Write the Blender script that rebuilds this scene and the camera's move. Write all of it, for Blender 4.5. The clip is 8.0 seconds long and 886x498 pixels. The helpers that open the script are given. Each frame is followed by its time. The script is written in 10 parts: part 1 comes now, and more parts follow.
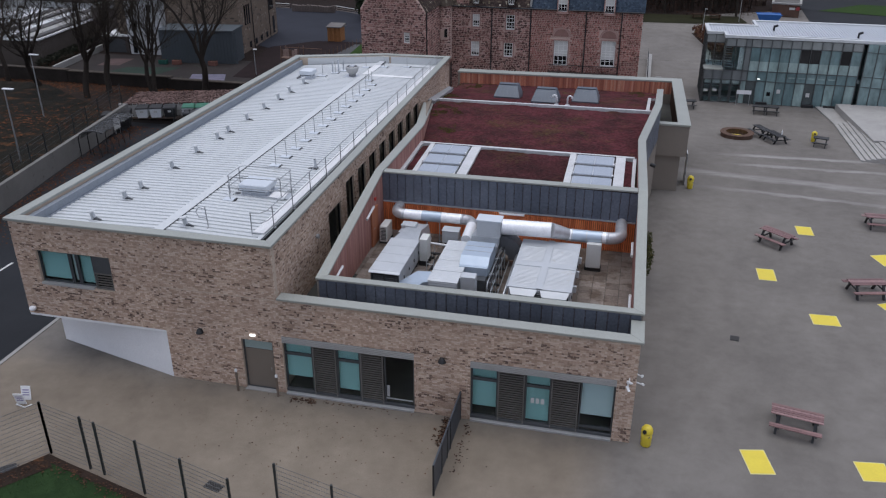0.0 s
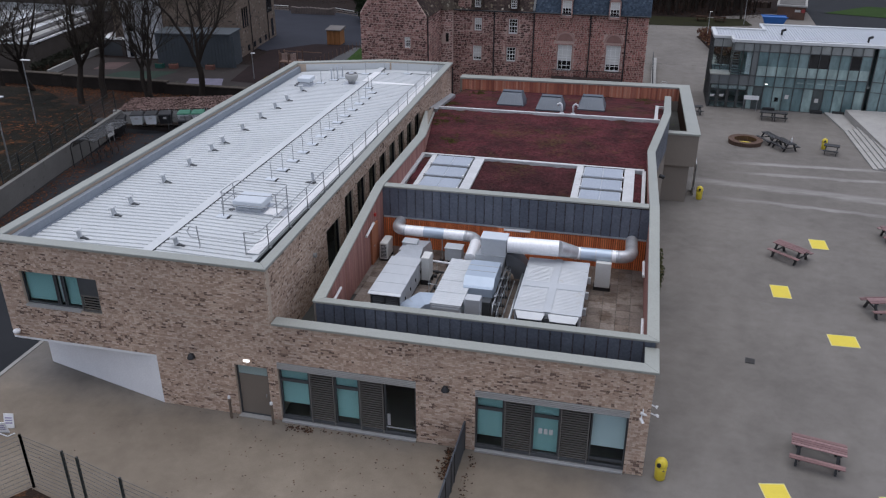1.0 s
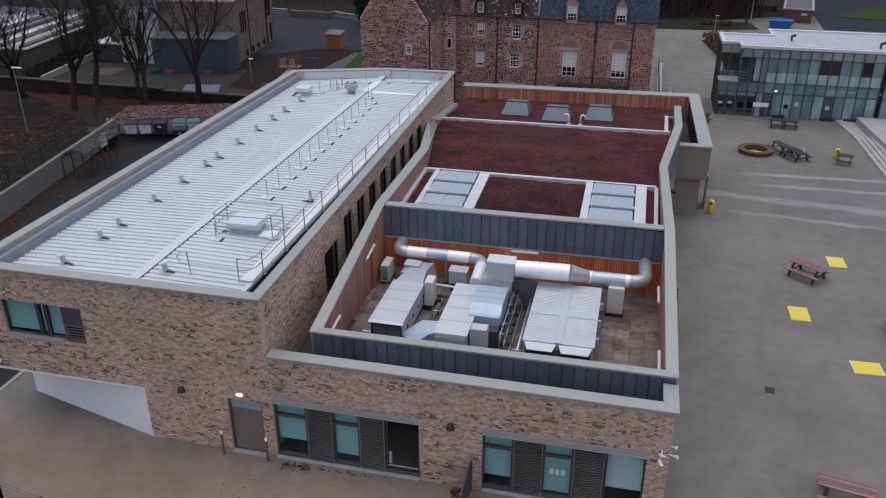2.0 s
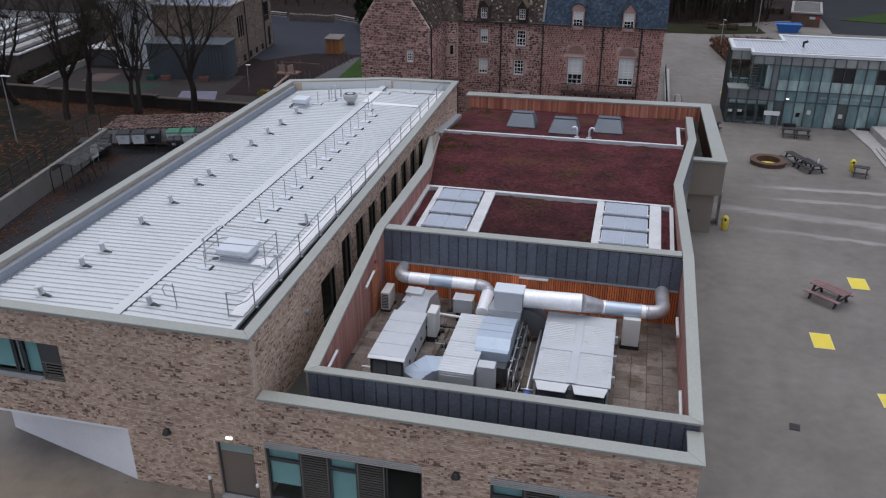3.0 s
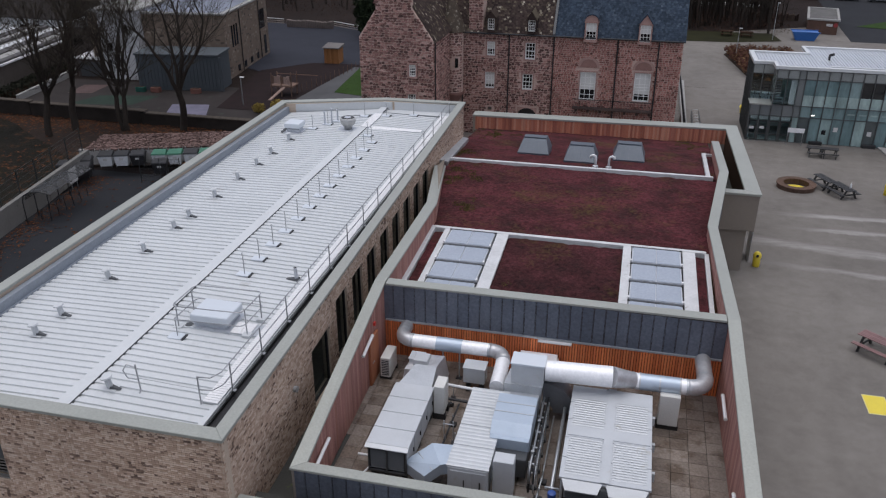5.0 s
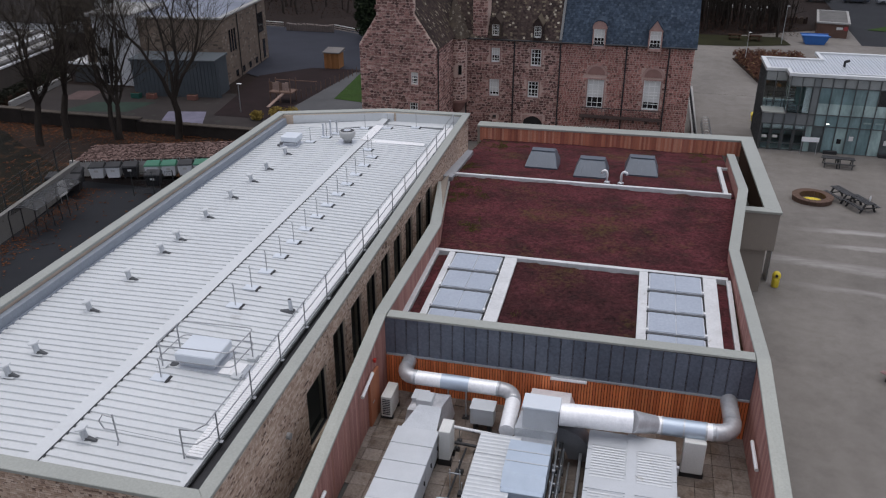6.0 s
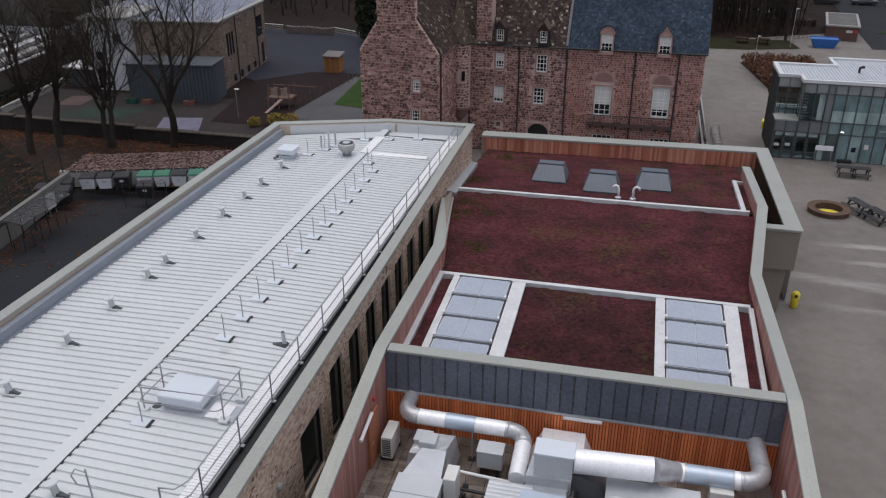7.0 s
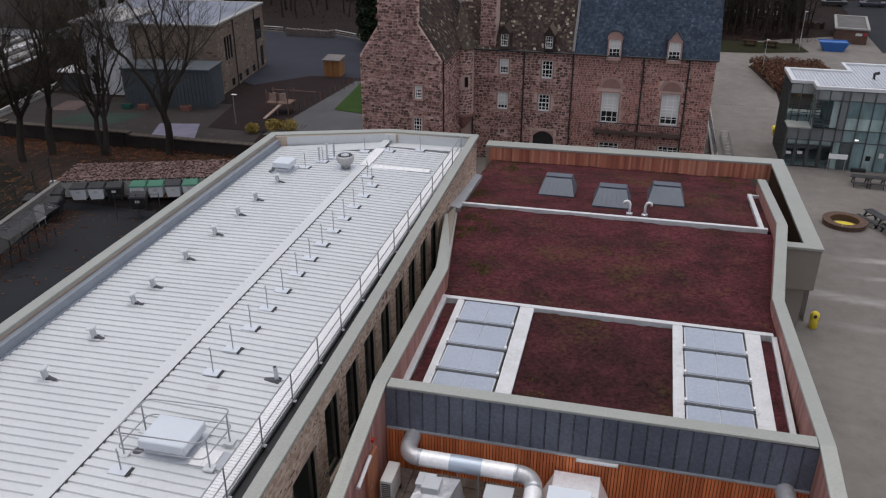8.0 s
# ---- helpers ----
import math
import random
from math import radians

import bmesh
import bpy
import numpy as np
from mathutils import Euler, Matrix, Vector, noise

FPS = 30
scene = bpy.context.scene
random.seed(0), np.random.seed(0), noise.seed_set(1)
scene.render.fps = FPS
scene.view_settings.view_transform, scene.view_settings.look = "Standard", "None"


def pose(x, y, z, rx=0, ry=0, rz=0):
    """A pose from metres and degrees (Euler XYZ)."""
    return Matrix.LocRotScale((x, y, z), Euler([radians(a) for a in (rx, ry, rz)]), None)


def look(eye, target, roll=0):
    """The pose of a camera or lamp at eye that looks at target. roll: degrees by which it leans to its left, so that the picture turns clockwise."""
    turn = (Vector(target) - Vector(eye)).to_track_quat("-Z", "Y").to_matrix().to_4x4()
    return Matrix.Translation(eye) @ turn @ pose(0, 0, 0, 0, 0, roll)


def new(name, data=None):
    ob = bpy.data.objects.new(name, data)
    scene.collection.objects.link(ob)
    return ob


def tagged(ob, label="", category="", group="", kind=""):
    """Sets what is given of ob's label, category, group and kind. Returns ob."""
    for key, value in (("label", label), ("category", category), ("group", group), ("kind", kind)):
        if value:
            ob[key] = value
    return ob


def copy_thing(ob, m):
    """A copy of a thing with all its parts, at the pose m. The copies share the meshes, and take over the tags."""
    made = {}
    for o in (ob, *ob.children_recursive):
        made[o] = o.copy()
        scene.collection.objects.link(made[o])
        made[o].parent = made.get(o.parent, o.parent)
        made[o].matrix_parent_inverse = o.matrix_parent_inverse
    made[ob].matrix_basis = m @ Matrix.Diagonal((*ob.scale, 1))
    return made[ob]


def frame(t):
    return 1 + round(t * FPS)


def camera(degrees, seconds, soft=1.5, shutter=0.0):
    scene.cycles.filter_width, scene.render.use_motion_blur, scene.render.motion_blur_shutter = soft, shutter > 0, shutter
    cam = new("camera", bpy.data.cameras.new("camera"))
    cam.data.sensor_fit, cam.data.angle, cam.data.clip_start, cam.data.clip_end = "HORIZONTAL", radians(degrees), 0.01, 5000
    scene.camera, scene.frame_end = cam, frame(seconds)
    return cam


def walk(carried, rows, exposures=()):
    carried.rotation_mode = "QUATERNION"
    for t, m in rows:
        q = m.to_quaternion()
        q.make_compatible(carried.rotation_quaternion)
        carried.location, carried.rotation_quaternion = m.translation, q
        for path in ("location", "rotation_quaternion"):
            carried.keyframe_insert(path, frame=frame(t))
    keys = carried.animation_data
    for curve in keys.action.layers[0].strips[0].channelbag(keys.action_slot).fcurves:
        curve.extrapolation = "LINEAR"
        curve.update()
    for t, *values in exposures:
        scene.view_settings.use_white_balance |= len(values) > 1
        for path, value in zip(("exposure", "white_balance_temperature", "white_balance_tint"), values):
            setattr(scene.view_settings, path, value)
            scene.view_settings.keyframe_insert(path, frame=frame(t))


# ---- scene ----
cam = camera(57.1, 8.0, soft=1.2)
METRES, EYE, TILT, LEAN, TURN = 18.0, 20.85, -25.8, 0.0, 13.3
ROWS = [
    (0.0, 0.0, 0.0, 0.0, 0.0, 0.0, -0.0),
    (0.5, -0.0026, 0.0407, 0.0215, 0.01, -0.01, -0.01),
    (1.0, -0.0068, 0.089, 0.0482, 0.01, -0.02, -0.01),
    (1.5, -0.0116, 0.1368, 0.0752, 0.01, -0.01, -0.0),
    (3.0, -0.0243, 0.3084, 0.1681, 0.07, 0.0, -0.02),
    (3.5, -0.0278, 0.3668, 0.1994, 0.09, -0.01, -0.04),
    (4.0, -0.0323, 0.4308, 0.2328, 0.11, -0.01, -0.05),
    (4.5, -0.0363, 0.4897, 0.2635, 0.11, -0.02, -0.06),
    (6.0, -0.0487, 0.6704, 0.3538, 0.23, -0.01, -0.07),
    (6.5, -0.052, 0.7247, 0.3811, 0.27, -0.01, -0.1),
    (7.0, -0.0554, 0.7826, 0.4085, 0.32, -0.03, -0.12),
    (7.5, -0.0575, 0.8329, 0.4339, 0.38, -0.04, -0.14),
    (8.0, -0.0606, 0.886, 0.4591, 0.42, -0.05, -0.18),
]
walk(cam, [(t, pose(0, 0, EYE, TILT, LEAN, TURN) @ pose(METRES * x, METRES * y, METRES * z, 90 + pitch, roll, yaw)) for t, x, y, z, yaw, pitch, roll in ROWS],
     [(0.0, 0.12, 6230, 10), (1.5, 0.12, 6280, 10), (3.5, 0.12, 6370, 10), (4.5, 0.13, 6480, 10), (6.5, 0.13, 6620, 10), (8.0, 0.14, 6780, 10)])

# ---- world and light: a dull overcast winter day ----
world = bpy.data.worlds.new("overcast")
world.use_nodes = True
scene.world = world
wn = world.node_tree.nodes
sky = wn.new("ShaderNodeTexSky")
sky.sky_type = "NISHITA"
sky.sun_disc = False
sky.sun_elevation = radians(86)
sky.sun_rotation = radians(-45)
sky.dust_density = 6.0
sky.air_density = 1.0
grey = wn.new("ShaderNodeMixRGB")
grey.inputs[0].default_value = 0.8
grey.inputs[2].default_value = (5.5, 5.8, 7.0, 1)
world.node_tree.links.new(sky.outputs[0], grey.inputs[1])
world.node_tree.links.new(grey.outputs[0], wn["Background"].inputs[0])
wn["Background"].inputs[1].default_value = 0.108
sun = new("sun", bpy.data.lights.new("sun", "SUN"))
sun.data.energy, sun.data.angle, sun.data.color = 1.15, radians(60), (1.0, 0.99, 1.0)
sun.matrix_basis = look((-28, 56, 60), (-25, 53, 0))


# ---- mesh helpers ----
def wm(ob):
    up = wm(ob.parent) @ ob.matrix_parent_inverse if ob.parent else Matrix()
    return up @ ob.matrix_basis


def thing(name, place, label, category, group="", kind=""):
    ob = new(name)
    ob.empty_display_size = 0.2
    ob.location = place
    return tagged(ob, label, category, group, kind)


def as_mesh(name, bm, material, smooth=False):
    me = bpy.data.meshes.new(name)
    bm.to_mesh(me)
    bm.free()
    for m in material if isinstance(material, (list, tuple)) else [material]:
        me.materials.append(m)
    if smooth:
        me.polygons.foreach_set("use_smooth", [True] * len(me.polygons))
    return me


def part(name, bm, material, parent=None, label="", smooth=False, kind=""):
    """One mesh object out of world coordinates, under its thing."""
    ob = new(name, as_mesh(name, bm, material, smooth))
    if parent:
        ob.parent = parent
        ob.matrix_parent_inverse = wm(parent).inverted()
    return tagged(ob, label, kind=kind)


def piece(name, mesh, parent, m):
    """A repeated piece that shares its mesh, at the world pose m."""
    ob = new(name, mesh)
    ob.parent = parent
    ob.matrix_parent_inverse = wm(parent).inverted()
    ob.matrix_basis = m
    return ob


def raw(name, verts, faces, material, parent=None, label="", kind=""):
    me = bpy.data.meshes.new(name)
    me.from_pydata(verts, [], faces)
    me.materials.append(material)
    me.update()
    ob = new(name, me)
    if parent:
        ob.parent = parent
        ob.matrix_parent_inverse = wm(parent).inverted()
    return tagged(ob, label, kind=kind)


def box(bm, x0, y0, z0, x1, y1, z1, m=None, bevel=0.0):
    vs = [bm.verts.new((x, y, z)) for x in (x0, x1) for y in (y0, y1) for z in (z0, z1)]
    fs = [bm.faces.new([vs[i] for i in q]) for q in
          ((0, 1, 3, 2), (4, 6, 7, 5), (0, 4, 5, 1), (2, 3, 7, 6), (0, 2, 6, 4), (1, 5, 7, 3))]
    if bevel:
        es = {e for f in fs for e in f.edges}
        r = bmesh.ops.bevel(bm, geom=list(es), offset=bevel, segments=1, affect="EDGES")
        vs = list({v for f in r["faces"] for v in f.verts} | {v for v in vs if v.is_valid})
    if m is not None:
        bmesh.ops.transform(bm, matrix=m, verts=vs)
    return vs


def hexa(bm, bottom, top):
    """A solid between two quads, both listed anticlockwise from above."""
    b, t = [bm.verts.new(p) for p in bottom], [bm.verts.new(p) for p in top]
    n = len(b)
    bm.faces.new(b[::-1])
    bm.faces.new(t)
    for i in range(n):
        j = (i + 1) % n
        bm.faces.new((b[i], b[j], t[j], t[i]))


def prism(bm, outline, z0, z1):
    hexa(bm, [(x, y, z0) for x, y in outline], [(x, y, z1) for x, y in outline])


def rod(bm, a, b, r, n=8, r2=None):
    a, b = Vector(a), Vector(b)
    d = (b - a).normalized()
    u = d.orthogonal().normalized()
    v = d.cross(u)
    rings = []
    for p, q in ((a, r), (b, r if r2 is None else r2)):
        rings.append([bm.verts.new(p + q * (math.cos(2 * math.pi * i / n) * u + math.sin(2 * math.pi * i / n) * v)) for i in range(n)])
    for i in range(n):
        j = (i + 1) % n
        bm.faces.new((rings[0][i], rings[0][j], rings[1][j], rings[1][i]))
    bm.faces.new(rings[0][::-1])
    bm.faces.new(rings[1])


def tube(bm, points, r, n=10):
    """A tube of constant radius along points, with mitred joints."""
    pts = [Vector(p) for p in points]
    u = None
    rings = []
    for i, p in enumerate(pts):
        d = (pts[min(i + 1, len(pts) - 1)] - pts[max(i - 1, 0)]).normalized()
        u = d.orthogonal().normalized() if u is None else (u - d * u.dot(d)).normalized()
        v = d.cross(u)
        rings.append([bm.verts.new(p + r * (math.cos(2 * math.pi * k / n) * u + math.sin(2 * math.pi * k / n) * v)) for k in range(n)])
    for a, b in zip(rings, rings[1:]):
        for k in range(n):
            bm.faces.new((a[k], a[(k + 1) % n], b[(k + 1) % n], b[k]))
    bm.faces.new(rings[0][::-1])
    bm.faces.new(rings[-1])


def bend(a, corner, b, r, n=6):
    """Points round a corner from the leg towards a to the leg towards b."""
    a, c, b = Vector(a), Vector(corner), Vector(b)
    p, q = c + (a - c).normalized() * r, c + (b - c).normalized() * r
    return [(1 - t) ** 2 * p + 2 * t * (1 - t) * c + t * t * q for t in (i / n for i in range(n + 1))]


def lathe(bm, profile, centre, n=20):
    cx, cy = centre
    rings = [[bm.verts.new((cx + r * math.cos(2 * math.pi * k / n), cy + r * math.sin(2 * math.pi * k / n), z)) for k in range(n)] for r, z in profile]
    for a, b in zip(rings, rings[1:]):
        for k in range(n):
            bm.faces.new((a[k], a[(k + 1) % n], b[(k + 1) % n], b[k]))
    bm.faces.new(rings[0][::-1])
    bm.faces.new(rings[-1])


def pierced(bm, x0, x1, z0, z1, holes, y0, y1, place=lambda u, y, w: (u, y, w)):
    """One connected wall slab with rectangular holes through it."""
    xs = sorted({x0, x1, *[v for h in holes for v in h[:2] if x0 < v < x1]})
    zs = sorted({z0, z1, *[v for h in holes for v in h[2:] if z0 < v < z1]})
    hole = lambda i, j: not (0 <= i < len(xs) - 1 and 0 <= j < len(zs) - 1) or any(h[0] <= xs[i] and h[1] >= xs[i + 1] and h[2] <= zs[j] and h[3] >= zs[j + 1] for h in holes)
    vs = {}

    def at(i, j, y):
        if (i, j, y) not in vs:
            vs[i, j, y] = bm.verts.new(place(xs[i], y, zs[j]))
        return vs[i, j, y]

    for i in range(len(xs) - 1):
        for j in range(len(zs) - 1):
            if hole(i, j):
                continue
            c = [(i, j), (i + 1, j), (i + 1, j + 1), (i, j + 1)]
            bm.faces.new([at(*p, y0) for p in c])
            bm.faces.new([at(*p, y1) for p in c[::-1]])
            for k, (di, dj) in enumerate(((0, -1), (1, 0), (0, 1), (-1, 0))):
                if hole(i + di, j + dj):
                    p, q = c[k], c[(k + 1) % 4]
                    bm.faces.new((at(*q, y0), at(*p, y0), at(*p, y1), at(*q, y1)))
    bmesh.ops.recalc_face_normals(bm, faces=bm.faces[:])


# ---- materials ----
def shader(name, rough=0.8, metal=0.0):
    m = bpy.data.materials.new(name)
    m.use_nodes = True
    b = m.node_tree.nodes["Principled BSDF"]
    b.inputs["Roughness"].default_value = rough
    b.inputs["Metallic"].default_value = metal
    if rough >= 0.8 and not metal:
        b.inputs["Specular IOR Level"].default_value = 0.12
    return m, m.node_tree.nodes, m.node_tree.links, b


def texco(nodes, links, scale=(1, 1, 1), kind="Object"):
    tc = nodes.new("ShaderNodeNewGeometry") if kind == "World" else nodes.new("ShaderNodeTexCoord")
    mp = nodes.new("ShaderNodeMapping")
    mp.inputs["Scale"].default_value = scale
    links.new(tc.outputs["Position" if kind == "World" else kind], mp.inputs[0])
    return mp.outputs[0]


def ramp(nodes, links, source, stops, smooth=False):
    r = nodes.new("ShaderNodeValToRGB")
    e = r.color_ramp.elements
    while len(e) < len(stops):
        e.new(0.5)
    for k, (p, c) in zip(e, stops):
        k.position, k.color = p, (*c, 1)
    if not smooth:
        r.color_ramp.interpolation = "LINEAR"
    links.new(source, r.inputs[0])
    return r.outputs[0]


def noise_tex(nodes, links, vec, scale, detail=4, rough=0.6):
    n = nodes.new("ShaderNodeTexNoise")
    n.inputs["Scale"].default_value, n.inputs["Detail"].default_value, n.inputs["Roughness"].default_value = scale, detail, rough
    links.new(vec, n.inputs["Vector"])
    return n.outputs["Fac"]


def blend(nodes, links, a, b, fac, mode="MIX"):
    m = nodes.new("ShaderNodeMixRGB")
    m.blend_type = mode
    for i, s in ((0, fac), (1, a), (2, b)):
        if isinstance(s, (int, float)):
            m.inputs[i].default_value = s
        elif isinstance(s, tuple):
            m.inputs[i].default_value = (*s, 1)
        else:
            links.new(s, m.inputs[i])
    return m.outputs[0]


def bump(nodes, links, b, height, strength=0.3, distance=0.01):
    k = nodes.new("ShaderNodeBump")
    k.inputs["Strength"].default_value, k.inputs["Distance"].default_value = strength, distance
    links.new(height, k.inputs["Height"])
    links.new(k.outputs[0], b.inputs["Normal"])


def rnd(nodes, links):
    """A random number of each piece: of the island within a mesh and of the object."""
    g, o = nodes.new("ShaderNodeNewGeometry"), nodes.new("ShaderNodeObjectInfo")
    a = nodes.new("ShaderNodeMath")
    links.new(g.outputs["Random Per Island"], a.inputs[0])
    links.new(o.outputs["Random"], a.inputs[1])
    f = nodes.new("ShaderNodeMath")
    f.operation = "FRACT"
    links.new(a.outputs[0], f.inputs[0])
    return f.outputs[0]


def surface(name, light, dark, rough=0.8, metal=0.0, large=0.5, fine=25.0, stretch=(1, 1, 1), relief=0.15, depth=0.004, third=None, spots=0.0, kind="World", grit=0.35):
    """A surface of one kind with broad tone changes, fine grain, relief and, if asked, stains of a third colour."""
    m, n, l, b = shader(name, rough, metal)
    v = texco(n, l, stretch, kind)
    broad = ramp(n, l, noise_tex(n, l, v, large, 5, 0.65), [(0.3, dark), (0.7, light)])
    f = noise_tex(n, l, v, fine, 3, 0.7)
    mid = tuple((p + q) / 2 for p, q in zip(light, dark))
    grain = ramp(n, l, f, [(0.3, tuple(0.72 * c for c in mid)), (0.7, tuple(min(1, 1.22 * c) for c in mid))])
    col = blend(n, l, broad, grain, grit)
    if third:
        s = ramp(n, l, noise_tex(n, l, v, large * 2.3, 6, 0.7), [(0.62 - spots, (0, 0, 0)), (0.72 - spots * 0.5, (1, 1, 1))])
        col = blend(n, l, col, third, s)
    l.new(col, b.inputs["Base Color"])
    if relief:
        bump(n, l, b, f, relief, depth)
    return m


def pieces(name, stops, rough=0.85, metal=0.0, fine=30.0, relief=0.3, stretch=(1, 1, 1), depth=0.004, stains=None):
    """A surface of separate pieces, each with a tone of its own; stains: tint, scale and threshold of blotches that run across them."""
    m, n, l, b = shader(name, rough, metal)
    v = texco(n, l, stretch, "World")
    c = ramp(n, l, rnd(n, l), stops)
    f = noise_tex(n, l, v, fine, 4, 0.7)
    g = noise_tex(n, l, v, 0.6, 4, 0.6)
    c = blend(n, l, c, ramp(n, l, f, [(0.25, (0.55, 0.55, 0.55)), (0.75, (1.25, 1.25, 1.25))]), 0.8, "MULTIPLY")
    c = blend(n, l, c, ramp(n, l, g, [(0.3, (0.78, 0.78, 0.78)), (0.7, (1.12, 1.12, 1.12))]), 1.0, "MULTIPLY")
    if stains:
        s = ramp(n, l, noise_tex(n, l, texco(n, l, (1, 1, 1), "World"), stains[1], 5, 0.6), [(stains[2], (0, 0, 0)), (stains[2] + 0.12, (1, 1, 1))])
        c = blend(n, l, c, blend(n, l, c, stains[0], 1.0, "MULTIPLY"), s)
    l.new(c, b.inputs["Base Color"])
    bump(n, l, b, f, relief, depth)
    return m


def glass(name, tint=(0.8, 0.9, 0.9), rough=0.02):
    m, n, l, b = shader(name, rough)
    b.inputs["Base Color"].default_value = (*tint, 1)
    b.inputs["Transmission Weight"].default_value = 1.0
    b.inputs["IOR"].default_value = 1.2
    return m




def brick_surface():
    """Buff brick: each brick its own tone, and burnt bricks that gather in ragged horizontal drifts."""
    m, n, l, b = shader("brick", 0.85)
    v = texco(n, l, (1, 1, 1), "World")
    r = rnd(n, l)
    c = ramp(n, l, r, [(0.0, (0.40, 0.285, 0.215)), (0.35, (0.50, 0.365, 0.28)), (0.7, (0.585, 0.45, 0.355)), (1.0, (0.66, 0.535, 0.435))])
    burnt = ramp(n, l, rnd2(n, l, r), [(0.0, (0.15, 0.105, 0.085)), (1.0, (0.30, 0.21, 0.165))])
    drift = noise_tex(n, l, texco(n, l, (0.7, 0.7, 2.6), "World"), 0.9, 5, 0.72)
    g = n.new("ShaderNodeMath")
    g.operation = "MULTIPLY_ADD"
    l.new(drift, g.inputs[0])
    g.inputs[1].default_value, g.inputs[2].default_value = 1.5, -0.655
    pick = n.new("ShaderNodeMath")
    pick.operation = "GREATER_THAN"
    l.new(g.outputs[0], pick.inputs[0])
    l.new(rnd2(n, l, r, 7.31), pick.inputs[1])
    c = blend(n, l, c, burnt, pick.outputs[0])
    f = noise_tex(n, l, v, 30.0, 4, 0.7)
    c = blend(n, l, c, ramp(n, l, f, [(0.25, (0.62, 0.62, 0.62)), (0.75, (1.2, 1.2, 1.2))]), 0.8, "MULTIPLY")
    c = blend(n, l, c, ramp(n, l, noise_tex(n, l, v, 0.35, 5, 0.65), [(0.3, (0.84, 0.84, 0.85)), (0.7, (1.08, 1.07, 1.05))]), 1.0, "MULTIPLY")
    l.new(c, b.inputs["Base Color"])
    bump(n, l, b, f, 0.3, 0.004)
    return m


def rnd2(n, l, r, k=3.77):
    """A second random number out of the first."""
    a, f = n.new("ShaderNodeMath"), n.new("ShaderNodeMath")
    a.operation, f.operation = "MULTIPLY", "FRACT"
    l.new(r, a.inputs[0])
    a.inputs[1].default_value = k * 10.0
    l.new(a.outputs[0], f.inputs[0])
    return f.outputs[0]


BRICK = brick_surface()
MORTAR = surface("mortar", (0.54, 0.44, 0.35), (0.45, 0.365, 0.29), 0.95)
COPING = surface("coping", (0.35, 0.36, 0.325), (0.285, 0.295, 0.265), 0.45, 0.2, 0.35, 14.0, relief=0.05)
ZINC = pieces("zinc", [(0.0, (0.118, 0.136, 0.172)), (0.5, (0.14, 0.16, 0.2)), (1.0, (0.162, 0.184, 0.226))], 0.45, 0.3, 9.0, 0.05)
ROOFING = surface("roof_sheet", (0.60, 0.618, 0.622), (0.545, 0.563, 0.568), 0.4, 0.1, 0.3, 8.0, relief=0.03, third=(0.47, 0.475, 0.47), spots=0.0, grit=0.15)
LIDWHITE = surface("smooth_lid", (0.62, 0.66, 0.70), (0.58, 0.62, 0.66), 0.3, 0.1, 0.4, 8.0, relief=0.0, grit=0.05)
ROOFTRIM = surface("roof_trim", (0.54, 0.565, 0.60), (0.46, 0.485, 0.52), 0.4, 0.35, 0.5, 12.0, relief=0.04)
LINING = surface("upstand_lining", (0.27, 0.30, 0.34), (0.21, 0.235, 0.27), 0.5, 0.2, 0.6, 12.0, relief=0.04)
WHITE = surface("white_render", (0.80, 0.80, 0.80), (0.71, 0.71, 0.71), 0.7, 0.0, 0.4, 18.0, relief=0.05)
KERBW = surface("kerb_metal", (0.66, 0.665, 0.67), (0.47, 0.475, 0.475), 0.5, 0.1, 1.1, 12.0, relief=0.12, third=(0.36, 0.35, 0.33), spots=0.01)
WHITE_TRIM = surface("white_trim", (0.78, 0.785, 0.79), (0.62, 0.625, 0.63), 0.55, 0.0, 1.2, 18.0, relief=0.08)
GALV = surface("galvanised", (0.56, 0.58, 0.60), (0.43, 0.45, 0.47), 0.36, 0.6, 1.3, 22.0, relief=0.04)
PLANT = surface("plant_casing", (0.53, 0.55, 0.57), (0.45, 0.47, 0.485), 0.45, 0.2, 0.8, 16.0, relief=0.03, third=(0.43, 0.425, 0.40), spots=0.0, grit=0.1)
BLUEGREY = surface("new_casing", (0.47, 0.54, 0.62), (0.40, 0.47, 0.55), 0.4, 0.45, 0.9, 16.0, relief=0.02, grit=0.1)
FOIL = surface("foil", (0.93, 0.93, 0.94), (0.80, 0.81, 0.82), 0.4, 0.2, 2.5, 9.0, relief=0.5, depth=0.01)
DULLFOIL = surface("dull_foil", (0.60, 0.60, 0.615), (0.42, 0.425, 0.44), 0.38, 0.5, 2.2, 9.0, relief=0.6, depth=0.014)
STEEL = surface("rail_steel", (0.42, 0.43, 0.44), (0.33, 0.34, 0.35), 0.4, 0.7, 2.0, 20.0, relief=0.03)
DARK = surface("dark_metal", (0.035, 0.035, 0.037), (0.022, 0.022, 0.024), 0.5, 0.3, 1.0, 20.0, relief=0.05)
BLACK = surface("black_plastic", (0.022, 0.022, 0.024), (0.014, 0.014, 0.015), 0.5, 0.0, 1.0, 25.0, relief=0.05)
FRAME = surface("window_frame", (0.085, 0.09, 0.095), (0.06, 0.064, 0.068), 0.45, 0.3, 1.0, 20.0, relief=0.03)
LOUVRE = surface("louvre", (0.185, 0.178, 0.165), (0.145, 0.139, 0.13), 0.55, 0.3, 1.0, 20.0, relief=0.03)
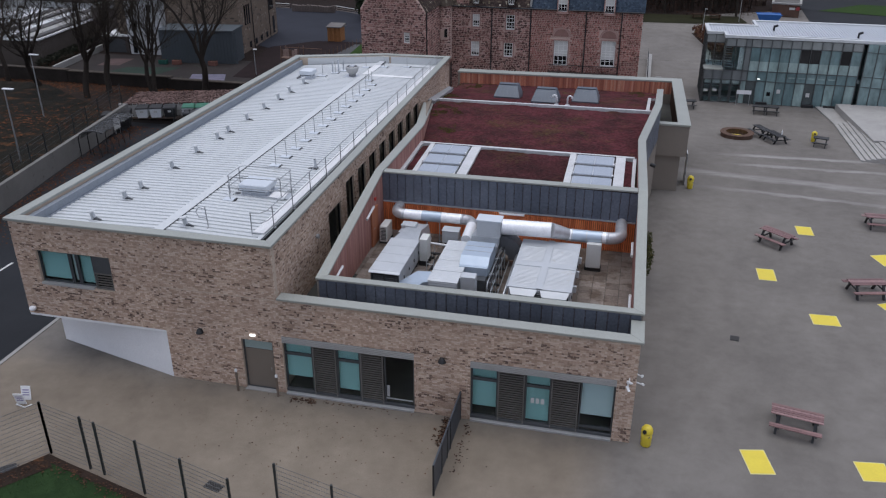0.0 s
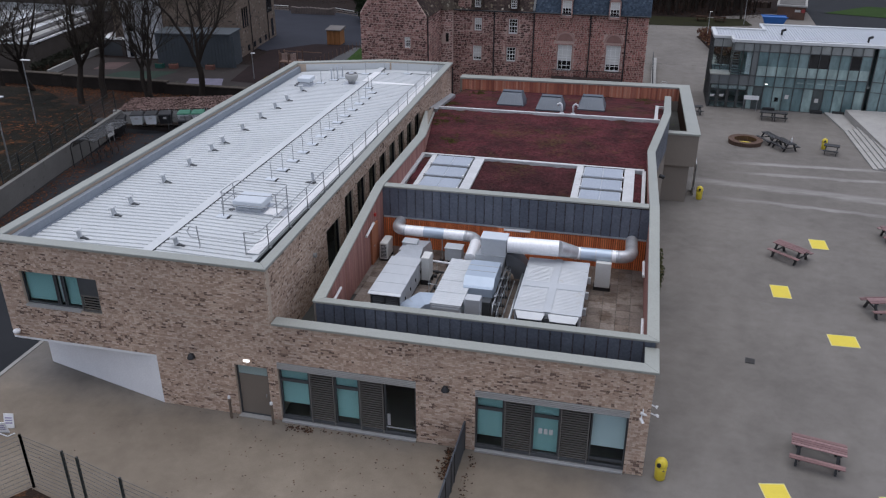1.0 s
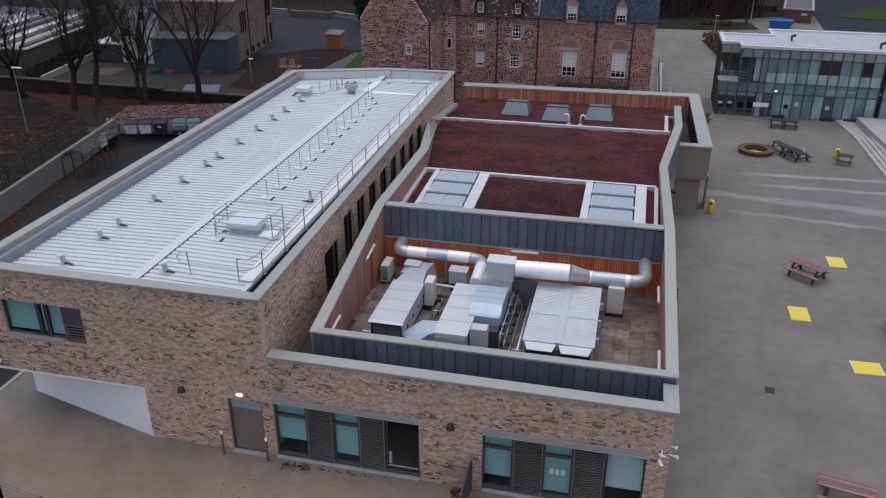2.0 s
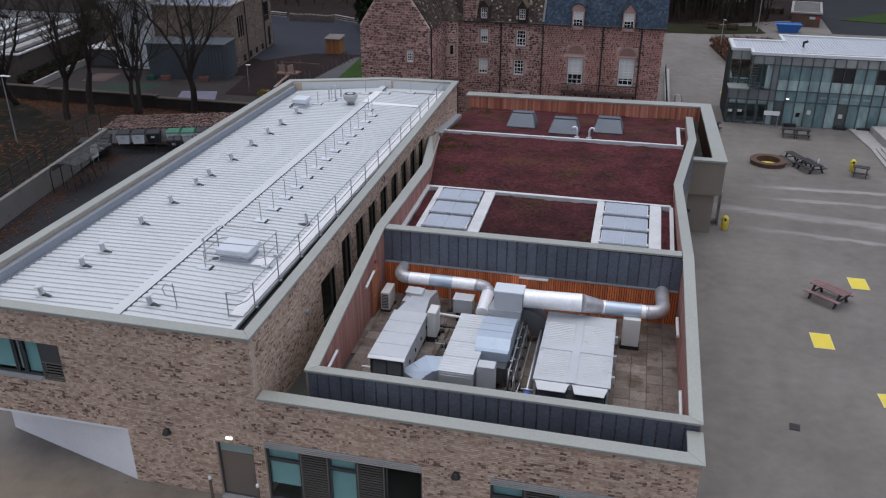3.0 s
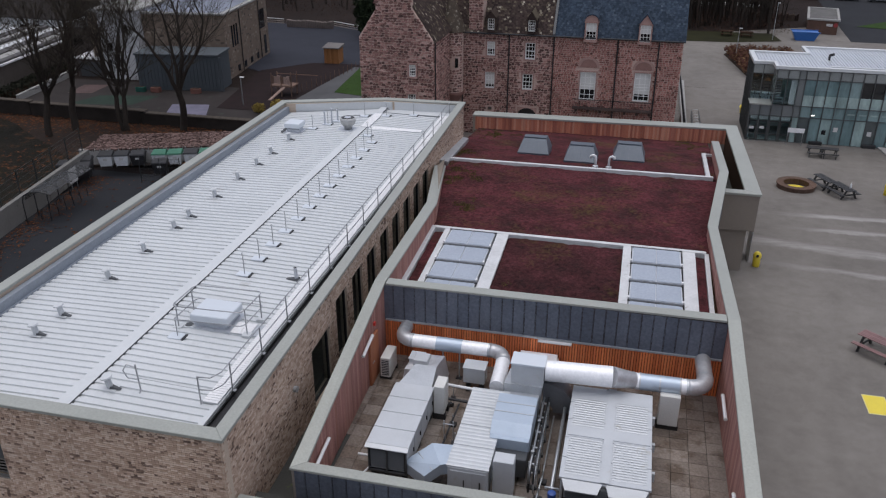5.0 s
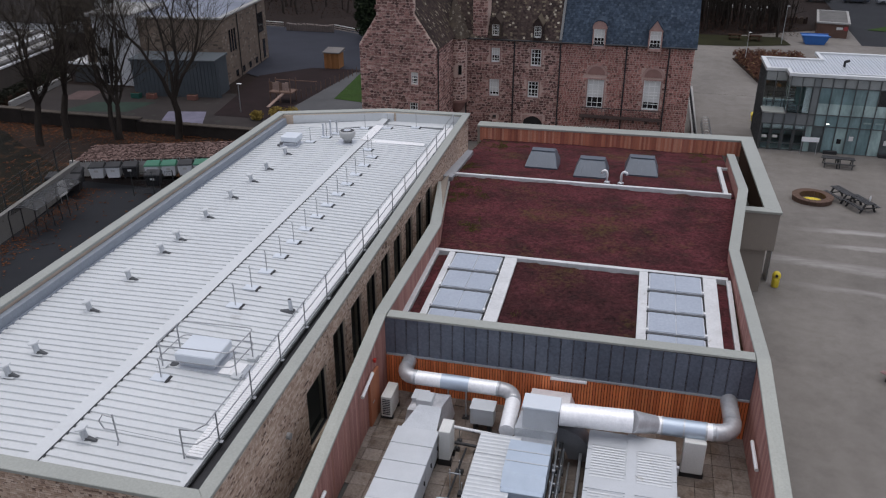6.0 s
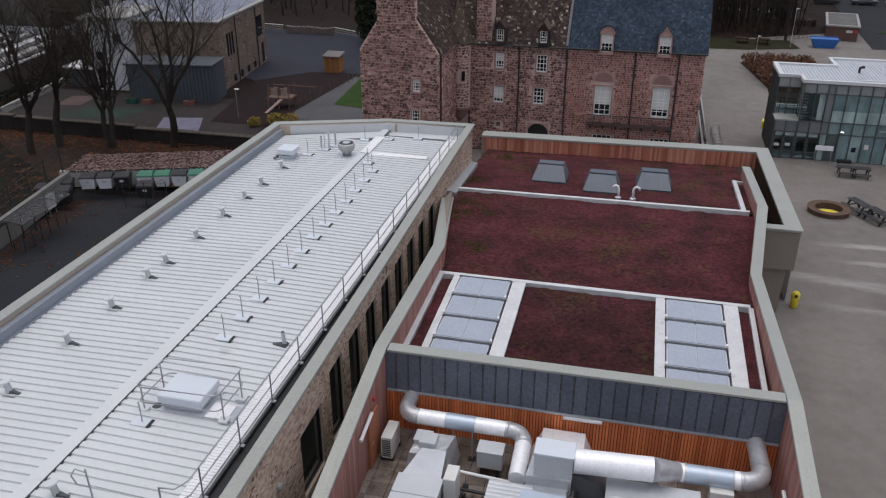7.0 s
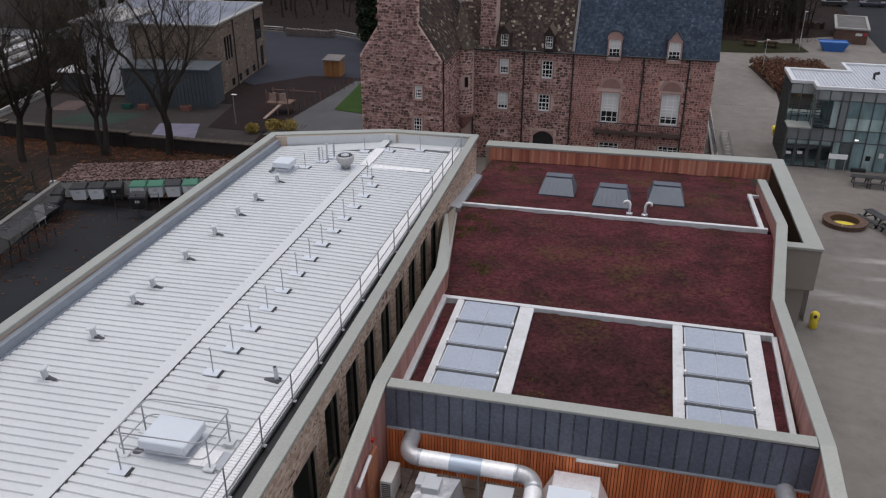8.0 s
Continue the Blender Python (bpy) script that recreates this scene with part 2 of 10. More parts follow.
LOUVRE_TOP = surface("louvre_band", (0.46, 0.46, 0.45), (0.38, 0.38, 0.375), 0.45, 0.4, 1.0, 20.0, relief=0.03)
BLIND = surface("teal_blind", (0.37, 0.565, 0.55), (0.31, 0.50, 0.49), 0.8, 0.0, 0.6, 30.0, relief=0.03)
BLIND_PALE = surface("pale_blind", (0.66, 0.71, 0.72), (0.58, 0.63, 0.64), 0.8, 0.0, 0.6, 30.0, relief=0.03)
# near-black colour stands in for the lack of light indoors
ROOM = surface("unlit_room", (0.05, 0.05, 0.052), (0.03, 0.03, 0.032), 0.9, relief=0.0)
DOORTAN = surface("door_paint", (0.185, 0.155, 0.125), (0.155, 0.13, 0.105), 0.5, 0.0, 0.8, 30.0, relief=0.03)
GLASS = glass("window_glass")
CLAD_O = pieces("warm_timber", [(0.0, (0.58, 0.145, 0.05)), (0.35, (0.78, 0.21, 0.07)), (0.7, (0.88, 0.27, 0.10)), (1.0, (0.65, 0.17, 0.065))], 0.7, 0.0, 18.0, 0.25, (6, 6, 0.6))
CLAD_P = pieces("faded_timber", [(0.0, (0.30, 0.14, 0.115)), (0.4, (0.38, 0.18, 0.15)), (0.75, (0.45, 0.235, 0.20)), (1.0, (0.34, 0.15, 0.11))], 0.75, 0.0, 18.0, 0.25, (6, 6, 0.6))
CLAD_F = pieces("parapet_timber", [(0.0, (0.33, 0.105, 0.07)), (0.35, (0.46, 0.16, 0.095)), (0.7, (0.56, 0.215, 0.13)), (0.9, (0.60, 0.29, 0.19)), (1.0, (0.40, 0.135, 0.095))], 0.75, 0.0, 18.0, 0.25, (6, 6, 0.6))
BATTEN = surface("dark_backing", (0.05, 0.028, 0.018), (0.035, 0.02, 0.013), 0.9, relief=0.0)
TILE = pieces("paving_slab", [(0.0, (0.165, 0.135, 0.115)), (0.3, (0.215, 0.18, 0.155)), (0.7, (0.255, 0.218, 0.19)), (1.0, (0.19, 0.152, 0.126))], 0.8, 0.0, 12.0, 0.25, stains=((0.62, 0.57, 0.52), 1.1, 0.5))
MEMBRANE = surface("roof_membrane", (0.09, 0.09, 0.085), (0.055, 0.055, 0.05), 0.85, 0.0, 0.7, 15.0, third=(0.10, 0.12, 0.05), spots=0.03)


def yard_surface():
    """Resin-bound tarmac with damp and dusty patches, a sandier tone by the front, and pale bands with ragged edges."""
    m, n, l, b = shader("resin_tarmac", 0.8)
    v = texco(n, l, (1, 1, 1), "World")
    c = ramp(n, l, noise_tex(n, l, v, 0.11, 6, 0.62), [(0.3, (0.150, 0.138, 0.126)), (0.7, (0.208, 0.193, 0.175))])
    c = blend(n, l, c, ramp(n, l, noise_tex(n, l, v, 0.9, 6, 0.7), [(0.3, (0.84, 0.83, 0.82)), (0.7, (1.1, 1.1, 1.1))]), 1.0, "MULTIPLY")
    f = noise_tex(n, l, v, 34.0, 3, 0.7)
    c = blend(n, l, c, ramp(n, l, f, [(0.3, (0.84, 0.84, 0.84)), (0.7, (1.14, 1.14, 1.14))]), 1.0, "MULTIPLY")
    sep = n.new("ShaderNodeSeparateXYZ")
    l.new(v, sep.inputs[0])

    def calc(kind, a, q, clamp=False):
        k = n.new("ShaderNodeMath")
        k.operation, k.use_clamp = kind, clamp
        for i, s in enumerate((a, q)):
            if isinstance(s, (int, float)):
                k.inputs[i].default_value = s
            else:
                l.new(s, k.inputs[i])
        return k.outputs[0]

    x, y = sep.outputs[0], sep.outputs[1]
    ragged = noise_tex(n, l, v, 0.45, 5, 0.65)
    # worn tan ground before the front wall
    tan = calc("MULTIPLY", calc("SUBTRACT", calc("ADD", 26.5, calc("MULTIPLY", ragged, 3.0)), y), 0.4, True)
    tan = calc("MULTIPLY", tan, calc("MULTIPLY", calc("SUBTRACT", 1.0, x), 0.5, True), True)
    c = blend(n, l, c, blend(n, l, c, (1.16, 1.06, 0.92), 1.0, "MULTIPLY"), tan)
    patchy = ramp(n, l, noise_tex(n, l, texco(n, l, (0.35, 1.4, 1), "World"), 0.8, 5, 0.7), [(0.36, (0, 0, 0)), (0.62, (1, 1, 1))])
    # paler bands across the far yard, broken up by noise
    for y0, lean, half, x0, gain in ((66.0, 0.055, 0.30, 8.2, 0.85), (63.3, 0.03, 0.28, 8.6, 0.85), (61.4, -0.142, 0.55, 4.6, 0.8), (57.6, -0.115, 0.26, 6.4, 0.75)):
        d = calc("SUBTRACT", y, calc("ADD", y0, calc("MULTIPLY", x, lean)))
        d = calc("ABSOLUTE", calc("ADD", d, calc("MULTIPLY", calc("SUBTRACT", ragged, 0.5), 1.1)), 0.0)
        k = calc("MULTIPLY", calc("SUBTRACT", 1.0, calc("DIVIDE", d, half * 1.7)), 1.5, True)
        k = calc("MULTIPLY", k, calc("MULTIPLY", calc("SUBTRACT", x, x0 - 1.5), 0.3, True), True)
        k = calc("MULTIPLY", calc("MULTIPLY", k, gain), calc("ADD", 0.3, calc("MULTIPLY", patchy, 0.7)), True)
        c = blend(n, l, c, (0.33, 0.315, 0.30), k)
    l.new(c, b.inputs["Base Color"])
    bump(n, l, b, f, 0.2, 0.004)
    return m


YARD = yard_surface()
ASPHALT = surface("asphalt", (0.028, 0.030, 0.034), (0.018, 0.019, 0.022), 0.8, 0.0, 0.2, 40.0, relief=0.3)
YELLOW = surface("yellow_paint", (0.74, 0.60, 0.055), (0.66, 0.52, 0.05), 0.6, 0.0, 1.5, 30.0, relief=0.1)
YEDGE = surface("yellow_edge", (0.72, 0.66, 0.32), (0.62, 0.55, 0.24), 0.6, 0.0, 1.5, 30.0, relief=0.1)
WPAINT = surface("white_paint", (0.62, 0.62, 0.60), (0.48, 0.48, 0.46), 0.7, 0.0, 2.0, 25.0)
GRASS = surface("lawn", (0.032, 0.062, 0.022), (0.013, 0.028, 0.010), 0.95, 0.0, 1.1, 35.0, relief=0.8, depth=0.03)
LAWN2 = surface("far_lawn", (0.033, 0.064, 0.013), (0.020, 0.041, 0.009), 0.95, 0.0, 0.6, 30.0, relief=0.6, depth=0.03)
# soil colour darkened to take in the shadows lying by the bank
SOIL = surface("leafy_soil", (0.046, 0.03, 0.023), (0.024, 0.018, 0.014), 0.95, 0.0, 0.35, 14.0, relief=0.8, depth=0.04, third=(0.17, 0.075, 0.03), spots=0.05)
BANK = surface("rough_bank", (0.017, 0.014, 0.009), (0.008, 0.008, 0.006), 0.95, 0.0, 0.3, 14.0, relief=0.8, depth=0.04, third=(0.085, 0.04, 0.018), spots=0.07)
FARGROUND = surface("woodland_floor", (0.027, 0.018, 0.015), (0.012, 0.009, 0.008), 0.95, 0.0, 0.2, 6.0, relief=0.8, depth=0.05)
CONCRETE = surface("concrete", (0.36, 0.355, 0.34), (0.27, 0.265, 0.25), 0.85, 0.0, 0.5, 14.0, third=(0.2, 0.2, 0.17), spots=0.02)
TAUPE = surface("taupe_render", (0.26, 0.225, 0.19), (0.22, 0.19, 0.16), 0.8, 0.0, 0.4, 20.0)
STONE = pieces("rubble_stone", [(0.0, (0.11, 0.066, 0.06)), (0.3, (0.225, 0.127, 0.113)), (0.65, (0.36, 0.202, 0.177)), (0.93, (0.50, 0.30, 0.26)), (1.0, (0.62, 0.43, 0.38))], 0.92, 0.0, 10.0, 0.5)
STONE_RED = pieces("red_stone", [(0.0, (0.17, 0.083, 0.071)), (0.3, (0.34, 0.163, 0.138)), (0.7, (0.48, 0.235, 0.20)), (0.95, (0.56, 0.31, 0.265)), (1.0, (0.40, 0.19, 0.165))], 0.92, 0.0, 10.0, 0.5)
POINTING = surface("lime_pointing", (0.60, 0.45, 0.385), (0.48, 0.35, 0.30), 0.95, 0.0, 0.6, 16.0)
TYMP = surface("weathered_sandstone", (0.31, 0.18, 0.155), (0.21, 0.122, 0.105), 0.9, 0.0, 1.2, 14.0)
DRESSED = surface("dressed_sandstone", (0.42, 0.275, 0.24), (0.32, 0.205, 0.178), 0.9, 0.0, 1.2, 14.0)


# ---- ground ----
def gz(x, y):
    """The ground's height: level by the school, falling gently away behind it."""
    s = min(1.0, max(0.0, (y - 46.0) / 40.0))
    return -1.9 * s * s * (3 - 2 * s)


def sheet(name, outline, lift, material, label, category, step=3.0, kind="structure", rough=0.0):
    """A surface that follows the ground inside a convex outline (x, y)."""
    bm = bmesh.new()
    bm.faces.new([bm.verts.new((x, y, 0)) for x, y in outline])
    ys = [p[1] for p in outline]
    xs = [p[0] for p in outline]
    for lo, hi, co, no in ((min(ys), max(ys), Vector((0, 1, 0)), (0, 1, 0)), (min(xs), max(xs), Vector((1, 0, 0)), (1, 0, 0))):
        d = lo + step
        while d < hi:
            bmesh.ops.bisect_plane(bm, geom=bm.verts[:] + bm.edges[:] + bm.faces[:], plane_co=co * d, plane_no=no)
            d += step
    for v in bm.verts:
        v.co.z = gz(v.co.x, v.co.y) + lift + (rough * noise.noise(v.co * 0.8) if rough else 0)
    bmesh.ops.recalc_face_normals(bm, faces=bm.faces[:])
    if sum(f.normal.z for f in bm.faces) < 0:
        bmesh.ops.reverse_faces(bm, faces=bm.faces[:])
    return tagged(part(name, bm, material), label, category, kind=kind)


bm = bmesh.new()
gx = [-1500, -700, -350, -200] + [-140 + 6 * i for i in range(44)] + [180, 350, 700, 1500]
gy = [-600, -200, -80] + [-40 + 5 * i for i in range(50)] + [240, 350, 700, 1500]
rows = [[bm.verts.new((x, y, gz(x, y) - 0.05)) for x in gx] for y in gy]
for a, b in zip(rows, rows[1:]):
    for i in range(len(gx) - 1):
        bm.faces.new((a[i], a[i + 1], b[i + 1], b[i]))
tagged(part("ground", bm, FARGROUND), "dark leaf-strewn winter ground reaching the woods", "ground", kind="structure")

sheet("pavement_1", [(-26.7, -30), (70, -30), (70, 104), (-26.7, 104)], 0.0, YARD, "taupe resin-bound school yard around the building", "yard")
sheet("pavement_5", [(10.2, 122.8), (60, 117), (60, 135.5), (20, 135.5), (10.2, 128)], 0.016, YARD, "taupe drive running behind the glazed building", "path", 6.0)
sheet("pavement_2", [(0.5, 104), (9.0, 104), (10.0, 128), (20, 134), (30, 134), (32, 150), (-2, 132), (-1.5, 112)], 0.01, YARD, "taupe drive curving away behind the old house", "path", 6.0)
sheet("road_1", [(-37.5, -30), (-26.9, -30), (-26.9, 62.5), (-46, 62.5)], 0.0, ASPHALT, "dark asphalt service road with leaves along its edge", "road")
for k in range(7):
    y = 20.0 + 3.3 * k
    sheet("road_marking", [(-33.4, y), (-33.25, y), (-33.25, y + 1.4), (-33.4, y + 1.4)], 0.006, WPAINT, "short white painted dash on the asphalt", "road marking")
sheet("kerb_line", [(-26.9, -30), (-26.7, -30), (-26.7, 62), (-26.9, 62)], 0.03, CONCRETE, "flush grey kerb between asphalt and yard", "kerb", 6.0)
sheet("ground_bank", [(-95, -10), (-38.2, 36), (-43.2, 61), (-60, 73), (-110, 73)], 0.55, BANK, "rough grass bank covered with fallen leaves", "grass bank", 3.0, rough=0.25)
sheet("ground_bed", [(-110, 66), (-45, 63), (-26, 68), (-26, 76), (-110, 76)], 0.1, SOIL, "bare soil strip under the trees, strewn with orange leaves", "soil", 2.0, rough=0.12)
sheet("pavement_3", [(-120, 77.2), (-37.5, 77.2), (-40, 90), (-46, 92), (-120, 90)], 0.01, surface("worn_court", (0.045, 0.038, 0.036), (0.024, 0.021, 0.020), 0.85, 0.0, 0.25, 12.0, third=(0.045, 0.05, 0.042), spots=0.02), "worn play court with faded green and pink patches", "play court", 4.0)
sheet("play_marking", [(-47.9, 79.6), (-43.8, 80.4), (-45.8, 85.0), (-49.6, 84.2)], 0.03, surface("lilac_paint", (0.18, 0.17, 0.225), (0.11, 0.105, 0.14), 0.8, 0.0, 0.9, 14.0), "faded lilac painted rectangle on the court", "play marking", 2.0)
sheet("green_marking", [(-60.3, 81.6), (-53.5, 83.0), (-52.6, 87.0), (-59.0, 85.6)], 0.025, surface("faded_green", (0.032, 0.052, 0.040), (0.022, 0.032, 0.026), 0.9, 0.0, 0.5, 10.0), "faded green painted area on the court", "play marking", 3.0)
sheet("pink_marking", [(-63.0, 85.6), (-60.4, 86.2), (-60.6, 89.8), (-63.4, 89.2)], 0.025, surface("faded_pink", (0.12, 0.082, 0.078), (0.07, 0.05, 0.048), 0.9, 0.0, 0.8, 10.0), "faded pink painted patch on the court", "play marking", 3.0)
sheet("road_2", [(-62, 108), (-46, 99), (-33.5, 104.5), (-28, 127), (-60, 129)], 0.02, surface("blue_tarmac", (0.036, 0.038, 0.05), (0.024, 0.026, 0.034), 0.8, 0.0, 0.2, 20.0), "smooth blue-grey tarmac yard behind the old house", "yard", 5.0)
sheet("ground_mulch", [(-44.5, 84), (-37.5, 84), (-35.2, 100), (-35.8, 105.5), (-42.5, 105.0), (-47, 100)], 0.05, surface("bark_mulch", (0.026, 0.016, 0.016), (0.014, 0.010, 0.010), 0.95, 0.0, 0.5, 12.0), "dark bark mulch round the play hut", "mulch", 4.0)
sheet("pavement_4", [(-38.4, 83), (-26, 83), (-26, 95), (-33.0, 104), (-36.6, 104)], 0.08, surface("grey_path", (0.095, 0.095, 0.098), (0.066, 0.066, 0.068), 0.85, 0.0, 0.3, 16.0), "grey paved path beside the lawn", "path", 4.0)
sheet("lawn_far", [(-34.9, 92.3), (-31, 91.5), (-26, 92), (-26, 105), (-35.9, 105)], 0.12, LAWN2, "bright green lawn triangle beside the old house", "lawn", 3.0)
sheet("lawn_front", [(-44, -12), (-18, -12), (-11.9, 18.3), (-20.4, 20.45)], 0.03, GRASS, "short dark green lawn behind the mesh fence", "lawn", 3.0, rough=0.03)
sheet("bed_front", [(-26.75, 12.25), (-26.3, 11.85), (-19.95, 20.05), (-20.5, 20.72)], 0.05, SOIL, "narrow brown planting strip along the fence foot", "planting strip", 0.6, rough=0.05)
sheet("bed_front", [(-20.45, 20.68), (-20.2, 20.28), (-11.9, 18.2), (-11.9, 18.5)], 0.045, SOIL, "narrow brown planting strip along the fence foot", "planting strip", 0.6, rough=0.04)

# yellow painted rectangles
for x, y, r in ((6.05, 26.55, 12), (8.2, 42.9, 1), (10.47, 38.4, 3), (11.2, 49.7, 0), (15.0, 46.3, 20), (10.25, 26.95, 8), (14.1, 40.3, 25)):
    w, d = (1.32, 1.05) if abs(x - 10.47) < 0.1 else (0.95, 1.42)
    if abs(x - 10.25) < 0.05:
        w, d = 1.15, 1.1
    c, s = math.cos(radians(r)), math.sin(radians(r))
    for kx, lift, mat, nm in ((1.0, 0.010, YEDGE, "yellow_border"), (0.93, 0.015, YELLOW, "yellow_mark")):
        corners = [(x + c * u * kx - s * v * kx, y + s * u * kx + c * v * kx) for u, v in ((-w / 2, -d / 2), (w / 2, -d / 2), (w / 2, d / 2), (-w / 2, d / 2))]
        sheet(nm, corners, lift, mat, "bright yellow painted rectangle on the yard", "ground marking", 5.0)


def grating(x, y, w, d, r):
    t = thing("drain_cover", (x, y, gz(x, y)), "square dark iron drain cover set in the yard", "drain cover", "drain covers")
    m = pose(x, y, gz(x, y), 0, 0, r)
    bm = bmesh.new()
    box(bm, -w / 2, -d / 2, -0.02, w / 2, d / 2, 0.014, m)
    part("frame", bm, DARK, t)
    bm = bmesh.new()
    for i in range(6):
        u = -w / 2 + 0.06 + (w - 0.12) * i / 5
        box(bm, u - 0.02, -d / 2 + 0.04, 0.0, u + 0.02, d / 2 - 0.04, 0.024, m)
    part("grid", bm, surface("iron", (0.06, 0.055, 0.05), (0.04, 0.037, 0.034), 0.6, 0.5), t)


for g in ((5.95, 35.6, 0.42, 0.46, -8), (-21.6, 19.5, 0.9, 0.55, 40), (-13.5, 20.55, 0.7, 0.4, -14), (20.2, 62.9, 0.7, 0.4, 0)):
    grating(*g)

# fallen leaves: loose curled blades by the entrance and along walls
verts, faces = [], []
rng = random.Random(5)


def leaf(x, y, s, lift=0.012):
    z = gz(x, y) + lift
    a, i = rng.uniform(0, 6.3), len(verts)
    for u, v, h in ((-1, -0.6, 0.3), (1, -0.6, 0), (1, 0.6, 0.4), (-1, 0.6, 0)):
        verts.append((x + s * (u * math.cos(a) - v * math.sin(a)), y + s * (u * math.sin(a) + v * math.cos(a)), z + h * s))
    faces.append((i, i + 1, i + 2, i + 3))


for _ in range(210):
    leaf(rng.gauss(-11.0, 3.6), min(26.3, rng.gauss(23.9, 1.8)), rng.uniform(0.014, 0.036))
for _ in range(90):
    leaf(rng.uniform(-12.9, -11.7), min(26.4, rng.gauss(26.2, 0.1)), rng.uniform(0.025, 0.05), rng.uniform(0.01, 0.03))
for _ in range(40):
    leaf(rng.uniform(-11.5, -8.6), min(26.42, rng.gauss(26.3, 0.07)), rng.uniform(0.02, 0.045), rng.uniform(0.01, 0.02))
for _ in range(240):
    leaf(-5.75 - abs(rng.gauss(0, 0.25)), rng.uniform(24.6, 26.4), rng.uniform(0.03, 0.06), rng.uniform(0.01, 0.1))
for _ in range(50):
    leaf(-5.3 + abs(rng.gauss(0, 0.2)), rng.uniform(23.2, 26.4), rng.uniform(0.025, 0.05))
raw("fallen_leaves", verts, faces, pieces("dead_leaf", [(0, (0.035, 0.022, 0.016)), (0.5, (0.065, 0.036, 0.024)), (1, (0.12, 0.06, 0.034))]), None, "scattered brown fallen leaves on the yard", "stuff")["category"] = "leaves"
verts, faces = [], []
for _ in range(1500):
    y = rng.uniform(36, 61)
    leaf(-38.6 - (y - 40) * 0.19 + abs(rng.gauss(0, 1.0)), y, rng.uniform(0.03, 0.08), rng.uniform(0.01, 0.08))
for _ in range(1600):
    u = rng.random()
    leaf(-47 - 22 * u + rng.gauss(0, 3), 60 - 16 * u + rng.gauss(0, 4), rng.uniform(0.06, 0.14), 0.6 + 0.25 * noise.noise((0.1, 0.2, 0.3)))
for _ in range(3600):
    leaf(rng.uniform(-75, -34), min(75.9, rng.gauss(74.2, 1.3)), rng.uniform(0.05, 0.12), rng.uniform(0.12, 0.25))
for _ in range(130):
    leaf(rng.uniform(-42, -33), rng.uniform(50, 61), rng.uniform(0.05, 0.11), 0.02)
raw("orange_leaves", verts, faces, pieces("orange_leaf", [(0, (0.05, 0.02, 0.011)), (0.5, (0.10, 0.038, 0.018)), (1, (0.16, 0.066, 0.027))]), None, "drifts of orange beech leaves on soil and asphalt", "stuff")["category"] = "leaves"

# leaves caught along the planting strip, and blades of grass on the near lawn
verts, faces = [], []
for _ in range(900):
    u = rng.random()
    if rng.random() < 0.6:
        x, y = -26.5 + 6.2 * u, 12.05 + 8.35 * u
    else:
        x, y = -20.3 + 8.4 * u, 20.5 - 2.15 * u
    leaf(x + rng.gauss(0, 0.22), y - abs(rng.gauss(0, 0.25)), rng.uniform(0.02, 0.05), rng.uniform(0.05, 0.1))
raw("strip_leaves", verts, faces, bpy.data.materials["dead_leaf"], None, "brown leaves caught along the fence foot", "stuff")["category"] = "leaves"
verts, faces = [], []
for _ in range(16000):
    u, v = rng.random(), rng.random()
    x, y = -26.0 + 13.5 * u, 10.0 + 10.0 * v
    if y > 19.9 - abs(x + 20.3) * (1.3 if x < -20.3 else 0.26):
        continue
    i, h, a, w = len(verts), rng.uniform(0.03, 0.09), rng.uniform(0, 6.3), 0.008
    c, d = math.cos(a), math.sin(a)
    verts += [(x - w * c, y - w * d, 0.02), (x + w * c, y + w * d, 0.02), (x + 0.03 * d, y - 0.03 * c, 0.04 + h)]
    faces.append((i, i + 1, i + 2))
raw("grass_blades", verts, faces, pieces("grass_blade", [(0, (0.02, 0.042, 0.012)), (0.6, (0.038, 0.075, 0.022)), (1, (0.07, 0.085, 0.035))], 0.9), None, "short blades of grass on the near lawn", "stuff")["category"] = "grass"


# ---- the school building ----
FY = 26.55                      # front wall
LX0, LX1, LZ = -25.3, -13.3, 6.95   # two-storey wing: sides and top of the brickwork


def splay(y):
    """How far the wing's inner side wall has drifted off square to the front at y."""
    return -0.0165 * (y - 26.5)


school = thing("school_building", (-6, 44, 0), "modern buff brick school with white metal roof and planted roof", "school building")

DOOR = (-15.05, -13.62, 0.0, 2.48)
WIN1 = (-13.18, -7.48, 0.08, 2.86)
WIN2 = (-5.16, 0.54, 0.08, 2.86)
WINU = (-24.27, -20.7, 4.02, 5.62)


bm = bmesh.new()
pierced(bm, -18.54, 1.25, 0, 4.55, [DOOR, WIN1, WIN2], FY + 0.012, FY + 0.33)
front_low = part("wall_front_lower", bm, MORTAR, school)
bm = bmesh.new()
pierced(bm, LX0, LX1, 2.4, LZ, [WINU, (-18.54, LX1, 2.4, 4.55)], FY + 0.012, FY + 0.33)
front_up = part("wall_front_upper", bm, MORTAR, school)
SIDEWIN = [(33.2, 35.0, 3.2, 5.55)] + [(35.85 + 1.965 * k, 37.12 + 1.965 * k, 3.3, 6.15) for k in range(8)]
bm = bmesh.new()
pierced(bm, FY + 0.33, 60.7, 0.0, LZ, SIDEWIN, LX1 - 0.33, LX1 - 0.012, lambda u, y, w: (y + splay(u), u, w))
side_wall = part("wall_side", bm, MORTAR, school)
bm = bmesh.new()
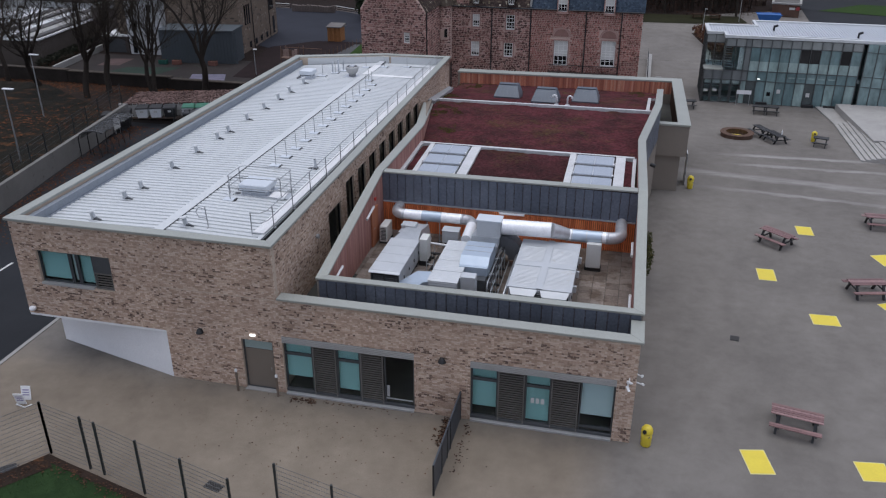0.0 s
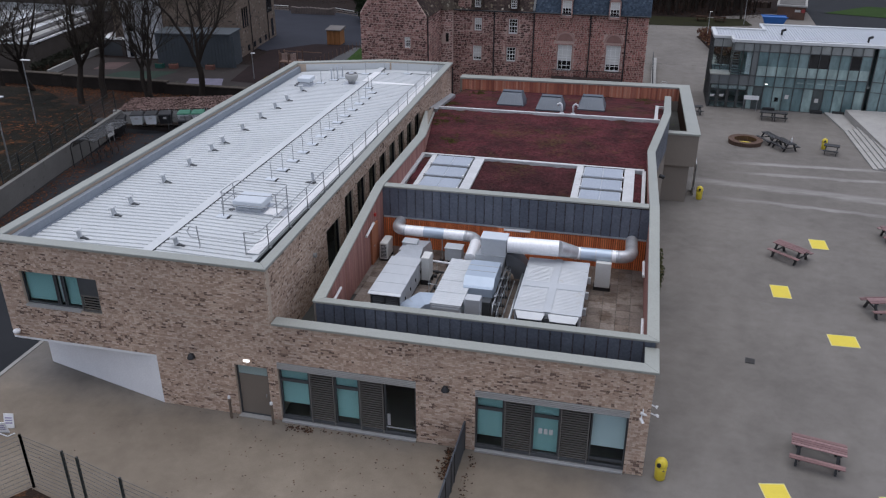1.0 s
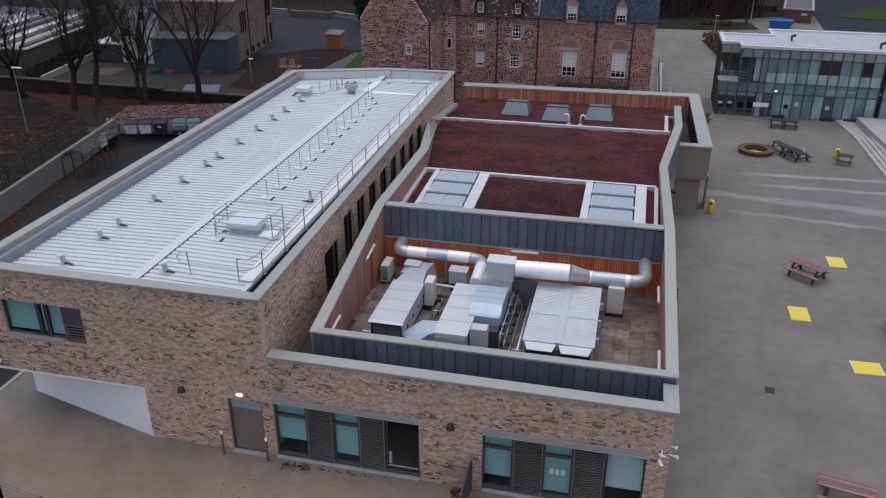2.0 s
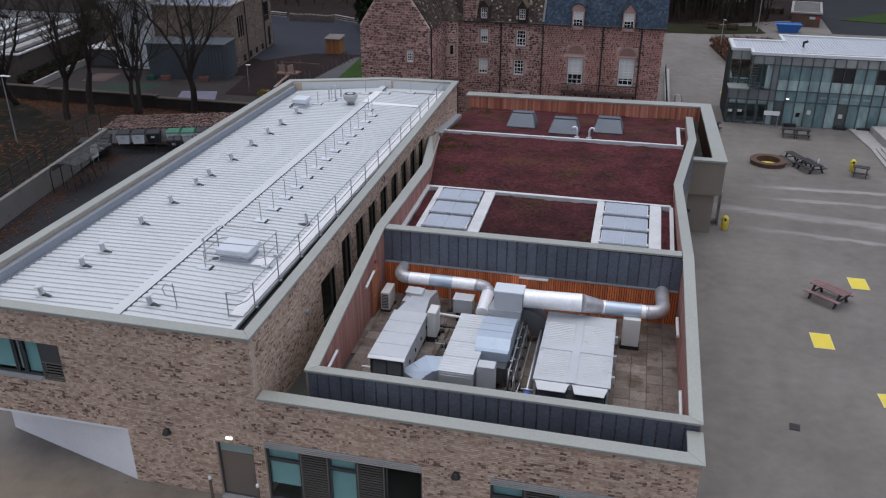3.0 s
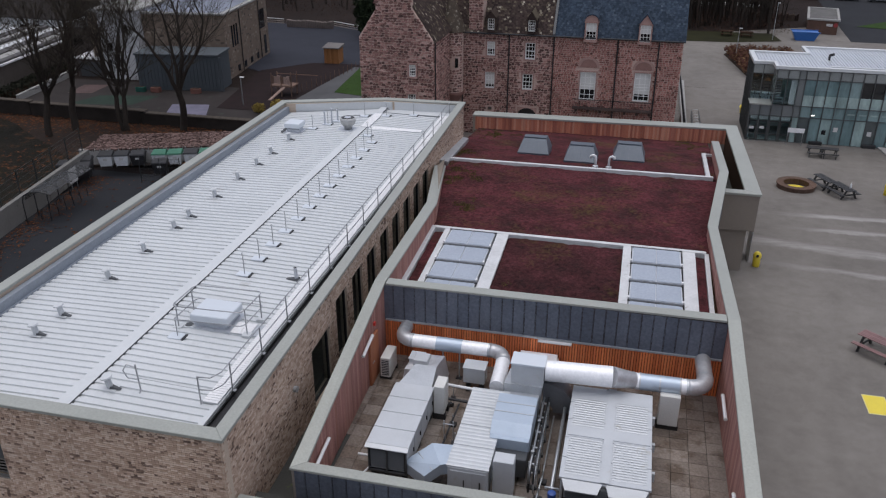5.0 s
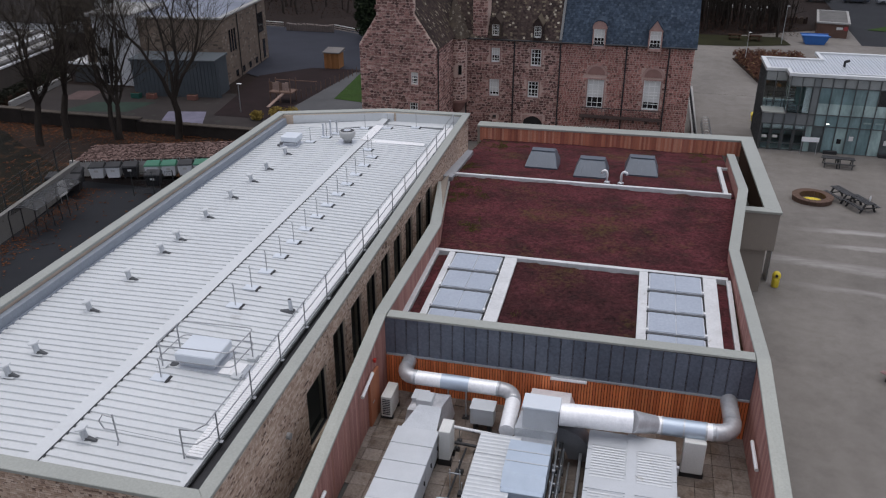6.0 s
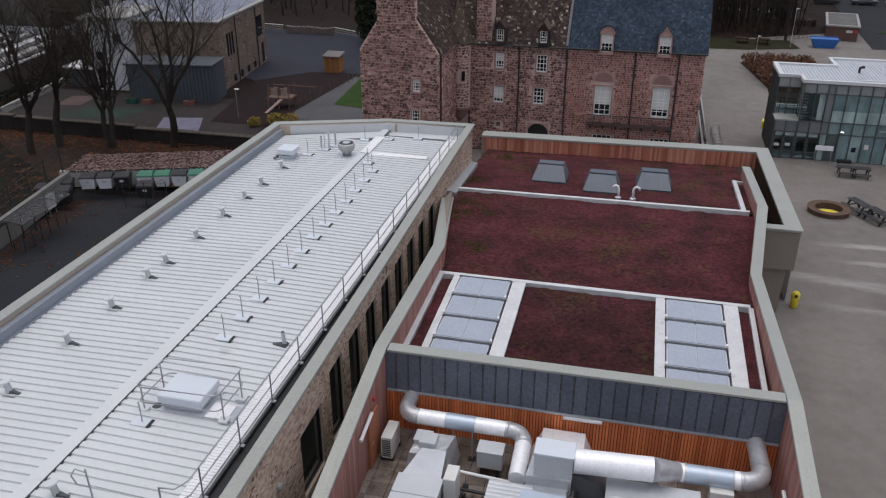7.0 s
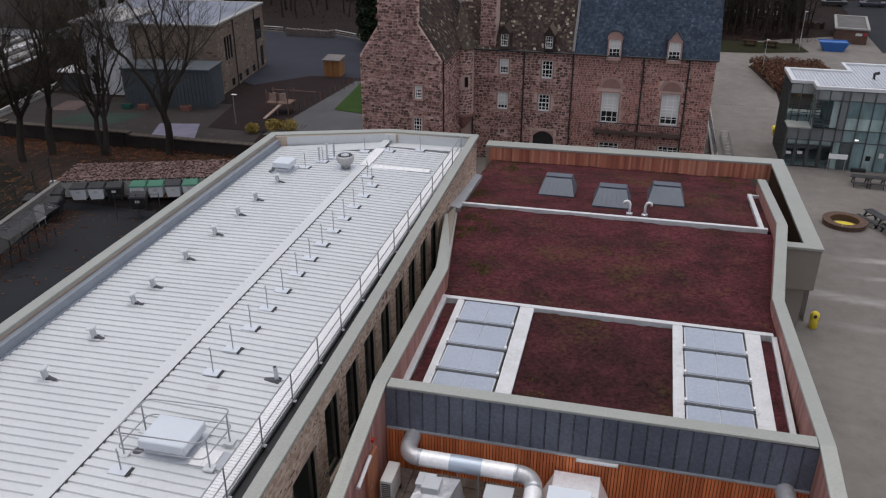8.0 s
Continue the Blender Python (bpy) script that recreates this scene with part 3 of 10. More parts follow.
hexa(bm, [(LX0, FY + 0.33, 2.4), (LX0 + 0.3, FY + 0.33, 2.4), (LX0 + 0.3, 58.2, 2.4), (LX0, 58.2, 2.4)], [(LX0, FY + 0.33, LZ), (LX0 + 0.3, FY + 0.33, LZ), (LX0 + 0.3, 58.2, LZ), (LX0, 58.2, LZ)])
for (xa, ya), (xb, yb) in (((LX0, 58.2), (-18.98, 60.4)), ((-18.98, 60.4), (-13.87, 60.7))):
    hexa(bm, [(xa, ya - 0.3, 0), (xb, yb - 0.3, 0), (xb, yb, 0), (xa, ya, 0)], [(xa, ya - 0.3, LZ), (xb, yb - 0.3, LZ), (xb, yb, LZ), (xa, ya, LZ)])
part("wall_back", bm, MORTAR, school)

# cantilever: soffit and the white splayed wall beneath it
bm = bmesh.new()
box(bm, LX0, FY + 0.012, 2.3, -18.54, 46, 2.4)
part("soffit", bm, WHITE, school, "white soffit under the overhang")
bm = bmesh.new()
hexa(bm, [(-18.54, FY + 0.02, 0), (-18.54, FY + 0.35, 0), (-25.2, 28.5, 0), (-25.2, 28.2, 0)][::-1], [(-18.54, FY + 0.02, 2.3), (-18.54, FY + 0.35, 2.3), (-25.2, 28.5, 2.3), (-25.2, 28.2, 2.3)][::-1])
hexa(bm, [(-25.2, 28.2, 0), (-25.0, 28.2, 0), (-25.0, 46, 0), (-25.2, 46, 0)], [(-25.2, 28.2, 2.3), (-25.0, 28.2, 2.3), (-25.0, 46, 2.3), (-25.2, 46, 2.3)])
bmesh.ops.recalc_face_normals(bm, faces=bm.faces[:])
part("white_wall", bm, WHITE, school, "smooth white rendered wall under the overhang")

# lower wing: right side, back box, and the core below the roofs
bm = bmesh.new()
box(bm, 0.95, FY + 0.33, 0, 1.25, 53.5, 3.0)
part("wall_right", bm, MORTAR, school)
bm = bmesh.new()
box(bm, 1.6, 55.04, 2.35, 3.98, 55.48, 4.5)
hexa(bm, [(3.3, 55.48, 2.35), (3.98, 55.48, 2.35), (3.7, 67.85, 2.35), (3.06, 67.85, 2.35)], [(3.3, 55.48, 4.5), (3.98, 55.48, 4.5), (3.7, 67.85, 4.5), (3.06, 67.85, 4.5)])
box(bm, 1.6, 55.3, -2, 3.62, 66.0, 2.35)
part("wall_box", bm, TAUPE, school, "taupe rendered projecting box")
bm = bmesh.new()
hexa(bm, [(-14.4, 66.42, -2), (3.06, 67.04, -2), (3.06, 67.7, -2), (-14.4, 67.1, -2)], [(-14.4, 66.42, 4.47), (3.06, 67.04, 4.47), (3.06, 67.7, 4.47), (-14.4, 67.1, 4.47)])
part("wall_far", bm, TAUPE, school)


def coping(outer, inner, thick, name="coping", parent=school, label="", material=COPING, drop=0.0):
    """Folded metal capping between two lines of points (x, y, z), with a small drip edge."""
    bm = bmesh.new()
    for k in range(len(outer) - 1):
        a, b, c, d = (Vector(p) for p in (outer[k], outer[k + 1], inner[k + 1], inner[k]))
        quad = [a, b, c, d]
        if (b - a).cross(d - a).z < 0:
            quad.reverse()
        hexa(bm, [p - Vector((0, 0, thick)) for p in quad], quad)
    bmesh.ops.remove_doubles(bm, verts=bm.verts[:], dist=0.002)
    es = [e for e in bm.edges if len(e.link_faces) == 2 and e.calc_face_angle(0) > 0.8]
    bmesh.ops.bevel(bm, geom=es, offset=0.015, segments=1, affect="EDGES")
    return part(name, bm, material, parent, label)


C1 = 7.05
coping([(-25.42, 26.44, C1), (-13.2, 26.44, C1)], [(-24.95, 26.93, C1), (-13.63, 26.93, C1)], 0.12)
coping([(-13.2, 26.44, C1), (-13.76, 60.85, C1)], [(-13.63, 26.93, C1), (-14.19, 60.35, C1)], 0.12)
coping([(-13.76, 60.85, C1), (-18.98, 60.7, C1), (-25.42, 58.5, C1)], [(-14.24, 60.35, C1), (-18.9, 60.2, C1), (-24.95, 58.1, C1)], 0.12)
coping([(-25.42, 58.5, C1), (-25.42, 26.44, C1)], [(-24.95, 58.1, C1), (-24.95, 26.93, C1)], 0.12)
C2 = 4.72
coping([(-13.2, 26.44, C2), (1.36, 26.44, C2)], [(-13.2, 26.98, C2), (0.84, 26.98, C2)], 0.11)
coping([(1.36, 26.44, C2), (1.36, 28.06, C2)], [(0.84, 26.98, C2), (0.84, 28.06, C2)], 0.11)

# raised, folded parapet round the plant deck and the planted roof
R_OUT = [(1.33, 28.06, 5.02), (1.2, 37.4, 6.45), (1.05, 46.75, 5.97), (1.97, 53.6, 6.25), (2.3, 63.6, 4.75)]
R_IN = [(0.88, 28.44, 5.02), (0.75, 37.4, 6.45), (0.6, 46.85, 5.97), (1.5, 53.75, 6.25), (1.83, 63.6, 4.75)]
L_OUT = [(-12.12, 28.06, 4.97), (-12.42, 37.45, 6.38), (-12.46, 45.7, 6.35), (-13.66, 52.1, 5.85)]
L_IN = [(-11.69, 28.44, 4.97), (-11.97, 37.4, 6.38), (-11.93, 45.6, 6.35), (-13.32, 53.4, 5.42)]
coping([L_OUT[0], R_OUT[0]], [L_IN[0], R_IN[0]], 0.1)
coping(R_OUT, R_IN, 0.1)
coping(L_OUT, L_IN, 0.1)
coping([(-11.93, 37.28, 6.385), (0.73, 37.28, 6.445)], [(-11.93, 37.74, 6.385), (0.73, 37.74, 6.445)], 0.1)
C3 = 4.6
coping([(4.06, 54.98, C3), (3.78, 67.95, C3), (-14.4, 67.3, C3)], [(3.2, 55.55, C3), (2.98, 66.98, C3), (-14.4, 66.33, C3)], 0.14)
coping([(1.95, 54.98, C3), (4.06, 54.98, C3)], [(1.95, 55.55, C3), (3.2, 55.55, C3)], 0.14)

# solid parapet walls below the cappings
for line, inner in ((R_OUT, R_IN), (L_OUT, L_IN)):
    for k in range(len(line) - 1):
        (xa, ya, za), (xb, yb, zb) = line[k], line[k + 1]
        (xc, yc, _), (xd, yd, _) = inner[k], inner[k + 1]
        s = 1 if line is R_OUT else -1
        low = 0.0 if line is R_OUT else 3.0
        q = [(xa - s * 0.06, ya), (xb - s * 0.06, yb), (xd + s * 0.08, yd), (xc + s * 0.08, yc)]
        top = [(*q[0], za - 0.1), (*q[1], zb - 0.1), (*q[2], zb - 0.1), (*q[3], za - 0.1)]
        bot = [(*p, low) for p in q]
        if s < 0:
            top.reverse(), bot.reverse()
        bm = bmesh.new()
        hexa(bm, bot, top)
        bmesh.ops.recalc_face_normals(bm, faces=bm.faces[:])
        part("parapet_wall", bm, TAUPE, school)
bm = bmesh.new()
box(bm, -12.08, 28.14, 3.0, 1.27, 28.42, 4.88)
part("deck_front_wall", bm, BATTEN, school)
bm = bmesh.new()
box(bm, -12.3, 37.36, 3.0, 1.1, 37.72, 6.27)
part("deck_back_wall", bm, BATTEN, school)

# slots: membrane gutters behind the front parapet and beside the wing, dark well by the box
bm = bmesh.new()
box(bm, -13.3, 26.88, 3.6, 1.0, 28.14, 3.75)
box(bm, -14.0, 28.14, 2.9, -12.0, 56.5, 3.05)
part("gutter_roof", bm, MEMBRANE, school, "dark mossy membrane gutter")
bm = bmesh.new()
box(bm, 1.8, 55.3, 2.6, 3.3, 66.9, 2.75)
part("well_floor", bm, MEMBRANE, school)
# thin dark sheet over the inner face of the well
bm = bmesh.new()
hexa(bm, [(3.26, 55.5, 2.75), (3.3, 55.5, 2.75), (3.08, 66.95, 2.75), (3.04, 66.95, 2.75)], [(3.26, 55.5, 4.5), (3.3, 55.5, 4.5), (3.08, 66.95, 4.5), (3.04, 66.95, 4.5)])
part("well_lining", bm, BATTEN, school, "thin dark brown lining")

# unseen ceilings and walls under the roofs, near-black to keep the rooms dim
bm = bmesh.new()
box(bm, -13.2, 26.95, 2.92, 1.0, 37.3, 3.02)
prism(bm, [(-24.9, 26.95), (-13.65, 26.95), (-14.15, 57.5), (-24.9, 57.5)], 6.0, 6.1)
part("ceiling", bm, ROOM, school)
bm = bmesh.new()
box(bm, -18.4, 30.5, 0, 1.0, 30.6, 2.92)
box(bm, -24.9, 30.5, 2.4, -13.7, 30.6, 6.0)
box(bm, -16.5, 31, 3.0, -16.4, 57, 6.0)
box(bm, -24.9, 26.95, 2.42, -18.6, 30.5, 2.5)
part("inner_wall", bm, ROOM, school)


# ---- windows and door of the front ----
def louvre_panel(parent, x0, x1, z0, z1, y, pitch=0.105):
    pl = part("louvre_panel", *_frame(x0, x1, z0, z1, y, 0.045, LOUVRE), parent)
    bm = bmesh.new()
    w = x1 - x0 - 0.08
    box(bm, -w / 2, -0.046, -0.006, w / 2, 0.046, 0.006, pose(0, 0, 0, -66))
    me = as_mesh("slat", bm, LOUVRE)
    n = int((z1 - z0 - 0.1) / pitch)
    for i in range(n):
        piece("slat", me, pl, pose((x0 + x1) / 2, y + 0.05, z0 + 0.09 + i * (z1 - z0 - 0.16) / max(1, n - 1)))


def _frame(x0, x1, z0, z1, y, t, material):
    bm = bmesh.new()
    box(bm, x0, y, z0, x0 + t, y + 0.1, z1)
    box(bm, x1 - t, y, z0, x1, y + 0.1, z1)
    box(bm, x0 + t, y, z0, x1 - t, y + 0.1, z0 + t)
    box(bm, x0 + t, y, z1 - t, x1 - t, y + 0.1, z1)
    return bm, material


def glazed(parent, x0, x1, z0, z1, y, blind, transom=None, gap=0.0, material=FRAME):
    """A framed light: frame, pane, and a roller blind that hangs behind it."""
    lt = part("light", *_frame(x0, x1, z0, z1, y, 0.055, material), parent)
    if transom:
        bm = bmesh.new()
        box(bm, x0 + 0.055, y + 0.005, transom - 0.06, x1 - 0.055, y + 0.095, transom + 0.06)
        part("transom", bm, material, lt)
    spans = [(z0 + 0.055, z1 - 0.055)] if not transom else [(z0 + 0.055, transom - 0.06), (transom + 0.06, z1 - 0.055)]
    for lo, hi in spans:
        bm = bmesh.new()
        box(bm, x0 + 0.05, y + 0.045, lo - 0.004, x1 - 0.05, y + 0.055, hi + 0.004)
        p = part("pane", bm, GLASS, lt)
        p.visible_shadow = False
    if blind:
        bm = bmesh.new()
        box(bm, x0 + 0.03, y + 0.16, z0 + 0.03 + gap, x1 - 0.03, y + 0.166, z1 - 0.02)
        part("blind", bm, blind, lt, "teal roller blind" if blind is BLIND else "pale grey roller blind")


def opening_group(name, hole, label):
    x0, x1, z0, z1 = hole
    w = thing(name, ((x0 + x1) / 2, FY, z0), label, "window", kind="structure")
    bm = bmesh.new()
    box(bm, x0 + 0.02, FY - 0.09, 0.0, x1 - 0.02, FY + 0.33, 0.1, bevel=0.012)
    part("sill", bm, LOUVRE_TOP, w)
    bm = bmesh.new()
    box(bm, x0, FY + 0.06, 0.1, x1, FY + 0.2, 0.24, bevel=0.01)
    part("base_rail", bm, FRAME, w)
    bm = bmesh.new()
    for i in range(4):
        box(bm, x0, FY - 0.02, z1 - 0.30 + i * 0.075, x1, FY + 0.1, z1 - 0.30 + i * 0.075 + 0.055, bevel=0.006)
    part("head_band", bm, LOUVRE_TOP, w, "ribbed grey metal band above the glazing")
    return w


YG = FY + 0.1
w = opening_group("window_1", WIN1, "wide front window with teal blinds, dark louvre panels and a glazed door")
zt = WIN1[3] - 0.31
x = WIN1[0]
glazed(w, x + 0.02, x + 1.28, 0.24, zt, YG, BLIND, 2.0, 0.55)
louvre_panel(w, x + 1.30, x + 2.32, 0.09, zt, YG - 0.06)
glazed(w, x + 2.34, x + 3.36, 0.24, zt, YG, BLIND, 2.0, 0.22)
louvre_panel(w, x + 3.38, x + 4.36, 0.09, zt, YG - 0.06)
glazed(w, x + 4.40, x + 5.68, 0.09, zt, YG, None)
bm = bmesh.new()
box(bm, x + 4.5, YG - 0.03, 0.55, x + 4.62, YG, 1.1)
box(bm, x + 4.46, YG - 0.02, 0.42, x + 5.6, YG, 0.48)
part("push_plate", bm, surface("pale_plate", (0.5, 0.52, 0.54), (0.42, 0.44, 0.46), 0.4, 0.5), w)
w = opening_group("window_2", WIN2, "wide front window with teal and grey blinds and dark louvre panels")
x = WIN2[0]
glazed(w, x + 0.02, x + 1.1, 0.24, zt, YG, BLIND, 2.0, 0.36)
louvre_panel(w, x + 1.12, x + 2.18, 0.09, zt, YG - 0.06)
glazed(w, x + 2.2, x + 3.22, 0.24, zt, YG, BLIND, 2.0, 0.03)
louvre_panel(w, x + 3.24, x + 4.32, 0.09, zt, YG - 0.06)
glazed(w, x + 4.36, x + 5.68, 0.14, zt, YG, BLIND_PALE, 0.42, 0.75)
bm = bmesh.new()
for i in range(3):
    box(bm, x + 2.44 + i * 0.2, YG + 0.03, 1.18, x + 2.58 + i * 0.2, YG + 0.04, 1.42)
part("notice", bm, WPAINT, w, "three small white paper notices")
w = thing("window_3", (-22.5, FY, WINU[2]), "upper window with teal blinds and a dark louvre panel", "window", kind="structure")
bm = bmesh.new()
box(bm, WINU[0], FY - 0.04, WINU[2] - 0.04, -21.7, FY + 0.3, WINU[2] + 0.06)
part("sill", bm, LOUVRE_TOP, w)
glazed(w, -24.25, -22.75, 4.1, 5.6, FY + 0.12, BLIND, None, 0.1)
glazed(w, -22.72, -22.40, 4.1, 5.6, FY + 0.12, BLIND_PALE, None, 0.1)
glazed(w, -22.37, -21.62, 4.1, 5.6, FY + 0.12, BLIND, None, 0.05)
louvre_panel(w, -21.6, -20.72, 4.05, 4.82, FY + 0.03)
bm = bmesh.new()
box(bm, -21.6, FY + 0.03, 4.83, -20.72, FY + 0.1, 5.6, bevel=0.01)
part("blank_panel", bm, FRAME, w, "plain dark panel above the louvre")

door = thing("door_1", (-14.3, FY, 0), "plain brown steel door with a teal glazed strip above", "door", kind="structure")
part("door_frame", *_frame(-15.03, -13.64, 0.02, 2.46, FY + 0.12, 0.06, FRAME), door)
bm = bmesh.new()
box(bm, -14.97, FY + 0.15, 0.06, -13.7, FY + 0.2, 1.98, bevel=0.006)
leafpart = part("door_leaf", bm, DOORTAN, door, "flush brown door leaf")
bm = bmesh.new()
rod(bm, (-13.82, FY + 0.1, 1.0), (-13.82, FY + 0.1, 1.16), 0.012)
rod(bm, (-13.82, FY + 0.15, 1.08), (-13.82, FY + 0.1, 1.08), 0.012)
part("handle", bm, STEEL, leafpart, "steel pull handle")
bm = bmesh.new()
box(bm, -14.97, FY + 0.16, 2.0, -13.7, FY + 0.17, 2.4)
part("transom_pane", bm, surface("pale_teal_panel", (0.30, 0.38, 0.36), (0.24, 0.31, 0.295), 0.4, 0.0, 0.8, 20.0, relief=0.0), door, "teal strip above the door")
bm = bmesh.new()
box(bm, -15.05, FY - 0.12, 0.0, -13.62, FY + 0.3, 0.03)
part("threshold", bm, CONCRETE, door)

# windows in the wing's side, facing the narrow slot
for a, b, c, d in SIDEWIN:
    w = thing("window_4", (LX1 + splay((a + b) / 2), (a + b) / 2, c), "tall dark window in the side wall of the upper storey", "window", "side windows", "structure")
    bm = bmesh.new()
    xw = LX1 + splay((a + b) / 2)
    for u0, u1, v0, v1 in ((a, a + 0.06, c, d), (b - 0.06, b, c, d), (a + 0.06, b - 0.06, c, c + 0.06), (a + 0.06, b - 0.06, d - 0.06, d)):
        box(bm, xw - 0.2, u0, v0, xw - 0.1, u1, v1)
    part("window_frame", bm, DARK, w)
    bm = bmesh.new()
    box(bm, xw - 0.165, a + 0.05, c + 0.05, xw - 0.155, b - 0.05, d - 0.05)
    part("pane", bm, GLASS, w)


# ---- metal roof of the wing ----
ZR, ZE = 6.5, 6.38


def roof_z(x):
    return ZR - (ZR - ZE) * (abs(x + 18.98) - 0.22) / 5.0


bm = bmesh.new()
prism(bm, [(-24.9, 26.95), (-13.7, 26.95), (-14.2, 60.2), (-18.9, 60.0), (-24.9, 57.9)], 6.1, 6.2)
part("roof_deck", bm, DARK, school)
PITCH = 1.0 / 3


def roof_sheet(x0, x1, name="roof_sheet"):
    """A sheet three trapezoidal ribs wide."""
    bm = bmesh.new()
    prof = []
    for k in range(3):
        y = k * PITCH
        prof += [(y, 0.0), (y + 0.014, 0.053), (y + 0.205, 0.055), (y + 0.24, 0.0)]
    prof.append((3 * PITCH, 0.0))
    rows = [[bm.verts.new((x, y, z + roof_z(x))) for y, z in prof] for x in (x0, x1)]
    for i in range(len(prof) - 1):
        bm.faces.new((rows[0][i], rows[1][i], rows[1][i + 1], rows[0][i + 1]))
    bmesh.ops.recalc_face_normals(bm, faces=bm.faces[:])
    if sum(f.normal.z for f in bm.faces) < 0:
        bmesh.ops.reverse_faces(bm, faces=bm.faces[:])
    return as_mesh(name, bm, ROOFING)


sheets_l, sheets_r = roof_sheet(-24.7, -19.2), roof_sheet(-18.76, -14.5)
wing_roof = part("roof_trim", *((lambda b: (box(b, -24.96, 26.98, 6.2, -24.7, 57.95, 6.8), box(b, -24.72, 26.98, 6.2, -24.6, 57.95, 6.44), b)[-1])(bmesh.new()), LINING), school, "blue-grey upstand lining along the roof edge")
k = 0
while 27.0 + k * 3 * PITCH < 59.0:
    y = 27.0 + k * 3 * PITCH
    if y < 57.2:
        piece("roof_sheet", sheets_l, wing_roof, pose(0, y, 0))
    piece("roof_sheet", sheets_r, wing_roof, pose(0, y, 0))
    k += 1
bm = bmesh.new()
hexa(bm, [(-24.7, 56.9, 6.3), (-19.2, 58.8, 6.3), (-19.2, 60.0, 6.3), (-24.7, 57.95, 6.3)], [(-24.7, 56.9, 6.40), (-19.2, 58.8, 6.44), (-19.2, 60.0, 6.46), (-24.7, 57.95, 6.42)])
box(bm, -18.76, 59.4, 6.3, -14.3, 60.25, 6.42)
part("roof_end_flashing", bm, ROOFING, school)
bm = bmesh.new()
box(bm, -19.22, 26.98, 6.44, -18.74, 60.1, 6.585, bevel=0.02)
part("ridge_cap", bm, ROOFING, school, "broad pale ridge capping")
bm = bmesh.new()
hexa(bm, [(-14.4, 27.0, 6.2), (-13.7, 27.0, 6.2), (-14.24, 60.2, 6.2), (-14.42, 60.2, 6.2)], [(-14.4, 27.0, 6.26), (-13.7, 27.0, 6.26), (-14.24, 60.2, 6.26), (-14.42, 60.2, 6.26)])
box(bm, -14.46, 27.0, 6.2, -14.4, 60.2, 6.36)
part("gutter", bm, DARK, school, "dark box gutter inside the roof edge")
bm = bmesh.new()
tube(bm, [(-13.95, 27.1, 6.4), (-14.31, 60.0, 6.4)], 0.03, 6)
part("conduit", bm, GALV, school, "thin galvanised conduit along the gutter")
bm = bmesh.new()
hexa(bm, [(-13.72, 26.98, 6.2), (-13.66, 26.98, 6.2), (-14.21, 60.3, 6.2), (-14.27, 60.3, 6.2)], [(-13.72, 26.98, 6.89), (-13.66, 26.98, 6.89), (-14.21, 60.3, 6.89), (-14.27, 60.3, 6.89)])
box(bm, -24.9, 26.92, 6.2, -13.7, 26.98, 6.89)
part("upstand", bm, DARK, school)
# dark strip standing in for the shadow line along the ridge capping
bm = bmesh.new()
box(bm, -18.745, 26.98, 6.5, -18.725, 60.0, 6.588)
part("ridge_joint", bm, FRAME, school)
for (xa, ya), (xb, yb) in (((-24.9, 58.07), (-18.9, 60.15)), ((-18.9, 60.15), (-14.2, 60.3))):
    bm = bmesh.new()
    hexa(bm, [(xa, ya - 0.03, 6.2), (xb, yb - 0.03, 6.2), (xb, yb, 6.2), (xa, ya, 6.2)], [(xa, ya - 0.03, 6.93), (xb, yb - 0.03, 6.93), (xb, yb, 6.93), (xa, ya, 6.93)])
    part("upstand", bm, ROOFING, school, "pale metal upstand")
bm = bmesh.new()
box(bm, -19.35, 60.02, 6.2, -18.45, 60.1, 6.93)
part("upstand", bm, ROOFING, school, "pale metal upstand")
bm = bmesh.new()
box(bm, -14.62, 26.98, 6.36, -14.44, 60.1, 6.475)
part("edge_flashing", bm, ROOFING, school)


# ---- planted roof behind the plant deck ----
PROFILE = [(37.8, 5.12), (44.7, 5.40), (54.55, 5.34), (66.85, 3.55)]


def pz(y):
    for (ya, za), (yb, zb) in zip(PROFILE, PROFILE[1:]):
        if y <= yb:
            return za + (zb - za) * (y - ya) / (yb - ya)
    return PROFILE[-1][1]


def on_line(line, y):
    """The x of a folded line at y."""
    for (xa, ya, _), (xb, yb, _) in zip(line, line[1:]):
        if y <= yb:
            return xa + (xb - xa) * (y - ya) / (yb - ya)
    return line[-1][0]


roof_r = lambda y: on_line(R_IN, y) + 0.07
roof_l = lambda y: max(-13.29 + splay(y), on_line(L_IN, y) - 0.07) if y < 53.4 else -13.29 + splay(y)


def sedum(name, x0, x1, y0, y1, material, step=0.28):
    bm = bmesh.new()
    ax0, ax1 = x0, x1
    nx, ny = int((x1 - x0) / step) + 1, int((y1 - y0) / step) + 1
    rows = []
    for j in range(ny + 1):
        y = y0 + (y1 - y0) * j / ny
        x0, x1 = max(ax0, roof_l(y)), min(ax1, roof_r(y))
        rows.append([bm.verts.new((x0 + (x1 - x0) * i / nx, y, pz(y) + 0.055 * noise.noise((x0 + (x1 - x0) * i / nx, y * 1.0, 0)) + 0.05 * noise.noise((3 * (x0 + (x1 - x0) * i / nx), y * 3.0, 7)))) for i in range(nx + 1)])
    for a, b in zip(rows, rows[1:]):
        for i in range(nx):
            bm.faces.new((a[i], a[i + 1], b[i + 1], b[i]))
    return part(name, bm, material, school, "dark red sedum planting", smooth=True)


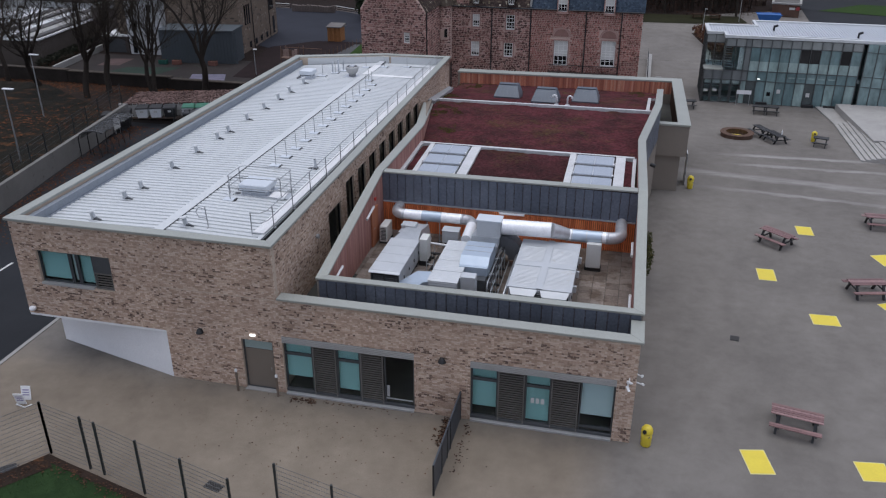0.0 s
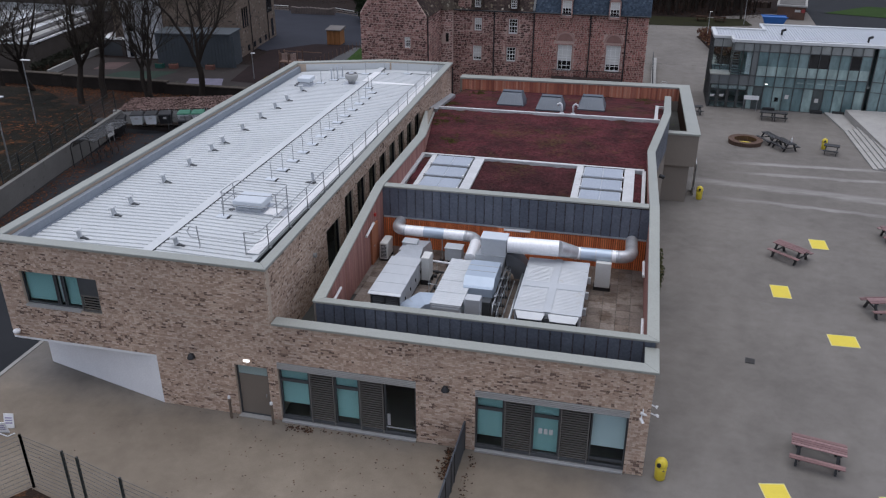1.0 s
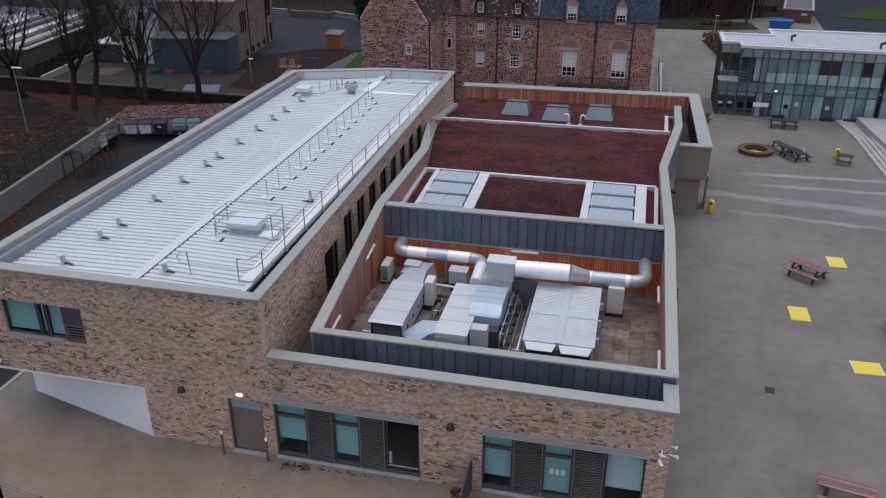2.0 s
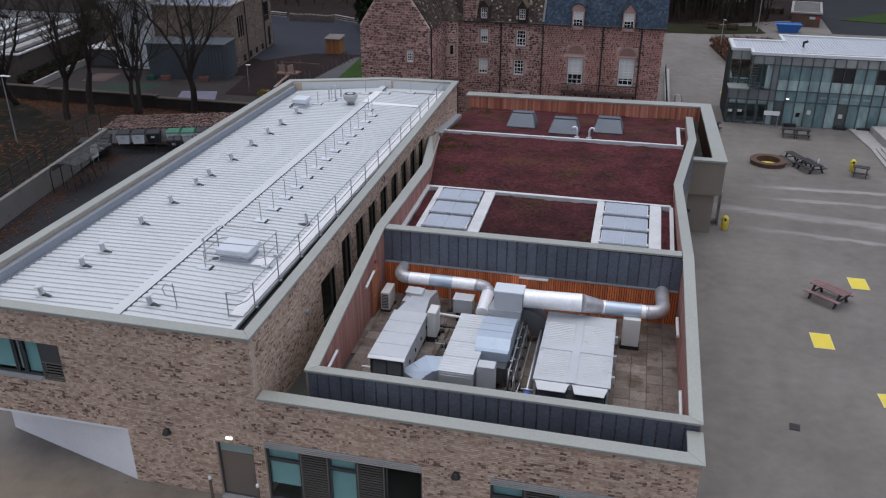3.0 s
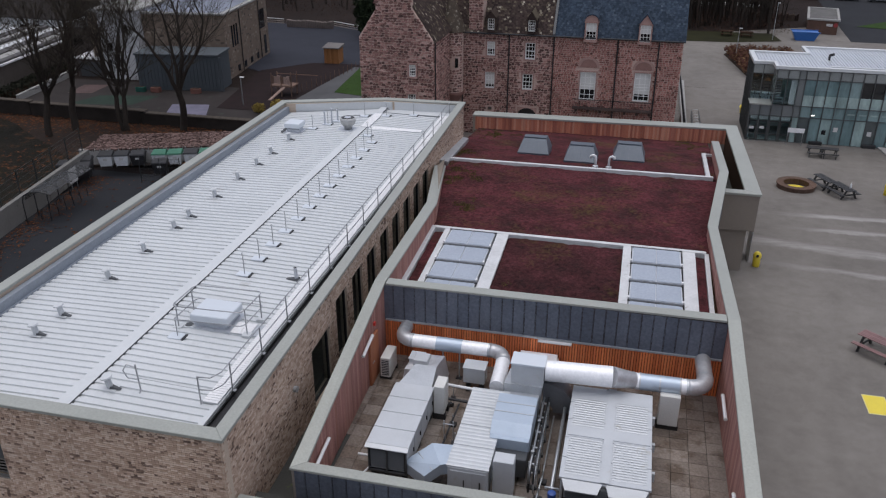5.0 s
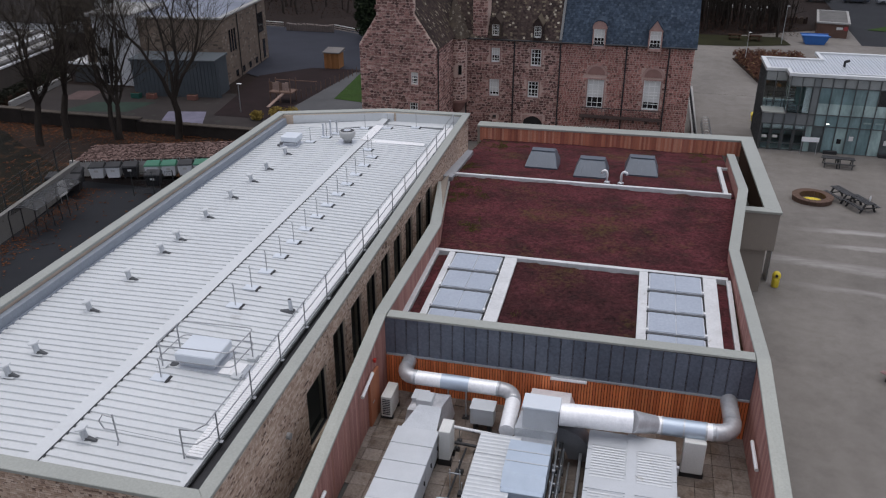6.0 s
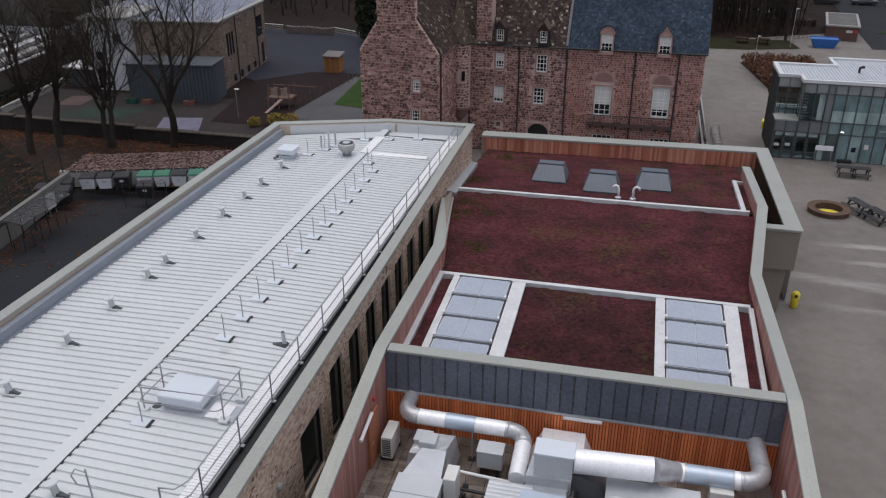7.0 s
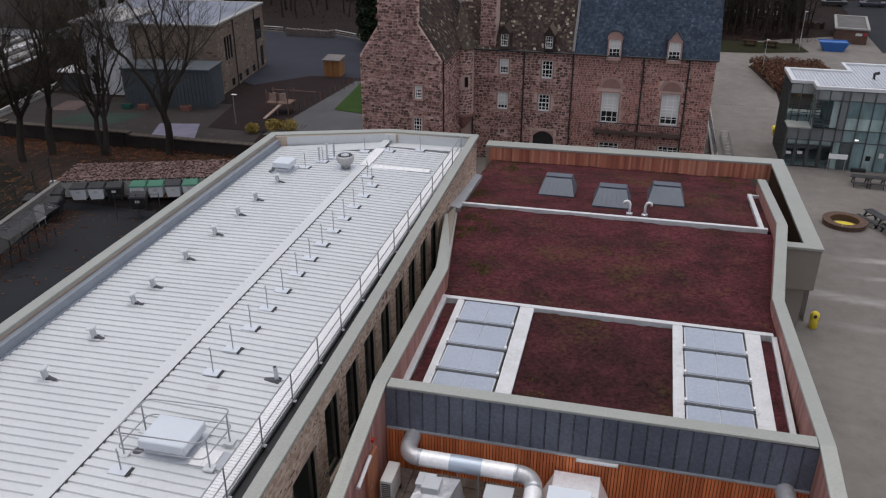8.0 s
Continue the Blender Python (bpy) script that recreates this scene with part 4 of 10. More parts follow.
def sedum_surface(name, stops, moss_from):
    """Low sedum: dark red cushions with soil between them and drifts of moss."""
    m, n, l, b = shader(name, 0.95)
    v = texco(n, l, (1, 1, 1), "World")
    base = ramp(n, l, noise_tex(n, l, v, 0.55, 6, 0.7), stops)
    grain = ramp(n, l, noise_tex(n, l, v, 6.0, 6, 0.8), [(0.32, (0.2, 0.2, 0.2)), (0.68, (1.65, 1.6, 1.55))])
    base = blend(n, l, base, grain, 0.9, "MULTIPLY")
    moss = ramp(n, l, noise_tex(n, l, v, 0.33, 7, 0.8), [(moss_from, (0, 0, 0)), (moss_from + 0.14, (1, 1, 1))])
    tuft = ramp(n, l, noise_tex(n, l, v, 6.0, 4, 0.8), [(0.42, (0, 0, 0)), (0.6, (1, 1, 1))])
    base = blend(n, l, base, (0.085, 0.066, 0.02), blend(n, l, moss, tuft, 1.0, "MULTIPLY"))
    l.new(base, b.inputs["Base Color"])
    bump(n, l, b, noise_tex(n, l, v, 22.0, 5, 0.8), 1.0, 0.06)
    return m


SEDUM = sedum_surface("sedum", [(0.3, (0.036, 0.017, 0.017)), (0.5, (0.08, 0.024, 0.028)), (0.72, (0.13, 0.037, 0.045))], 0.525)
SEDUM_DRY = sedum_surface("dry_sedum", [(0.3, (0.026, 0.013, 0.013)), (0.5, (0.058, 0.02, 0.022)), (0.72, (0.098, 0.03, 0.036))], 0.51)

sedum("sedum_front", -8.3, -3.05, 37.8, 44.6, SEDUM_DRY)
sedum("sedum_strip", -11.75, -11.3, 37.85, 44.5, SEDUM)
sedum("sedum_strip", 0.02, 0.5, 37.85, 44.5, SEDUM)
sedum("sedum_middle", -13.6, 1.7, 44.9, 54.45, SEDUM)
sedum("sedum_far", -14.2, 1.9, 54.75, 66.8, SEDUM)
bm = bmesh.new()
for (ya, za), (yb, zb) in zip(PROFILE, PROFILE[1:]):
    hexa(bm, [(roof_l(ya), ya, 2.9), (roof_r(ya), ya, 2.9), (roof_r(yb), yb, 2.9), (roof_l(yb), yb, 2.9)], [(roof_l(ya), ya, za - 0.12), (roof_r(ya), ya, za - 0.12), (roof_r(yb), yb, zb - 0.12), (roof_l(yb), yb, zb - 0.12)])
part("roof_build_up", bm, BATTEN, school)

# white kerbs that frame the planting
bm = bmesh.new()
box(bm, -12.05, 44.7, 5.25, 0.5, 44.92, 5.535, bevel=0.015)
part("kerb", bm, KERBW, school, "white metal kerb")
bm = bmesh.new()
hexa(bm, [(-13.35, 54.4, 5.1), (1.35, 54.62, 5.1), (1.35, 54.82, 5.1), (-13.35, 54.6, 5.1)], [(-13.35, 54.4, 5.5), (1.35, 54.62, 5.5), (1.35, 54.82, 5.5), (-13.35, 54.6, 5.5)])
part("kerb", bm, KERBW, school, "white metal kerb")
for x0, x1 in ((-12.05, -11.78), (-11.3, -11.03), (-8.82, -8.28), (-3.08, -2.72), (-0.52, 0.02), (0.42, 0.6)):
    bm = bmesh.new()
    hexa(bm, [(x0, 37.85, 5.0), (x1, 37.85, 5.0), (x1, 44.7, 5.0), (x0, 44.7, 5.0)], [(x0, 37.85, 5.24), (x1, 37.85, 5.24), (x1, 44.7, 5.51), (x0, 44.7, 5.51)])
    part("kerb", bm, KERBW, school, "white metal kerb")
bm = bmesh.new()
hexa(bm, [(1.0, 54.85, 3.0), (1.22, 54.85, 3.0), (1.42, 61.9, 3.0), (1.2, 61.9, 3.0)], [(1.0, 54.85, 5.46), (1.22, 54.85, 5.46), (1.42, 61.9, 4.45), (1.2, 61.9, 4.45)])
hexa(bm, [(1.42, 61.7, 3.0), (1.8, 61.7, 3.0), (1.8, 61.9, 3.0), (1.42, 61.9, 3.0)], [(1.42, 61.7, 4.45), (1.8, 61.7, 4.45), (1.8, 61.9, 4.42), (1.42, 61.9, 4.42)])
part("kerb", bm, KERBW, school, "white metal kerb")
bm = bmesh.new()
hexa(bm, [(-13.9, 53.6, 4.6), (-13.25, 53.6, 4.6), (-13.5, 60.6, 4.0), (-14.0, 60.6, 4.0)], [(-13.9, 53.6, 5.66), (-13.25, 53.6, 5.55), (-13.5, 60.6, 4.72), (-14.0, 60.6, 4.8)])
part("flashing", bm, GALV, school, "grey flashing against the brick wall")


def rooflight(x0, x1):
    """Four stepped rows of paired flat panes in grey frames."""
    t = thing("rooflight", ((x0 + x1) / 2, 41.5, 5.1), "long stepped rooflight with pale blue-grey panes in metal frames", "rooflight", "long rooflights")
    y0, y1 = 38.45, 44.66
    d = (y1 - y0) / 4
    for k in range(4):
        ya, yb = y0 + k * d, y0 + (k + 1) * d
        lo, hi = pz(ya) + 0.2, pz(yb) + 0.12
        bm = bmesh.new()
        hexa(bm, [(x0, ya, lo - 0.4), (x1, ya, lo - 0.4), (x1, yb, lo - 0.4), (x0, yb, lo - 0.4)], [(x0, ya + 0.03, lo), (x1, ya + 0.03, lo), (x1, yb, hi), (x0, yb, hi)])
        row = part("frame", bm, ROOFTRIM, t)
        for u0, u1 in ((x0 + 0.05, (x0 + x1) / 2 - 0.02), ((x0 + x1) / 2 + 0.02, x1 - 0.05)):
            f = lambda y: lo + (hi - lo) * (y - ya - 0.03) / (yb - ya - 0.03)
            bm = bmesh.new()
            hexa(bm, [(u0, ya + 0.07, f(ya + 0.07) + 0.003), (u1, ya + 0.07, f(ya + 0.07) + 0.003), (u1, yb - 0.06, f(yb - 0.06) + 0.003), (u0, yb - 0.06, f(yb - 0.06) + 0.003)],
                 [(u0, ya + 0.07, f(ya + 0.07) + 0.022), (u1, ya + 0.07, f(ya + 0.07) + 0.022), (u1, yb - 0.06, f(yb - 0.06) + 0.022), (u0, yb - 0.06, f(yb - 0.06) + 0.022)])
            part("pane", bm, SKYPANE, row)
        bm = bmesh.new()
        rod(bm, (x0 - 0.06, yb - 0.02, hi + 0.02), (x1 + 0.06, yb - 0.02, hi + 0.02), 0.035, 6)
        part("rail", bm, FRAME, row)
        for u in (x0 - 0.02, x1 + 0.02):
            bm = bmesh.new()
            box(bm, u - 0.04, ya + 0.02, lo, u + 0.04, ya + 0.16, lo + 0.08)
            part("clip", bm, WHITE_TRIM, row)


SKYPANE = surface("rooflight_pane", (0.36, 0.40, 0.46), (0.30, 0.338, 0.395), 0.2, 0.0, 0.5, 10.0, relief=0.01)
rooflight(-10.98, -8.9)
rooflight(-2.68, -0.6)


def hood(cx, cy):
    """A zinc-clad tapering hood with a capped top."""
    z = pz(cy - 1)
    t = thing("roof_hood", (cx, cy, z), "tapered blue-grey standing-seam metal ventilation hood", "roof vent", "roof hoods")
    w, d, h = 0.95, 0.92, 0.74
    bm = bmesh.new()
    hexa(bm, [(cx - w, cy - d, z - 0.5), (cx + w, cy - d, z - 0.5), (cx + w, cy + d, z - 0.5), (cx - w, cy + d, z - 0.5)],
         [(cx - w, cy - d, z + 0.08), (cx + w, cy - d, z + 0.08), (cx + w, cy + d, z + 0.08), (cx - w, cy + d, z + 0.08)])
    part("base", bm, HOODM, t)
    bm = bmesh.new()
    hexa(bm, [(cx - w, cy - d, z + 0.08), (cx + w, cy - d, z + 0.08), (cx + w, cy + d, z + 0.08), (cx - w, cy + d, z + 0.08)],
         [(cx - w * 0.74, cy - d * 0.1, z + h), (cx + w * 0.74, cy - d * 0.1, z + h), (cx + w * 0.74, cy + d * 0.8, z + h), (cx - w * 0.74, cy + d * 0.8, z + h)])
    part("cone", bm, HOODM, t)
    for k in range(7):
        u = -0.9 + 0.3 * k
        bm = bmesh.new()
        a, b = Vector((cx + u * w, cy - d, z + 0.08)), Vector((cx + u * w * 0.74, cy - d * 0.1, z + h))
        rod(bm, a, b, 0.02, 4)
        part("seam", bm, HOODM, t)
    bm = bmesh.new()
    box(bm, cx - w * 0.72, cy - d * 0.02, z + h, cx + w * 0.72, cy + d * 0.5, z + h + 0.08, bevel=0.01)
    part("cap", bm, HOODM, t)


HOODM = surface("hood_zinc", (0.098, 0.116, 0.142), (0.075, 0.09, 0.112), 0.45, 0.2, 0.8, 12.0, relief=0.04)
for c in ((-8.95, 58.9), (-6.0, 57.45), (-3.25, 58.95)):
    hood(*c)
for px, s in ((-5.05, -1), (-4.3, 1)):
    t = thing("vent_pipe", (px, 55.6, 5.25), "white swan-neck vent pipe", "vent pipe", "vent pipes")
    bm = bmesh.new()
    tube(bm, [(px, 55.6, 5.2), (px, 55.6, 5.75), (px + s * 0.05, 55.6, 5.88), (px + s * 0.16, 55.6, 5.93), (px + s * 0.27, 55.6, 5.88), (px + s * 0.3, 55.6, 5.76)], 0.065)
    part("pipe", bm, WHITE_TRIM, t, smooth=True)
    bm = bmesh.new()
    lathe(bm, [(0.16, 5.2), (0.16, 5.3), (0.08, 5.34)], (px, 55.6), 12)
    part("collar", bm, GALV, t)


# ---- plant on the open deck ----
FL = 3.15
bm = bmesh.new()
hexa(bm, [(-11.75, 28.42, 3.02), (0.95, 28.42, 3.02), (0.9, 37.36, 3.02), (-12.05, 37.36, 3.02)], [(-11.75, 28.42, 3.09), (0.95, 28.42, 3.09), (0.9, 37.36, 3.09), (-12.05, 37.36, 3.09)])
deck = part("deck", bm, MEMBRANE, school, "paved plant deck")


def ribbed(bm, x0, x1, y0, y1, z0, z1, pitch, h):
    """A panel whose top is folded into low ribs along x, as one closed shell."""
    n = max(1, int((y1 - y0) / pitch))
    d = (y1 - y0) / n
    prof = [(y0, z1)]
    for k in range(n):
        y = y0 + k * d
        prof += [(y + 0.06 * d, z1), (y + 0.3 * d, z1 + h), (y + 0.7 * d, z1 + h), (y + 0.94 * d, z1)]
    prof += [(y1, z1), (y1, z0), (y0, z0)]
    a, b = [[bm.verts.new((x, y, z)) for y, z in prof] for x in (x0, x1)]
    bm.faces.new(a[::-1])
    bm.faces.new(b)
    for k in range(len(prof)):
        j = (k + 1) % len(prof)
        bm.faces.new((a[k], a[j], b[j], b[k]))
    bmesh.ops.recalc_face_normals(bm, faces=bm.faces[:])


def air_handler(place, x0, x1, y0, y1, top, ribs, label):
    """A long casing on a dark frame, with lid panels, side doors and an end grille."""
    t = thing("air_handling_unit", ((x0 + x1) / 2, (y0 + y1) / 2, FL), label, "air handling unit", "air handling units")
    bm = bmesh.new()
    box(bm, x0 + 0.05, y0 + 0.05, FL + 0.07, x1 - 0.05, y1 - 0.05, FL + 0.2)
    part("base_frame", bm, DARK, t)
    for sx in (x0 + 0.12, x1 - 0.12):
        for sy in (y0 + 0.2, (y0 + y1) / 2, y1 - 0.2):
            bm = bmesh.new()
            box(bm, sx - 0.1, sy - 0.12, FL - 0.005, sx + 0.1, sy + 0.12, FL + 0.075, bevel=0.01)
            part("foot", bm, BLACK, t)
    bm = bmesh.new()
    box(bm, x0, y0, FL + 0.2, x1, y1, top - 0.04, bevel=0.02)
    body = part("casing", bm, PLANT, t)
    n = max(2, round((y1 - y0) / 0.95))
    for k in range(n):
        a, b = y0 + (y1 - y0) * k / n, y0 + (y1 - y0) * (k + 1) / n
        bm = bmesh.new()
        if ribs:
            ribbed(bm, x0 - 0.04, x1 + 0.04, a + 0.012, b - 0.012, top - 0.05, top + 0.004, 0.17, 0.02)
        else:
            box(bm, x0 - 0.06, a + 0.012, top - 0.06, x1 + 0.06, b - 0.012, top + 0.012, bevel=0.012)
        part("lid_panel", bm, PLANT, t)
        for sx, s in ((x0, -1), (x1, 1)):
            bm = bmesh.new()
            box(bm, sx - 0.012 if s < 0 else sx - 0.002, a + 0.05, FL + 0.27, sx + 0.002 if s < 0 else sx + 0.012, b - 0.05, top - 0.1, bevel=0.003)
            d = part("side_door", bm, PLANT, t)
            bm = bmesh.new()
            hx = sx + s * 0.03
            box(bm, hx - 0.02, b - 0.16, FL + 0.6, hx + 0.02, b - 0.12, FL + 0.75)
            part("handle", bm, BLACK, d)
    return t


def end_grille(t, x0, x1, y, z0, z1):
    bm = bmesh.new()
    box(bm, x0, y - 0.03, z0, x1, y - 0.004, z1)
    g = part("intake_grille", bm, DARK, t, "dark louvred intake")
    bm = bmesh.new()
    box(bm, -(x1 - x0) / 2 + 0.04, -0.04, -0.006, (x1 - x0) / 2 - 0.04, 0.04, 0.006, pose(0, 0, 0, 40))
    me = as_mesh("blade", bm, FRAME)
    k = int((z1 - z0) / 0.09)
    for i in range(k):
        piece("blade", me, g, pose((x0 + x1) / 2, y - 0.05, z0 + 0.06 + i * 0.09))


u1 = air_handler(None, -10.45, -9.16, 30.35, 33.75, 4.42, False, "grey air handling unit with flat lid panels on the deck")
end_grille(u1, -10.4, -9.2, 30.35, 3.5, 4.25)
bm = bmesh.new()
for x in (-10.43, -9.83, -9.2):
    box(bm, x, 30.24, 3.42, x + 0.05, 30.34, 4.3)
box(bm, -10.43, 30.24, 3.38, -9.15, 30.34, 3.45)
part("grille_frame", bm, FRAME, u1)
bm = bmesh.new()
hexa(bm, [(-10.52, 30.2, 4.33), (-9.1, 30.2, 4.33), (-9.1, 30.38, 4.36), (-10.52, 30.38, 4.36)], [(-10.52, 30.2, 4.36), (-9.1, 30.2, 4.36), (-9.1, 30.38, 4.42), (-10.52, 30.38, 4.42)])
part("rain_lip", bm, PLANT, u1, "sloping rain lip over the intake")
bm = bmesh.new()
hexa(bm, [(-10.4, 33.75, 3.5), (-9.2, 33.75, 3.5), (-9.3, 34.9, 3.7), (-10.1, 34.9, 3.7)], [(-10.4, 33.75, 4.4), (-9.2, 33.75, 4.4), (-9.3, 34.9, 4.5), (-10.1, 34.9, 4.5)])
part("taper_duct", bm, GALV, u1, "tapered galvanised duct")
bm = bmesh.new()
hexa(bm, [(-10.7, 34.9, 3.4), (-9.2, 34.9, 3.4), (-9.1, 36.1, 3.4), (-10.7, 36.1, 3.4)], [(-10.55, 35.0, 4.12), (-9.4, 34.95, 4.3), (-9.25, 36.0, 4.26), (-10.5, 36.0, 4.2)])
bmesh.ops.subdivide_edges(bm, edges=bm.edges[:], cuts=4, use_grid_fill=True)
for v in bm.verts:
    v.co += 0.035 * noise.noise_vector(v.co * 3.1)
part("wrapped_plenum", bm, DULLFOIL, u1, "crumpled foil-wrapped plenum box")
bm = bmesh.new()
box(bm, -10.3, 35.25, 4.1, -9.75, 35.8, 4.42, bevel=0.02)
part("plenum_cap", bm, PLANT, u1, "small pale box on the plenum")
bm = bmesh.new()
rod(bm, (-10.45, 30.75, 3.55), (-10.95, 30.75, 3.55), 0.04)
rod(bm, (-10.45, 30.4, 3.4), (-10.6, 30.15, 3.3), 0.03)
part("drain_pipe", bm, WHITE_TRIM, u1)

u2 = air_handler(None, -7.72, -6.48, 29.85, 34.05, 4.45, True, "long grey air handling unit with ribbed lid")
bm = bmesh.new()
box(bm, -7.65, 29.825, 3.45, -6.98, 29.848, 4.3, bevel=0.004)
box(bm, -6.94, 29.825, 3.45, -6.52, 29.848, 4.3, bevel=0.004)
part("end_door", bm, PLANT, u2)
for hx in (-7.2, -6.7):
    bm = bmesh.new()
    rod(bm, (hx, 29.79, 3.7), (hx, 29.79, 4.0), 0.02)
    part("handle", bm, BLACK, u2)
bm = bmesh.new()
prof = [(31.6, 4.0), (33.45, 4.0), (33.45, 4.8), (31.95, 4.8), (31.6, 4.5)]
ends = [[bm.verts.new((x, y, z)) for y, z in prof] for x in (-6.72, -5.42)]
bm.faces.new(ends[0][::-1])
bm.faces.new(ends[1])
for k in range(len(prof)):
    j = (k + 1) % len(prof)
    bm.faces.new((ends[0][k], ends[0][j], ends[1][j], ends[1][k]))
bmesh.ops.recalc_face_normals(bm, faces=bm.faces[:])
riser = part("riser_box", bm, BLUEGREY, u2, "blue-grey stepped hood section")
for y in (32.45, 32.95):
    bm = bmesh.new()
    box(bm, -6.73, y - 0.02, 4.79, -5.41, y + 0.02, 4.815)
    part("seam", bm, GALV, riser)
bm = bmesh.new()
box(bm, -6.7, 31.0, 3.4, -5.44, 34.0, 4.12, bevel=0.02)
part("lower_section", bm, FRAME, u2)
bm = bmesh.new()
box(bm, -6.7, 33.47, 4.0, -5.44, 34.2, 4.42, bevel=0.02)
part("rear_section", bm, GALV, u2)
bm = bmesh.new()
box(bm, -6.36, 30.12, 3.3, -5.72, 30.6, 4.66, bevel=0.02)
part("control_cabinet", bm, PLANT, u2, "plain grey control cabinet")
bm = bmesh.new()
hexa(bm, [(-9.29, 30.39, 3.45), (-8.47, 29.86, 3.45), (-8.0, 30.1, 3.8), (-8.49, 31.01, 3.8)], [(-9.29, 30.39, 3.85), (-8.47, 29.86, 3.85), (-8.0, 30.1, 4.2), (-8.49, 31.01, 4.24)])
hexa(bm, [(-8.49, 31.01, 3.8), (-8.0, 30.1, 3.8), (-7.73, 30.2, 3.8), (-7.73, 31.06, 3.8)], [(-8.49, 31.01, 4.24), (-8.0, 30.1, 4.2), (-7.73, 30.2, 4.22), (-7.73, 31.06, 4.26)])
part("angled_duct", bm, BLUEGREY, u2, "angled sheet-metal discharge duct")
bm = bmesh.new()
rod(bm, (-8.89, 30.7, 4.06), (-8.23, 29.99, 4.04), 0.02, 6)
part("duct_joint", bm, GALV, u2)
u3 = air_handler(None, -4.28, -1.68, 30.1, 34.95, 4.47, False, "wide pale air handling unit with louvred lid fields and rain hoods")
bm = bmesh.new()
box(bm, -3.12, 30.1, 4.48, -2.84, 34.95, 4.515)
box(bm, -4.28, 32.15, 4.48, -1.68, 32.6, 4.51)
part("lid_strip", bm, PLANT, u3)
for xa, xb in ((-4.2, -3.17), (-2.79, -1.76)):
    for ya, yb in ((30.3, 32.1), (32.7, 34.2)):
        bm = bmesh.new()
        ribbed(bm, xa, xb, ya, yb, 4.47, 4.482, 0.118, 0.015)
        part("lid_louvre", bm, PLANT, u3, "row of low lid ribs")
for xa, xb in ((-4.25, -3.05), (-2.95, -1.7)):
    bm = bmesh.new()
    hexa(bm, [(xa + 0.12, 29.8, 4.24), (xb - 0.12, 29.8, 4.24), (xb, 30.1, 4.38), (xa, 30.1, 4.38)], [(xa + 0.12, 29.8, 4.27), (xb - 0.12, 29.8, 4.27), (xb, 30.1, 4.44), (xa, 30.1, 4.44)])
    part("rain_hood", bm, PLANT, u3, "sloping rain hood")
end_grille(u3, -4.2, -1.75, 30.1, 3.4, 4.3)
bm = bmesh.new()
for zz in (3.6, 3.75):
    tube(bm, [(-4.55, 29.6, zz), (-4.55, 34.4, zz + 0.1)], 0.05, 8)
tube(bm, [(-4.75, 30.2, 3.9), (-4.3, 30.2, 3.9)], 0.04, 8)
part("water_pipe", bm, GALV, u3, smooth=True)
bm = bmesh.new()
lathe(bm, [(0.05, 3.75), (0.13, 3.78), (0.13, 3.95), (0.05, 3.98)], (-4.5, 29.95), 12)
part("valve", bm, surface("blue_valve", (0.03, 0.08, 0.3), (0.02, 0.06, 0.22), 0.5), u3, "blue valve body")
bm = bmesh.new()
for y in (31.2, 32.6, 34.0):
    box(bm, -1.68, y, 3.9, -1.5, y + 0.12, 4.2)
part("switch_box", bm, PLANT, u3)


def condenser(x0, x1, y0, y1, z0, z1, label, fan=None):
    t = thing("condenser_unit", ((x0 + x1) / 2, (y0 + y1) / 2, FL), label, "air conditioner", "condenser units")
    bm = bmesh.new()
    box(bm, x0, y0, z0, x1, y1, z1, bevel=0.02)
    part("casing", bm, PALE_CASE, t)
    for y in (y0 + 0.08, y1 - 0.08):
        bm = bmesh.new()
        box(bm, x0 - 0.04, y - 0.06, FL - 0.004, x1 + 0.04, y + 0.06, z0 + 0.01)
        part("foot", bm, BLACK, t)
    if fan:
        bm = bmesh.new()
        for i in range(9):
            z = z0 + 0.12 + i * (z1 - z0 - 0.24) / 8
            if fan == "y":
                box(bm, x0 + 0.05, y0 - 0.012, z - 0.02, x1 - 0.05, y0 - 0.002, z + 0.02)
            else:
                box(bm, x1 + 0.002, y0 + 0.05, z - 0.02, x1 + 0.012, y1 - 0.05, z + 0.02)
        part("fan_grille", bm, FRAME, t)


PALE_CASE = surface("pale_casing", (0.66, 0.66, 0.63), (0.56, 0.56, 0.53), 0.5, 0.0, 0.8, 20.0, relief=0.03)
condenser(-11.68, -11.3, 35.55, 36.5, 3.25, 4.1, "cream wall-side air conditioning condenser", "y")
condenser(-9.1, -8.72, 33.6, 34.3, 3.4, 4.55, "tall narrow grey plant cabinet on feet")
condenser(-1.36, -0.68, 34.9, 35.35, 3.32, 4.55, "upright grey condenser cabinet on feet")


DUCTGREY = surface("dull_duct", (0.17, 0.175, 0.185), (0.125, 0.13, 0.138), 0.45, 0.4, 1.0, 12.0, relief=0.03)


def straight(t, a, b, r, material=None, label="", r2=None, name="pipe"):
    bm = bmesh.new()
    rod(bm, a, b, r, 28, r2)
    bmesh.ops.split_edges(bm, edges=[e for f in bm.faces if len(f.verts) > 4 for e in f.edges])
    return part(name, bm, material or FOIL, t, label, smooth=True)


